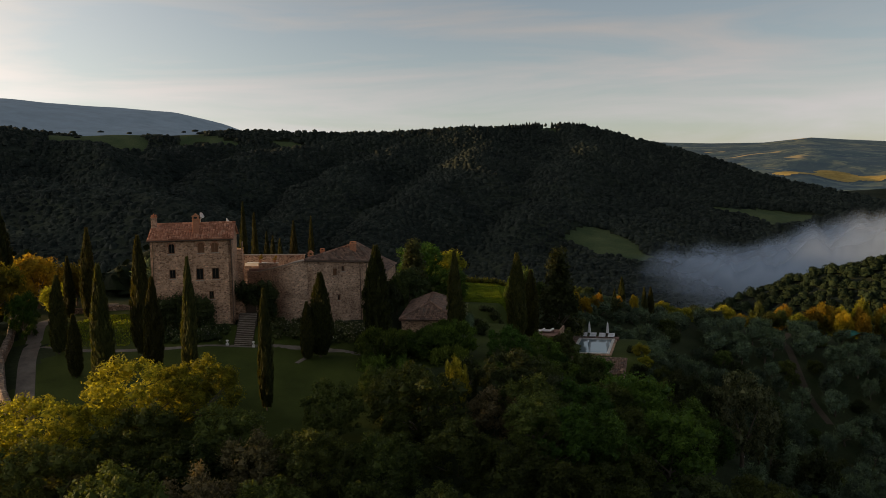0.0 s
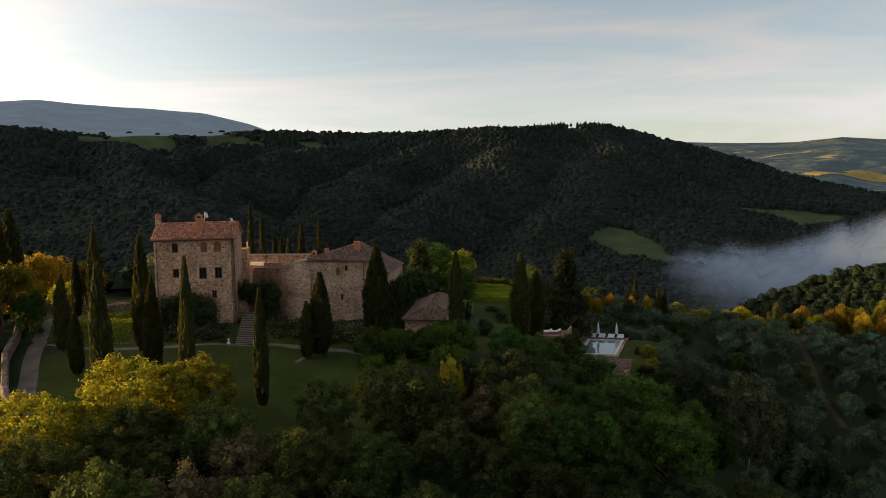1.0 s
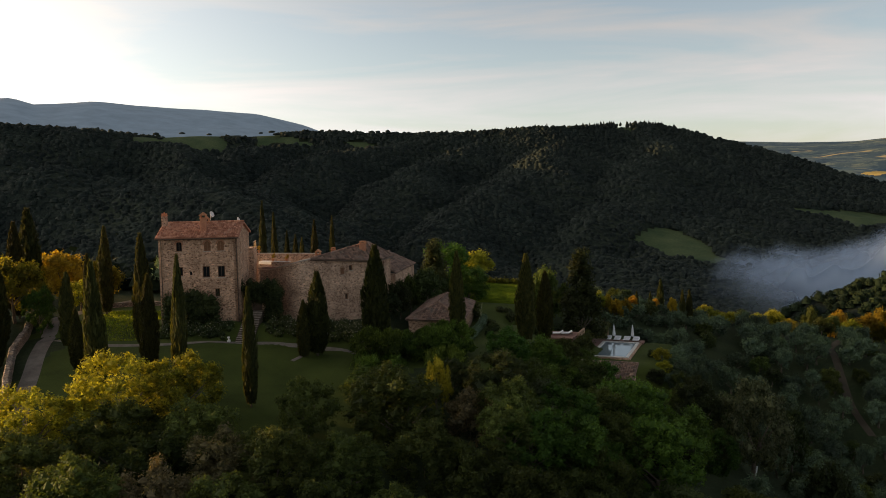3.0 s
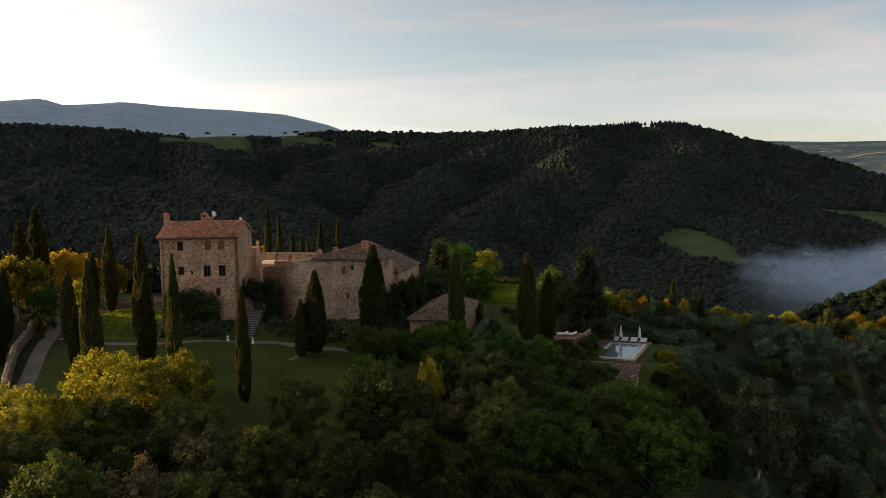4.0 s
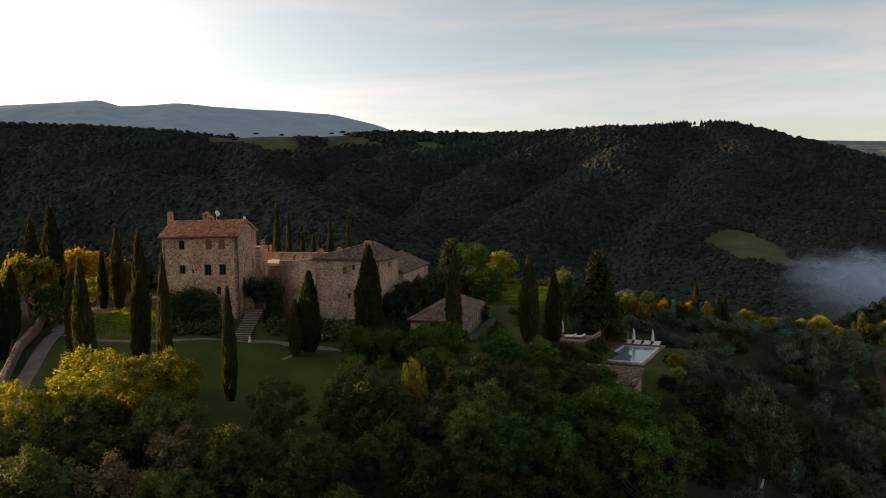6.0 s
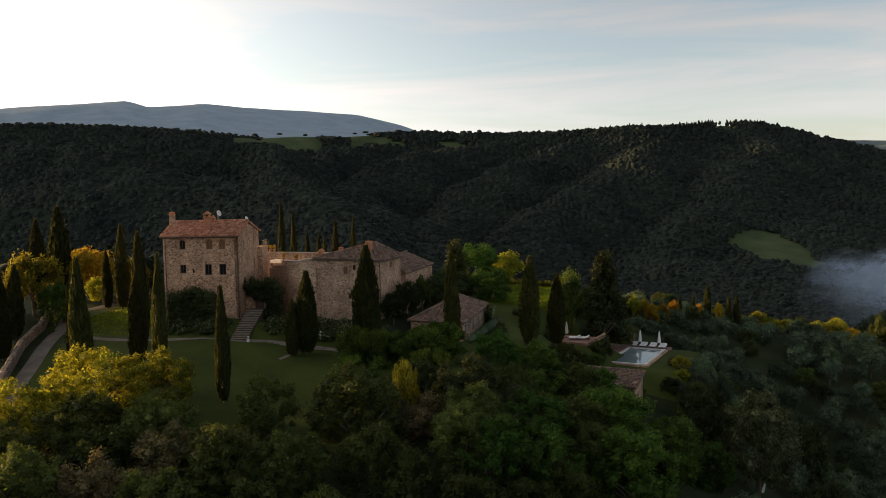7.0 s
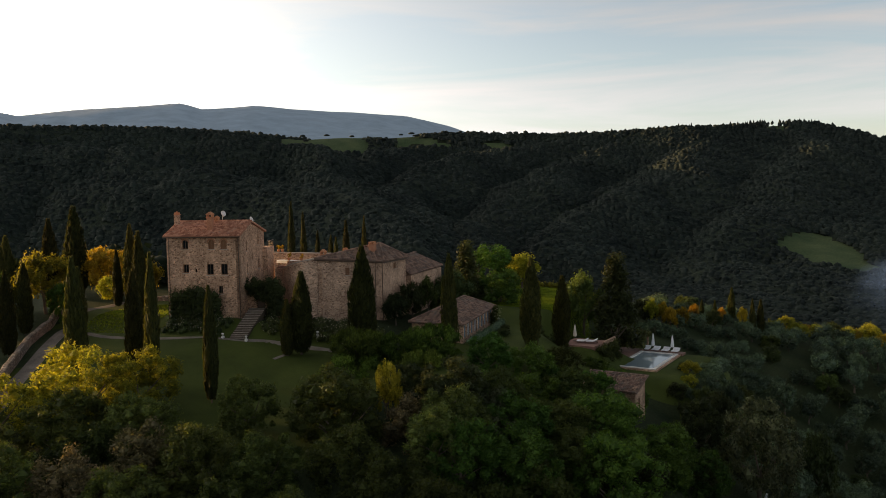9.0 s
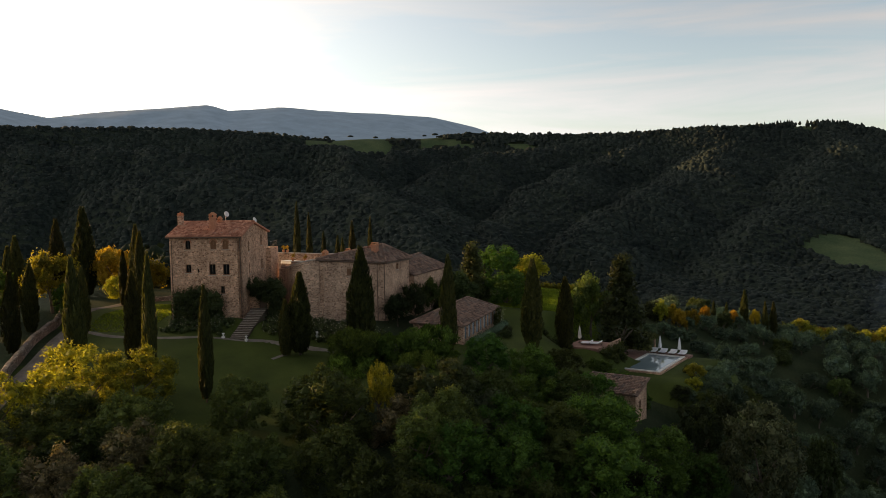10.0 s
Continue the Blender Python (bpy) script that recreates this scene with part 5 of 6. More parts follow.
box(bm, 0.6, TW - 0.6, 0.6, TD - 0.6, TE - 0.4, TE - 0.2)
part("attic_floor", bm, M_WOOD, tower)
ov, oz = 0.5, 0.5 * (TR - TE) / TM
tile_slope(tower, (-0.35, -ov, TE - oz + 0.2), (TW + 0.3, -ov, TE - oz + 0.2), (-0.35, TM, TR + 0.2), (TW + 0.3, TM, TR + 0.2), M_TILE, seed=2)
tile_slope(tower, (TW + 0.3, TD + ov, TE - oz + 0.2), (-0.35, TD + ov, TE - oz + 0.2), (TW + 0.3, TM, TR + 0.2), (-0.35, TM, TR + 0.2), M_TILE, seed=3)
ridge_tiles(tower, (-0.35, TM, TR + 0.26), (TW + 0.3, TM, TR + 0.26), M_TILE)
gutter(tower, (-0.3, -ov - 0.05, TE - oz + 0.06), (TW + 0.3, -ov - 0.05, TE - oz + 0.06))
downpipe(tower, 0.35, 0, 0.2, TE - 0.1, 0.09)
downpipe(tower, TW - 0.12, 0, 0.2, TE - 0.1, 0.09)
chimney(tower, 0.09, 4.21, TR - 0.7, 0.72, 2.0, "pots")
chimney(tower, 6.06, 2.02, TE + 0.6, 0.85, 2.1, "gable", "brick chimney with a small gabled hood")
chimney(tower, 6.06, 4.89, TR - 0.5, 0.55, 0.75, "gable", "small brick chimney with a gabled hood")
chimney(tower, 9.31, 8.18, TR - 0.9, 0.4, 0.8, "flat", "low stub of a chimney")


def dish(parent, x, y, z, size, turn, tall):
    """A satellite dish on a bent mast."""
    d = new("satellite_dish")
    d.parent, d.matrix_basis = parent, pose(x, y, z, 0, 0, turn)
    tagged(d, "pale round satellite dish on a roof mast")
    bm = bmesh.new()
    tube(bm, (0, 0, -0.5), (0, 0, tall), 0.03, 0.03, 6)
    part("mast", bm, M_DISH, d)
    bm = bmesh.new()
    lathe(bm, [(0.02, 0.0), (size * 0.6, 0.05), (size, 0.16), (size, 0.19), (size * 0.6, 0.08), (0.02, 0.03)], 18)
    bmesh.ops.rotate(bm, verts=bm.verts, matrix=Matrix.Rotation(radians(68), 3, "X"))
    bmesh.ops.translate(bm, verts=bm.verts, vec=(0, -0.1, tall))
    part("bowl", bm, M_DISH, d)
    bm = bmesh.new()
    tube(bm, (0, -0.15, tall - size), (0, -0.75, tall - size * 0.3), 0.02, 0.02, 5)
    part("feed_arm", bm, M_DISH, d)


dish(tower, 6.26, 6.79, TR - 0.2, 0.45, 60, 1.5)
dish(tower, 9.72, 9.63, TR - 1.0, 0.42, 75, 1.25)

# balcony porch at the tower's back corner
porch = thing("stone_annex", pose(-36.9, 128.6, 4.2, 0, 0, T_ANG), "narrow stone annex with a small railed terrace", "annex")
bm = bmesh.new()
box(bm, -1.2, 0.85, 0.4, 4.2, -1, 10.3)
part("wall", bm, M_STONE, porch)
bm = bmesh.new()
for k in range(8):
    x = 0.80
    tube(bm, (x, 0.5 + k * 0.5, 10.3), (x, 0.5 + k * 0.5, 11.3), 0.02, 0.02, 5)
box(bm, 0.77, 0.83, 0.4, 4.2, 11.28, 11.34)
part("railing", bm, M_METAL, porch)


# the long house with the hipped roof
LONG_A, LONG_B, LONG_C, LONG_D = Vector((-25.2, 124.6, 0)), Vector((-17.2, 131.0, 0)), Vector((-16.3, 139.2, 0)), Vector((-25.2, 139.6, 0))


def long_house():
    h = thing("long_house", pose(0, 0, 0), "rubble-stone house with a low hipped tile roof", "house")
    e = 12.15
    W = (LONG_B - LONG_A).length
    ang = math.degrees(math.atan2(LONG_B.y - LONG_A.y, LONG_B.x - LONG_A.x))
    holes = [(4.25, 4.9, 8.45, 9.55, False), (5.75, 6.3, 9.0, 9.85, False), (4.95, 5.45, 4.6, 5.5, False)]
    m = pose(LONG_A.x, LONG_A.y, 2.0, 0, 0, ang)
    part("wall", wall_mesh(W, e - 2.0, 0.6, holes), M_STONE_B, h).matrix_basis = m
    bm = bmesh.new()
    prism(bm, [(0, e - 2.0), (W, e - 2.0), (0, 11.05)], 0, 0.6)
    part("gable_course", bm, M_STONE_B, h).matrix_basis = m
    for o in holes:
        window(h, m, *o[:4], "shut" if o[0] < 4.5 else "open")
    W2 = (LONG_C - LONG_B).length
    m2 = pose(LONG_B.x, LONG_B.y, 2.0, 0, 0, math.degrees(math.atan2(LONG_C.y - LONG_B.y, LONG_C.x - LONG_B.x)))
    holes2 = [(3.75, 4.6, 8.75, 9.7, False)]
    part("side_wall", wall_mesh(W2, e - 2.0, 0.6, holes2), M_STONE_B, h).matrix_basis = m2
    for o in holes2:
        window(h, m2, *o[:4], "shut")
    for p, q in ((LONG_C, LONG_D), (LONG_D, LONG_A)):
        part("wall", wall_mesh((q - p).length, e - 2.0, 0.6, []), M_STONE_B, h).matrix_basis = pose(p.x, p.y, 2.0, 0, 0, math.degrees(math.atan2(q.y - p.y, q.x - p.x)))
    A, B, C, D = Vector((-25.5, 124.0, 13.2)), Vector((-16.8, 130.7, 12.25)), Vector((-15.8, 139.6, 12.25)), Vector((-25.6, 140.0, 12.3))
    r0 = Vector((-19.2, 135.2, 14.75))
    for k, (p, q) in enumerate(((A, B), (B, C), (C, D), (D, A))):
        tile_slope(h, p, q, r0, r0, M_TILE_OLD, seed=5 + k)
        ridge_tiles(h, p + Vector((0, 0, 0.1)), r0 + Vector((0, 0, 0.1)), M_TILE_OLD)
    chimney(h, -19.4, 132.4, 13.2, 0.95, 1.65, "flat", "square stone chimney with a flat tile cap")
    chimney(h, -24.4, 133.2, 12.9, 0.6, 0.9, "flat", "small square brick chimney with a flat cap")
    chimney(h, -25.0, 126.2, 12.8, 0.7, 0.85, "gable", "brick chimney with a gabled hood")
    gutter(h, A - Vector((0, 0, 0.14)), B - Vector((0, 0, 0.14)))
    gutter(h, B - Vector((0, 0, 0.14)), C - Vector((0, 0, 0.14)))
    along = (LONG_B - LONG_A).normalized()
    out = Vector((along.y, -along.x, 0)) * 0.09
    for p in (LONG_A + along * 9.0, LONG_B - along * 0.1):
        bm = bmesh.new()
        tube(bm, p + out + Vector((0, 0, 3)), p + out + Vector((0, 0, e - 0.1)), 0.06, 0.06, 8)
        part("downpipe", bm, M_METAL, h)


long_house()


# the curved terrace wall with its rising top, between the stairs and the long house
def curved_wall():
    gw = thing("terrace_wall", pose(0, 0, 0), "high curved rubble-stone terrace wall with a rising coping", "wall")
    chain = [Vector(q) for q in ((-33.9, 129.6, 10.95), (-32.3, 127.4, 11.4), (-30.6, 125.1, 11.9), (-28.9, 123.5, 12.4), (-27.1, 123.2, 12.85), (-25.25, 124.55, 13.15))]
    fine = []
    for k in range(len(chain) - 1):
        p0, p1, p2, p3 = chain[max(k - 1, 0)], chain[k], chain[k + 1], chain[min(k + 2, len(chain) - 1)]
        for i in range(5):
            t = i / 5
            fine.append(0.5 * (2 * p1 + (p2 - p0) * t + (2 * p0 - 5 * p1 + 4 * p2 - p3) * t * t + (3 * p1 - p0 - 3 * p2 + p3) * t ** 3))
    fine.append(chain[-1])
    for name, mat, z0, z1, d0, d1 in (("wall", M_STONE_B, None, 0.0, 0.0, 0.7), ("coping", M_DRESS, 0.004, 0.15, -0.08, 0.78)):
        bm = bmesh.new()
        rings = []
        for i, q in enumerate(fine):
            d = (fine[min(i + 1, len(fine) - 1)] - fine[max(i - 1, 0)]).xy.normalized()
            s = Vector((-d.y, d.x, 0))
            lo = 1.5 if z0 is None else q.z + z0
            base = Vector((q.x, q.y, 0))
            rings.append([bm.verts.new(base + s * w + Vector((0, 0, z))) for w, z in ((d0, lo), (d0, q.z + z1), (d1, q.z + z1), (d1, lo))])
        for a, b in zip(rings, rings[1:]):
            for k in range(4):
                bm.faces.new((a[k], a[(k + 1) % 4], b[(k + 1) % 4], b[k]))
        bm.faces.new(rings[0])
        bm.faces.new(rings[-1])
        part(name, bm, mat, gw)


curved_wall()

# projecting footing below the long house
bm = bmesh.new()
prism(bm, [(-0.3, 1.0), (5.4, 1.0), (5.4, 6.55), (-0.3, 6.45)], -0.22, -0.004)
solid("wall_footing", bm, M_STONE_B, pose(LONG_A.x, LONG_A.y, 0, 0, 0, 38.66), "projecting stone footing at the base of the house wall", "wall")

# terrace behind the wall, low range behind it
ter = thing("roof_terrace", pose(-36.0, 131.0, 0, 0, 0, -4), "paved roof terrace with a parapet between tower and long house", "terrace")
bm = bmesh.new()
prism(bm, [(-0.2, 0.8), (2.4, -0.6), (4.0, -2.9), (5.7, -5.2), (7.4, -6.6), (8.8, -6.7), (10.2, -5.4), (9.9, 7.5), (-0.2, 7.5)], 3.0, 10.9, "z")
part("base", bm, M_STONE_B, ter)
bm = bmesh.new()
box(bm, 0.0, 9.2, 1.0, 7.4, 10.904, 11.26)
part("paving", bm, M_COTTO, ter)
bm = bmesh.new()
box(bm, 1.3, 4.4, 1.9, 2.2, 11.262, 12.0)
part("parapet", bm, M_STONE_B, ter)
bm = bmesh.new()
box(bm, 1.2, 4.5, 1.84, 2.26, 12.0, 12.08)
part("coping", bm, M_TRAV, ter)

rear = thing("terrace_parapet", pose(-41.2, 139.6, 0, 0, 0, -7), "long low stone parapet closing the roof terrace", "wall")
part("wall", wall_mesh(13.0, 12.75, 0.5, [], 3.0), M_STONE_B, rear)
bm = bmesh.new()
box(bm, -0.1, 13.1, -0.08, 0.58, 12.754, 12.88)
part("coping", bm, M_DRESS, rear)


def plant_pot(x, y, z, s=1.0):
    p = thing("potted_plant", pose(x, y, z), "terracotta pot with a leafy plant, low-sun gold in its leaf colour", "potted plant", "pots on the roof terrace")
    bm = bmesh.new()
    lathe(bm, [(0.16 * s, 0), (0.24 * s, 0.36 * s), (0.28 * s, 0.37 * s), (0.28 * s, 0.45 * s), (0.22 * s, 0.45 * s)], 12)
    part("pot", bm, M_TERRA, p)
    rng = np.random.default_rng(int(abs(x * 100)))
    c = rng.normal(scale=0.16 * s, size=(5, 3)) + np.array([0, 0, 0.75 * s])
    # plant takes the leaf colour that holds the low sun's gold
    part_me("plant", joined("plant", leaf_cloud(rng, c, np.full(5, 0.2 * s), 30, 0.16 * s), cores(rng, c, np.full(5, 0.2 * s), 0.6), L_SUN_GOLD), p)


for u in (1.6, 3.9):
    q = ter.matrix_basis @ Vector((u, 2.05, 12.082))
    plant_pot(q.x, q.y, q.z, 1.0)
for u in (1.5, 2.3):
    q = rear.matrix_basis @ Vector((u, 0.25, 12.882))
    plant_pot(q.x, q.y, q.z, 1.0)
# a cloth-covered table on the terrace
tb = thing("terrace_table", ter.matrix_basis @ pose(0.6, 2.9, 11.262, 0, 0, -12), "long table under a white cloth on the terrace", "table")
bm = bmesh.new()
box(bm, -1.6, 1.6, -0.6, 0.6, 0.7, 0.76, 0.02)
part("tabletop", bm, M_WHITE, tb)
bm = bmesh.new()
prism(bm, [(-1.66, 0.3), (1.66, 0.3), (1.62, 0.765), (-1.62, 0.765)], -0.64, 0.64)
part("tablecloth", bm, M_WHITE, tb)
for sx in (-1.4, 1.4):
    for sy in (-0.45, 0.45):
        bm = bmesh.new()
        box(bm, sx - 0.04, sx + 0.04, sy - 0.04, sy + 0.04, 0, 0.7)
        part("leg", bm, M_WOOD, tb)

# the arched gate at the head of the stairs
gate = thing("arched_gateway", pose(-35.3, 120.9, 4.2, 0, 0, -2), "dark stone archway at the head of the garden stairs", "gateway")
part("wall", wall_mesh(5.2, 5.4, 0.8, [(1.5, 3.1, 1.6, 4.4, True)], -2.0), M_STONE, gate)
bm = bmesh.new()
box(bm, 1.5, 3.1, 0.55, 0.63, 1.6, 4.4)
part("door", bm, M_WOOD, gate, "dark wooden door")

# garden stairs
stairs = thing("garden_stairs", pose(-31.9, 111.9, 0, 0, 0, 8.6), "weathered stone garden steps climbing to the arched gateway", "stairs")
S0, S1, N = 2.95, 6.1, 18
st_rng = random.Random(6)
for k in range(N):
    bm = bmesh.new()
    y, top = k * 0.46, S0 + (S1 - S0) * (k + 1) / N
    box(bm, -1.25, 1.25, y + 0.04, y + 0.5 if k < N - 1 else 9.4, -0.5, top - 0.08)
    part("riser", bm, M_DIRT, stairs, "dark mossy earth under the tread")
    bm = bmesh.new()
    a, b = st_rng.uniform(-0.08, 0.08), st_rng.uniform(-0.08, 0.08)
    box(bm, -1.2 + a, 1.2 + b, y + st_rng.uniform(-0.02, 0.03), y + 0.29 + st_rng.uniform(-0.04, 0.05), top - 0.10, top + st_rng.uniform(-0.01, 0.02), 0.025)
    part("tread", bm, M_STEP, stairs, "worn pale stone tread")


def finial(x, y, label="white stone urn on a plinth beside the steps"):
    z = ground_at(x, y)
    f = thing("stone_urn", pose(x, y, z) @ Matrix.Diagonal((0.72, 0.72, 0.72, 1)), label, "urn", "urns along the path")
    bm = bmesh.new()
    box(bm, -0.26, 0.26, -0.26, 0.26, -0.2, 0.5, 0.03)
    part("plinth", bm, M_STATUE, f)
    bm = bmesh.new()
    lathe(bm, [(0.12, 0.5), (0.16, 0.56), (0.07, 0.66), (0.22, 0.86), (0.28, 1.02), (0.24, 1.08), (0.18, 1.1)], 12)
    part("urn", bm, M_STATUE, f)


finial(-33.9, 111.5)
finial(-30.5, 112.0)
finial(-21.2, 115.4, "white stone urn on a plinth beside the path")


# the low garden building with pillars
def garden_house():
    P = [Vector(q) for q in ((-12.1, 128.0, 0), (-3.0, 126.3, 0), (-2.8, 146.3, 0), (-11.4, 147.6, 0))]
    h = thing("garden_house", pose(0, 0, 0), "low stone garden house with tile roof and glazed pillared side", "garden house")
    c = sum(P, Vector()) / 4
    ins = [c + (q - c) * 0.93 for q in P]
    e = 3.5
    for i in (0, 2, 3):
        p, q = ins[i], ins[(i + 1) % 4]
        w = part("wall", wall_mesh((q - p).length, e, 0.4, [], -1.5), M_STONE_B, h)
        w.matrix_basis = pose(p.x, p.y, 0, 0, 0, math.degrees(math.atan2(q.y - p.y, q.x - p.x)))
    p, q = ins[1], ins[2]
    m = pose(p.x, p.y, 0, 0, 0, math.degrees(math.atan2(q.y - p.y, q.x - p.x)))
    L = (q - p).length
    k = 9
    bays = [(0.5 + i * (L - 0.6) / k, 0.5 + (i + 1) * (L - 0.6) / k - 0.45, 1.2, 3.35, False) for i in range(k)]
    w = part("pillar_wall", wall_mesh(L, e, 0.4, bays, -1.5), M_STONE_B, h, "rubble pillars between tall panes")
    w.matrix_basis = m
    for o in bays:
        pane = new("window")
        pane.parent, pane.matrix_basis = h, m
        bm = bmesh.new()
        box(bm, o[0], o[1], 0.24, 0.26, o[2], o[3])
        part("pane", bm, M_PANE, pane, "pale blue-grey glass")
        bm = bmesh.new()
        for xx in (o[0], (o[0] + o[1]) / 2 - 0.03, o[1] - 0.06):
            box(bm, xx, xx + 0.06, 0.2, 0.3, o[2], o[3])
        part("window_frame", bm, M_DISH, pane)
    A, B, C, D = (q + Vector((0, 0, e - 0.1)) for q in P)
    al = (C - B).normalized()
    r0, r1 = c + Vector((0, 0, e + 2.0)) - al * 5.4, c + Vector((0, 0, e + 2.0)) + al * 5.4
    tile_slope(h, A, B, r0, r0, M_TILE_OLD, seed=15)
    tile_slope(h, B, C, r0, r1, M_TILE_OLD, seed=16)
    tile_slope(h, C, D, r1, r1, M_TILE_OLD, seed=17)
    tile_slope(h, D, A, r1, r0, M_TILE_OLD, seed=18)
    for s, t in ((A, r0), (B, r0), (C, r1), (D, r1), (r0, r1)):
        ridge_tiles(h, s + Vector((0, 0, 0.1)), t + Vector((0, 0, 0.1)), M_TILE_OLD)


m, n, l, p = mat_new("pale_glass")
p.inputs["Base Color"].default_value = (0.16, 0.21, 0.25, 1)
p.inputs["Roughness"].default_value = 0.12
M_PANE = m
garden_house()

# the wing behind the long house
wing = thing("rear_wing", pose(-20.6, 139.8, 0), "stone wing with a sloping tile roof behind the long house", "house")
part("wall", wall_mesh(5.0, 9.2, 0.5, [], 1.0), M_STONE_B, wing)
holes = [(2.0, 2.8, 6.6, 7.8, False), (7.0, 7.8, 6.6, 7.8, False)]
m = pose(5.0, 0.003, 0, 0, 0, 86)
part("side_wall", wall_mesh(14.0, 9.2, 0.5, holes, 1.0), M_STONE_B, wing).matrix_basis = m
for o in holes:
    window(wing, m, *o[:4], "open")
part("wall", wall_mesh(14.0, 9.2, 0.5, [], 1.0), M_STONE_B, wing).matrix_basis = pose(0.0, 14.0, 0, 0, 0, -90)
tile_slope(wing, (5.2, -0.4, 9.3), (6.2, 14.6, 9.5), (1.6, -0.4, 11.6), (2.0, 11.5, 12.0), M_TILE_OLD, seed=21)
tile_slope(wing, (6.2, 14.6, 9.5), (-0.4, 14.6, 9.6), (2.0, 11.5, 12.0), (1.9, 11.5, 12.0), M_TILE_OLD, seed=22)
tile_slope(wing, (-0.4, 14.6, 9.6), (-0.4, -0.4, 9.6), (2.0, 11.5, 12.0), (1.6, -0.4, 11.6), M_TILE_OLD, seed=23)
ridge_tiles(wing, Vector((1.6, -0.4, 11.72)), Vector((2.0, 11.5, 12.12)), M_TILE_OLD)


# ---- paths, walls and hedges ----
def ribbon(name, centre, width, material, label, lift=0.03, kind="structure", category="path"):
    """A path that lies on the ground along a chain of points."""
    pts = [Vector(q) for q in centre]
    fine = []
    for a, b in zip(pts, pts[1:]):
        k = max(1, int((b - a).length / 1.2))
        fine += [a.lerp(b, i / k) for i in range(k)]
    fine.append(pts[-1])
    for _ in range(6):
        fine = [fine[0]] + [(fine[i - 1] + 2 * fine[i] + fine[i + 1]) / 4 for i in range(1, len(fine) - 1)] + [fine[-1]]
    V, F = [], []
    cols = 5
    for i, q in enumerate(fine):
        d = (fine[min(i + 1, len(fine) - 1)] - fine[max(i - 1, 0)]).normalized()
        s = Vector((-d.y, d.x))
        for c in range(cols):
            r = q + s * width * (c / (cols - 1) - 0.5)
            edge = -0.06 if c in (0, cols - 1) else 0.0
            V.append((r.x, r.y, ground_at(r.x, r.y) + lift + 0.05 + edge))
    for i in range(len(fine) - 1):
        for c in range(cols - 1):
            F.append((i * cols + c, i * cols + c + 1, (i + 1) * cols + c + 1, (i + 1) * cols + c))
    me = mesh_np(name, np.array(V), np.array(F), material, True)
    tagged(new(name, me), label, category, kind=kind)


ribbon("path", [(-59, 111.5), (-52, 108.6), (-46, 108.6), (-40, 109.3), (-34, 111.4), (-30, 112.6), (-25, 113.0), (-20, 113.0), (-15, 112.2), (-11, 112)], 1.0, M_GRAVEL, "pale gravel garden path curving round the lawn")
ribbon("path", [(-23.8, 107.2), (-22.8, 109.6)], 0.6, M_GRAVEL, "short pale paving strip in the lawn")
ribbon("drive", [(-45, 80), (-49, 87), (-52.1, 93), (-54.9, 98.9), (-58.3, 105.8), (-61.3, 113.7), (-63.6, 121.5), (-64, 130), (-61, 140)], 2.1, M_GRAVEL, "pale gravel drive leading up past the lawn", category="drive")
ribbon("track", [(72.4, 172), (71.0, 180), (73.2, 195), (75.8, 209), (84, 225), (100, 236), (122, 242)], 1.7, M_DIRT, "bare dirt track through the olive grove", category="track")


def stone_wall(name, chain, h, t, label):
    """A dry-stone wall with an uneven top that follows the ground."""
    pts = [Vector(q) for q in chain]
    rng = random.Random(len(chain) + int(h * 10))
    bm = bmesh.new()
    fine = []
    for a, b in zip(pts, pts[1:]):
        k = max(1, int((b - a).length / 0.8))
        fine += [a.lerp(b, i / k) for i in range(k)]
    fine.append(pts[-1])
    rings = []
    for i, q in enumerate(fine):
        d = (fine[min(i + 1, len(fine) - 1)] - fine[max(i - 1, 0)]).normalized()
        s = Vector((-d.y, d.x)) * t / 2
        g = ground_at(q.x, q.y)
        top = g + h + rng.uniform(-0.07, 0.07)
        j = rng.uniform(-0.05, 0.05)
        rings.append([bm.verts.new((q.x + s.x * f + j, q.y + s.y * f, z)) for f, z in ((-1.15, g - 0.5), (-0.95, top - 0.1), (-0.6, top), (0.6, top), (0.95, top - 0.1), (1.15, g - 0.5))])
    for a, b in zip(rings, rings[1:]):
        for k in range(5):
            bm.faces.new((a[k], a[k + 1], b[k + 1], b[k]))
    bm.faces.new(rings[0])
    bm.faces.new(rings[-1])
    solid(name, bm, M_DRY, Matrix.Identity(4), label, "wall")


stone_wall("drive_wall", [(-47.0, 80), (-51.9, 89.4), (-55.6, 95.0), (-61.3, 105), (-64.8, 114.3), (-67.5, 122)], 1.3, 0.8, "curving pale dry-stone wall along the drive")
stone_wall("bank_wall", [(-64, 130), (-58, 132), (-52, 132)], 0.8, 0.6, "low stone wall behind the grassy bank")


def hedge(name, chain, h, t, leaf, label, size=0.22, dens=70, lit=None):
    pts = [Vector(q) for q in chain]
    rng = np.random.default_rng(len(label) + int(abs(pts[0].x) * 7))
    c = []
    for a, b in zip(pts, pts[1:]):
        k = max(1, int((b - a).length / (t * 0.45)))
        for i in range(k):
            q = a.lerp(b, (i + 0.5) / k)
            for lvl in range(max(1, int(h / (t * 0.55)))):
                c.append((q.x + rng.uniform(-0.08, 0.08), q.y + rng.uniform(-0.08, 0.08), ground_at(q.x, q.y) + t * 0.35 + lvl * t * 0.5))
    c = np.array(c)
    r = np.full(len(c), t * 0.5)
    me = joined(name, leaf_cloud(rng, c, r, dens, size), cores(rng, c, r, 0.9), leaf)
    tagged(new(name, me), label, "hedge")


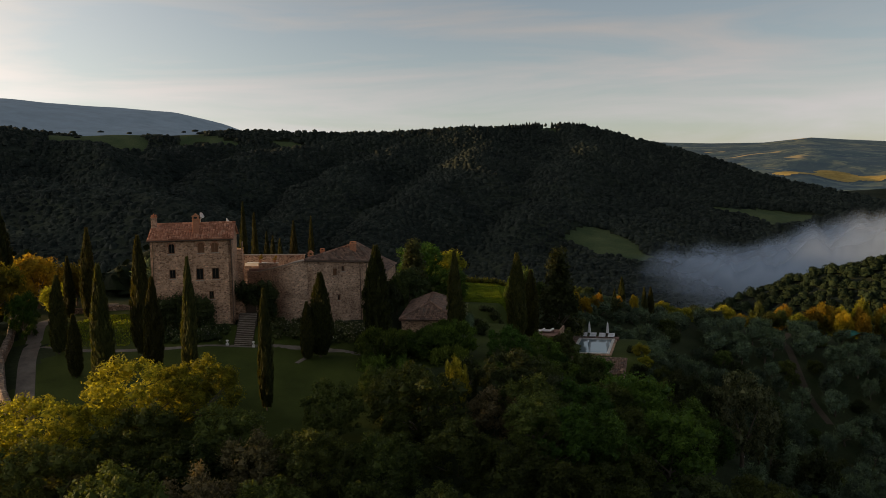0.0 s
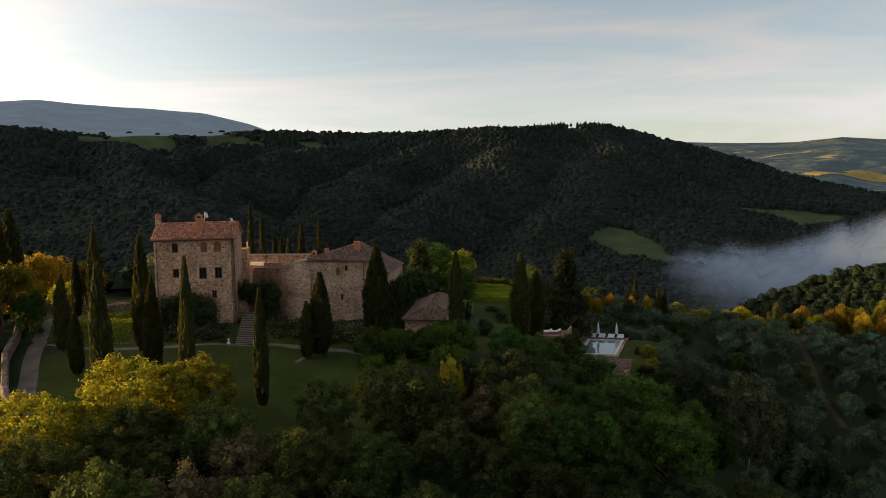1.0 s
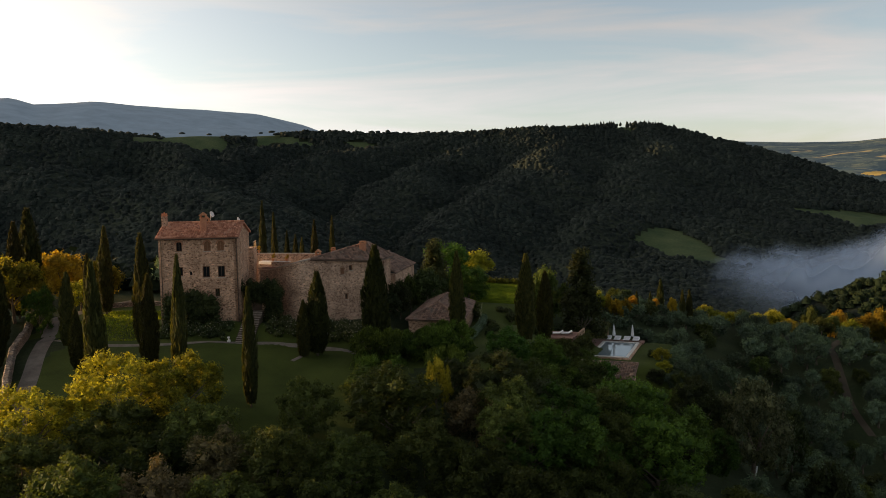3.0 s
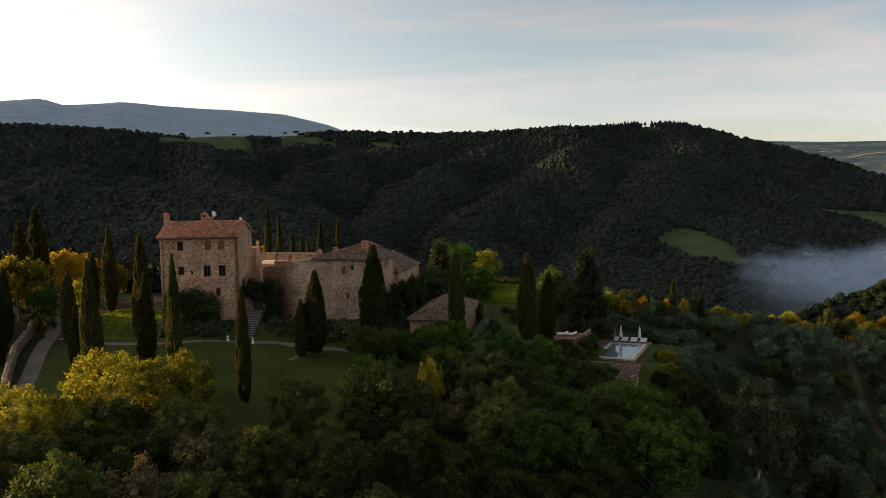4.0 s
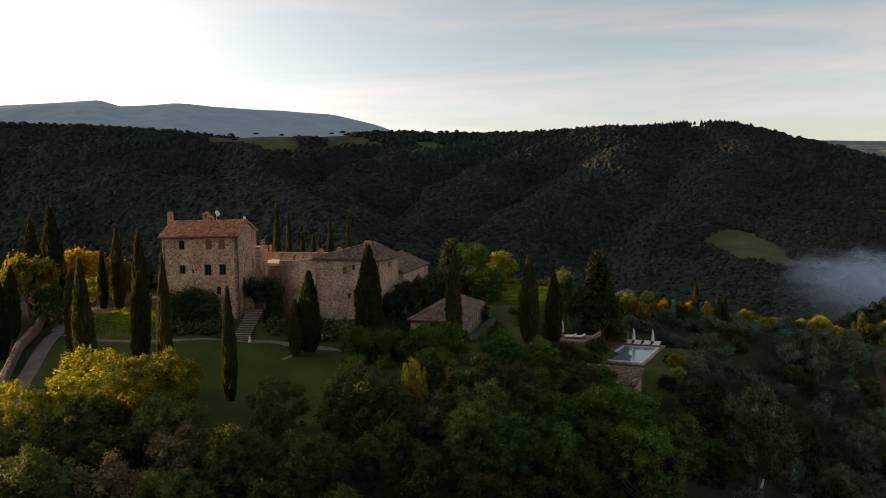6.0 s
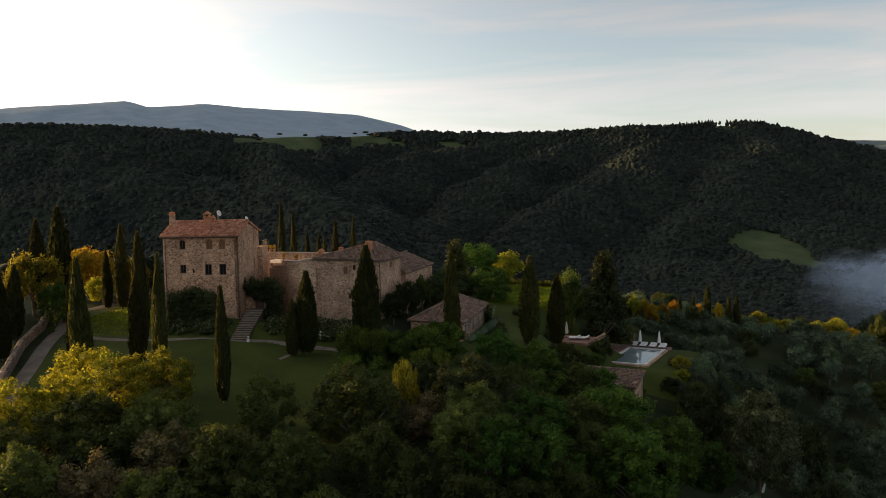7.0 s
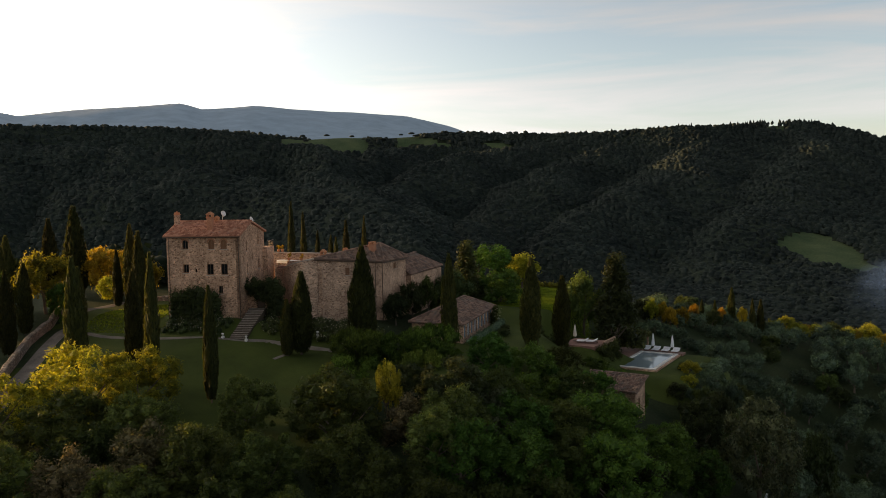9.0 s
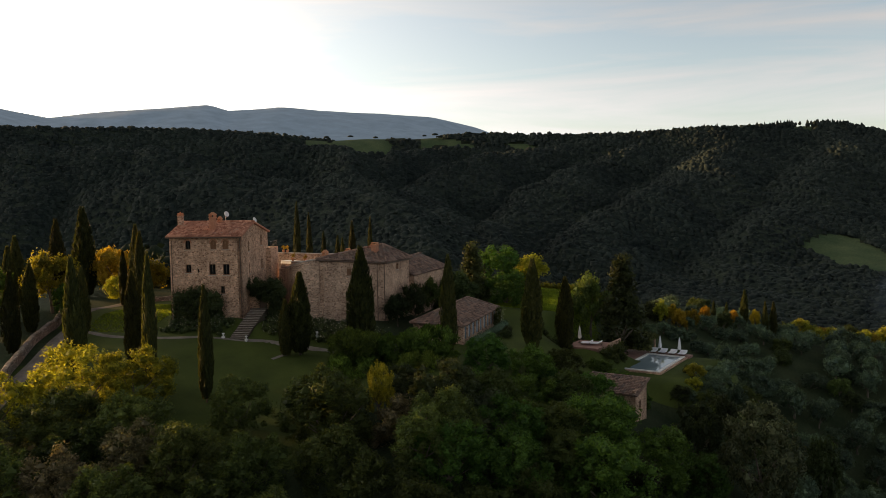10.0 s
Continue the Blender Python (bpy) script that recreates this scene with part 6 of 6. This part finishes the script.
hedge("hedge", [(-8, 186), (2, 186), (12, 184)], 1.4, 1.5, L_SUN_YEL, "clipped yellow-green hedge along the far edge of the lawn")
hedge("hedge", [(0.5, 150), (6.0, 149), (9.0, 147)], 0.9, 1.4, L_DARK, "low dark clipped hedge across the lawn")
hedge("hedge", [(-2.0, 126), (-1.4, 134), (-1.2, 144)], 1.2, 1.5, L_OLIVE, "loose grey-green lavender border by the garden house")
hedge("hedge", [(24, 126), (33, 125.5)], 0.9, 1.2, L_BRIGHT, "low clipped green hedge below the pool terrace")


for x, y, r in ((5.4, 146.5, 1.5), (7.6, 148.2, 1.7), (3.2, 148.0, 1.3), (6.8, 155.5, 1.6), (9.2, 156.5, 1.4), (0.2, 139.5, 0.9), (0.6, 131.0, 1.0), (0.9, 135.5, 1.1), (27.5, 150.0, 1.0)):
    tree(shr, x, y, ground_at(x, y) + r * 1.5, r, group="clipped shrubs in the garden")


def scatter_plants(name, spots, r, leaf, per, size, label, category, seed=1):
    rng = np.random.default_rng(seed)
    c = np.array(spots)
    rr = np.full(len(c), r) * rng.uniform(0.7, 1.3, len(c))
    me = joined(name, leaf_cloud(rng, c, rr, per, size), cores(rng, c, rr, 0.75), leaf)
    return tagged(new(name, me), label, category)


# big shrub against the tower, and climbers over the gateway
rng_s = np.random.default_rng(77)
spots = [(x, 115.4 + 0.124 * (x + 45) + rng_s.uniform(-0.5, 0.5), z) for x in np.arange(-44.4, -37.4, 0.62) for z in np.arange(4.6, 9.3 - 0.3 * abs(x + 41.2), 0.62)]
scatter_plants("climbing_shrub", spots, 0.85, L_DARK, 90, 0.26, "large dark evergreen shrub against the tower wall", "shrub", 5)
spots = [(x, 120.4 + rng_s.uniform(-0.6, 0.4), 9.6 + rng_s.uniform(-0.5, 0.7)) for x in np.arange(-35.6, -29.4, 0.42)] + [(-30.6 + rng_s.uniform(-0.9, 0.9), 120.3 + rng_s.uniform(-0.4, 0.5), z) for z in np.arange(4.8, 9.6, 0.2)] + [(x, 120.5 + rng_s.uniform(-0.6, 0.6), 8.9 + rng_s.uniform(-0.6, 0.6)) for x in np.arange(-34.5, -29.0, 0.25)]
spots += [(rng_s.uniform(-34.3, -29.8), 120.3 + rng_s.uniform(-0.3, 0.4), rng_s.uniform(7.6, 9.7)) for _ in range(46)] + [(rng_s.uniform(-31.6, -29.4), 120.5 + rng_s.uniform(-0.3, 0.4), rng_s.uniform(4.8, 9.0)) for _ in range(34)]
scatter_plants("climbing_ivy", spots, 0.62, L_IVY, 90, 0.22, "dark ivy hanging over the stone gateway", "ivy", 6)


def rose_bed(name, x0, x1, y0, y1, count, label, seed):
    """Low shrubs with white blooms."""
    rng = np.random.default_rng(seed)
    bed = thing(name, pose(0, 0, 0), label, "flower bed")
    xy = np.stack([rng.uniform(x0, x1, count), rng.uniform(y0, y1, count)], -1)
    g = height(xy[:, 0], xy[:, 1])
    c = np.column_stack([xy, g + 0.35])
    r = rng.uniform(0.35, 0.65, count)
    part_me("shrubs", joined("shrubs", leaf_cloud(rng, c, r, 45, 0.2), cores(rng, c, r, 0.8), L_DARK), bed, kind="stuff")
    sel = c[rng.integers(0, count, count * 3)] + rng.normal(scale=0.36, size=(count * 3, 3)) + np.array([0, -0.15, 0.3])
    part_me("blooms", joined("blooms", leaf_cloud(rng, sel, np.full(len(sel), 0.05), 3, 0.12), cores(rng, sel[:1], np.array([0.05]), 0.5), L_FLOWER), bed, "small white roses", "stuff")


rose_bed("rose_bed", -45, -34.6, 112.0, 116.2, 95, "bed of white roses under the tower wall", 3)
rose_bed("rose_bed", -30.2, -14.5, 114.3, 124.0, 290, "bed of white roses under the terrace wall", 4)


def grass_blades(label, x0, x1, y0, y1, k, seed):
    """Turf blades in a lighter green; on the lawn they paint its sunlit patch."""
    rng = np.random.default_rng(seed)
    x, y = rng.uniform(x0, x1, k), rng.uniform(y0, y1, k)
    g = height(x, y)
    a = rng.uniform(0, 6.283, k)
    d = np.stack([np.cos(a), np.sin(a), 0 * a], -1) * (0.12 * rng.uniform(0.6, 1.3, k))[:, None]
    base = np.stack([x, y, g - 0.02], -1)
    tip = base + np.stack([rng.normal(scale=0.09, size=k), rng.normal(scale=0.09, size=k), rng.uniform(0.12, 0.26, k)], -1)
    v = np.stack([base - d, base + d, tip], 1).reshape(-1, 3)
    tagged(new("grass", mesh_np("grass", v, np.arange(k * 3).reshape(-1, 3), L_GRASS, False)), label, "grass", kind="stuff")


grass_blades("light green turf on the lawn, the sun patch put into its colour", -8, 11, 157, 186, 42000, 44)
grass_blades("lighter green turf on the bank beside the tower", -58.5, -47.2, 111, 127, 5000, 45)

# ---- pool terrace ----
PM = pose(POOL_C[0], POOL_C[1], POOL_Z, 0, 0, math.degrees(POOL_A))
pool = thing("swimming_pool", PM, "rectangular swimming pool with pale stone coping", "pool")
PW, PL = 2.9, 6.5
bm = bmesh.new()
for x0, x1, y0, y1 in ((-PW - 0.5, -PW, -PL - 0.5, PL + 0.5), (PW, PW + 0.5, -PL - 0.5, PL + 0.5), (-PW, PW, -PL - 0.5, -PL), (-PW, PW, PL, PL + 0.5)):
    box(bm, x0, x1, y0, y1, -1.4, 0.05, 0.015)
part("coping", bm, M_TRAV, pool)
bm = bmesh.new()
box(bm, -PW - 0.002, PW + 0.002, -PL - 0.002, PL + 0.002, -1.4, -0.12)
part("water", bm, M_WATER, pool, "still dark water mirroring the sky")
bm = bmesh.new()
box(bm, -PW - 0.52, PW + 0.52, -PL - 0.9, -PL - 0.5, -3.2, -0.08)
box(bm, PW + 0.5, PW + 0.9, -PL - 0.9, PL + 0.5, -3.2, -0.08)
part("retaining_wall", bm, M_STONE_B, pool)
deck = thing("pool_deck", PM, "brick-paved deck beside the pool", "deck", kind="structure")
bm = bmesh.new()
box(bm, -PW - 4.6, -PW - 0.51, -PL - 0.6, PL + 2.6, -1.2, 0.02)
box(bm, -PW - 0.5, PW + 1.2, PL + 0.51, PL + 2.6, -1.2, 0.02)
part("paving", bm, M_COTTO, deck)


def lounger(m):
    s = thing("sun_lounger", m, "sun lounger with a thick white mattress on a wooden frame", "sun lounger", "loungers beside the pool")
    bm = bmesh.new()
    box(bm, -0.36, 0.36, -1.0, 1.0, 0.24, 0.30, 0.01)
    part("frame", bm, M_WOOD, s)
    for x in (-0.32, 0.32):
        for y in (-0.9, 0.9):
            bm = bmesh.new()
            box(bm, x - 0.03, x + 0.03, y - 0.03, y + 0.03, 0, 0.24)
            part("leg", bm, M_WOOD, s)
    bm = bmesh.new()
    box(bm, -0.62, 0.62, -1.0, 0.35, 0.30, 0.46, 0.05)
    part("mattress", bm, M_WHITE, s)
    bm = bmesh.new()
    box(bm, -0.62, 0.62, 0.0, 0.72, 0.0, 0.15, 0.05)
    bk = part("backrest", bm, M_WHITE, s)
    bk.matrix_basis = pose(0, 0.34, 0.33, 28, 0, 0)
    return s


def parasol(m, cloth, h=3.0, group="closed parasols"):
    """A closed parasol: base, pole and the folded cloth."""
    u = thing("closed_parasol", m, "closed parasol with folded pale cloth on a wooden pole", "parasol", group)
    bm = bmesh.new()
    lathe(bm, [(0.32, 0), (0.32, 0.08), (0.06, 0.12), (0.05, 0.3)], 12)
    part("base", bm, M_METAL, u)
    bm = bmesh.new()
    tube(bm, (0, 0, 0.1), (0, 0, h), 0.03, 0.03, 8)
    part("pole", bm, M_WOOD, u)
    bm = bmesh.new()
    prof = [(0.10, 0.75), (0.24, 0.85), (0.26, 1.15), (0.20, 1.6), (0.17, 2.0), (0.12, 2.5), (0.03, 2.92), (0.015, 3.02)]
    rings = []
    for r, z in prof:
        rings.append([bm.verts.new((r * (1 + (0.22 if i % 2 else -0.12)) * math.cos(6.28319 * i / 16), r * (1 + (0.22 if i % 2 else -0.12)) * math.sin(6.28319 * i / 16), z * h / 3)) for i in range(16)])
    for a, b in zip(rings, rings[1:]):
        for i in range(16):
            bm.faces.new((a[i], a[(i + 1) % 16], b[(i + 1) % 16], b[i]))
    bm.faces.new(rings[0])
    bm.faces.new(rings[-1])
    part("folded_cloth", bm, cloth, u)


first = lounger(PM @ pose(-2.6, PL + 1.45, 0.02))
for k in range(1, 4):
    copy_thing(first, PM @ pose(-2.6 + k * 1.75, PL + 1.45, 0.02))
parasol(PM @ pose(-1.6, PL + 2.0, 0.02), M_WHITE, 3.1)
parasol(PM @ pose(1.9, PL + 2.0, 0.02), M_WHITE, 3.1)

# upper terrace with two beds
bed_m = pose(11.2, 150.3, -2.95, 0, 0, math.degrees(POOL_A))
dk = thing("bed_terrace", bed_m, "small brick-paved terrace with a low wall", "terrace", kind="structure")
bm = bmesh.new()
box(bm, -2.6, 3.4, -3.0, 3.2, -2.6, 0.0)
part("paving", bm, M_COTTO, dk)
bm = bmesh.new()
box(bm, 3.4, 3.7, 0.5, 6.0, -3.6, 0.30)
part("low_wall", bm, M_STONE_B, dk)
for k in range(2):
    q = bed_m @ pose(0.2 + 1.5 * k, -0.4 + 0.3 * k, 0.004, 0, 0, -75)
    ob = copy_thing(first, q)
    tagged(ob, "low double sunbed with white mattresses on a brick terrace", "sun lounger", "beds on the upper terrace")
parasol(bed_m @ pose(-1.6, 0.6, 0.004), M_CREAM, 2.9)

# ivy-covered pergola between the terraces
perg = thing("pergola", pose(18.2, 165.0, -6.9, 0, 0, math.degrees(POOL_A)), "pergola smothered in pale green climbers", "pergola")
for x in (-2.6, 2.6):
    for y in (-1.3, 1.3):
        bm = bmesh.new()
        box(bm, x - 0.14, x + 0.14, y - 0.14, y + 0.14, -0.5, 2.5)
        part("post", bm, M_STONE_B, perg)
rng = np.random.default_rng(12)
c = np.array([(x, y + rng.uniform(-0.2, 0.2), 2.9 + 0.5 * math.cos(y) + rng.uniform(-0.15, 0.15)) for x in np.arange(-3.2, 3.3, 0.55) for y in np.arange(-1.8, 1.9, 0.6)])
c2 = np.array([(x, -1.9 + rng.uniform(-0.2, 0.2), z) for x in np.arange(-3.2, 3.3, 0.6) for z in np.arange(1.2, 2.9, 0.55)])
c = np.concatenate([c, c2])
part_me("foliage", joined("foliage", leaf_cloud(rng, c, np.full(len(c), 0.5), 50, 0.2), cores(rng, c, np.full(len(c), 0.5), 0.85), L_PALE), perg)
sp = [(14.6 + 0.2 * k + rng_s.uniform(-0.5, 0.5), 146.0 + 0.5 * k, -4.6 + rng_s.uniform(-1.6, 1.7)) for k in range(12) for _ in range(5)]
scatter_plants("trailing_climber", sp, 0.6, L_OAK, 70, 0.24, "leafy climber trailing over the terrace wall", "climber", 9)

# flowering climber at the far corner of the garden house
sp = [(-2.5 + rng_s.uniform(-0.25, 0.45), 143.6 + rng_s.uniform(-0.9, 1.4), rng_s.uniform(0.7, 3.4)) for _ in range(34)]
scatter_plants("climbing_rose", sp, 0.42, L_OAK, 60, 0.2, "climbing rose on the corner of the garden house", "climber", 19)
rc = np.random.default_rng(23)
bl = np.array([(-2.0 + rc.uniform(-0.3, 0.5), 143.4 + rc.uniform(-1.0, 1.5), rc.uniform(0.9, 3.5)) for _ in range(70)])
tagged(new("rose_blooms", joined("rose_blooms", leaf_cloud(rc, bl, np.full(len(bl), 0.06), 4, 0.13), cores(rc, bl[:1], np.array([0.05]), 0.5), L_FLOWER)), "small white roses among the climber's leaves", "roses", kind="stuff")

# pool house on the terrace below
ph = thing("pool_house", pose(22.7, 130.5, -9.5, 0, 0, 166), "small stone pool house with an old tile roof", "pool house")
part("wall", wall_mesh(8.0, 4.5, 0.4, [], -3), M_STONE_B, ph).matrix_basis = pose(8.0, 0, 0, 0, 0, 180) @ pose(0, -4.6, 0)
part("wall", wall_mesh(8.0, 4.5, 0.4, [], -3), M_STONE_B, ph).matrix_basis = pose(0, 0, 0)
part("side_wall", wall_mesh(4.6, 5.0, 0.4, [(1.5, 2.3, 2.0, 3.2, False)], -3), M_STONE_B, ph).matrix_basis = pose(0, 4.6, 0, 0, 0, -90)
part("side_wall", wall_mesh(4.6, 5.0, 0.4, [], -3), M_STONE_B, ph).matrix_basis = pose(8.0, 0, 0, 0, 0, 90)
tile_slope(ph, (8.4, 5.0, 4.4), (-0.4, 5.0, 4.4), (8.4, -0.4, 5.9), (-0.4, -0.4, 5.9), M_TILE_OLD, seed=31)

# white marker in the clearing, and a net over a pen
mk = thing("white_marker", pose(38.3, 122.6, ground_at(38.3, 115.0) - 0.2, 8, 10, 20), "leaning white marker post in bare earth", "post")
bm = bmesh.new()
prism(bm, [(-0.16, -0.3), (0.14, -0.3), (0.2, 0.7), (0.1, 1.5), (-0.08, 1.55), (-0.2, 0.8)], -0.05, 0.05)
part("board", bm, M_WHITE, mk)
g0 = ground_at(105, 233)
net = thing("net_shelter", pose(105, 233, g0, 0, 0, 20), "low shelter under taut green netting", "shelter")
for x in (-3.5, 3.5):
    for y in (-2, 2):
        bm = bmesh.new()
        tube(bm, (x, y, -1.5), (x, y, 2.2), 0.06, 0.06, 6)
        part("pole", bm, M_METAL, net)
bm = bmesh.new()
prism(bm, [(-3.9, 1.3), (-3.5, 2.25), (0, 3.0), (3.5, 2.25), (3.9, 1.3), (3.8, 1.3), (3.42, 2.2), (0, 2.93), (-3.42, 2.2), (-3.8, 1.3)], -2.3, 2.3)
part("net", bm, M_NET, net)


# ---- valley mist: soft curtains of droplets ----
m, n, l, p = mat_new("mist")
tc = n.new("ShaderNodeTexCoord")
mp = n.new("ShaderNodeMapping")
mp.inputs["Scale"].default_value = (1 / 130, 1 / 130, 1 / 60)
tx = n.new("ShaderNodeTexNoise")
tx.inputs["Scale"].default_value, tx.inputs["Detail"].default_value = 1.0, 6.0
l.new(tc.outputs["Object"], mp.inputs["Vector"])
l.new(mp.outputs["Vector"], tx.inputs["Vector"])
at = n.new("ShaderNodeAttribute")
at.attribute_name = "veil"
mu = n.new("ShaderNodeMath")
mu.operation = "MULTIPLY"
rp = ramp(n, l, tx.outputs["Fac"], (0.6, 0.6, 0.6), (1, 1, 1), 0.3, 0.62)
l.new(rp, mu.inputs[0])
l.new(at.outputs["Fac"], mu.inputs[1])
df = n.new("ShaderNodeBsdfDiffuse")
# blue base colour stands for the shade the mist lies in
df.inputs["Color"].default_value = (0.47, 0.59, 0.78, 1)
tl = n.new("ShaderNodeBsdfTranslucent")
tl.inputs["Color"].default_value = (0.47, 0.59, 0.78, 1)
half = n.new("ShaderNodeMixShader")
half.inputs[0].default_value = 0.5
l.new(df.outputs["BSDF"], half.inputs[1])
l.new(tl.outputs["BSDF"], half.inputs[2])
tp = n.new("ShaderNodeBsdfTransparent")
mx = n.new("ShaderNodeMixShader")
l.new(mu.outputs["Value"], mx.inputs[0])
l.new(tp.outputs["BSDF"], mx.inputs[1])
l.new(half.outputs["Shader"], mx.inputs[2])
l.new(mx.outputs["Shader"], n["Material Output"].inputs["Surface"])
M_MIST = m


def mist():
    """Soft curtains of droplets, one behind the other, ragged along their tops."""
    V, F, D = [], [], []
    layers, na, nz = 5, 110, 26
    for k in range(layers):
        q = k / (layers - 1)
        for i in range(na):
            a = 8.6 + 30 * i / (na - 1)
            r = 610 + 300 * q
            x, y = HUB[0] + r * math.sin(radians(a)), HUB[1] + r * math.cos(radians(a))
            el = float(np.interp(a, [8.6, 9.9, 11, 12.8, 16.4, 18.8, 20.7, 23, 25, 40], [-6.2, -5.7, -5.1, -4.75, -4.9, -4.25, -3.5, -2.95, -2.6, -1.8]))
            top = 24.4 + r * math.tan(radians(el - 0.7 + 0.75 * q)) + 5 * float(vnoise(a * 1.1, k * 3.1, 3)) + 2.5 * float(vnoise(a * 3.3, k * 7.7, 4))
            side = float(sstep(8.4 + 0.6 * (1 - q), 13.2 + 4.0 * (1 - q), a + 0.7 * float(vnoise(a, k * 1.7, 8))))
            for j in range(nz):
                h = j / (nz - 1)
                V.append((x, y, -84 + (top + 10 + 84) * h))
                under = top - V[-1][2]
                D.append(0.62 * side * float(sstep(-6, 14, under)) * (1 - 0.85 * float(sstep(6, 44, under)) * float(sstep(19.5, 11.5, a))))
        o = k * na * nz
        for i in range(na - 1):
            for j in range(nz - 1):
                b = o + i * nz + j
                if max(D[b], D[b + nz], D[b + nz + 1], D[b + 1]) > 0.004:
                    F.append((b, b + nz, b + nz + 1, b + 1))
    me = mesh_np("valley_mist", np.array(V), np.array(F), M_MIST, True)
    me.attributes.new("veil", "FLOAT", "POINT").data.foreach_set("value", np.array(D, np.float32))
    tagged(new("valley_mist", me), "bank of white morning mist lying in the valley", "mist", kind="stuff")


mist()

# the pattern plants go once their copies stand
for kinds in (oak, yel, tan, bri, drk, olv, olv_l, sun_gold, shr, gsh, gry, flo, con, drk_l, oak_l, yel_l, gol):
    for k in kinds:
        drop_kind(k)
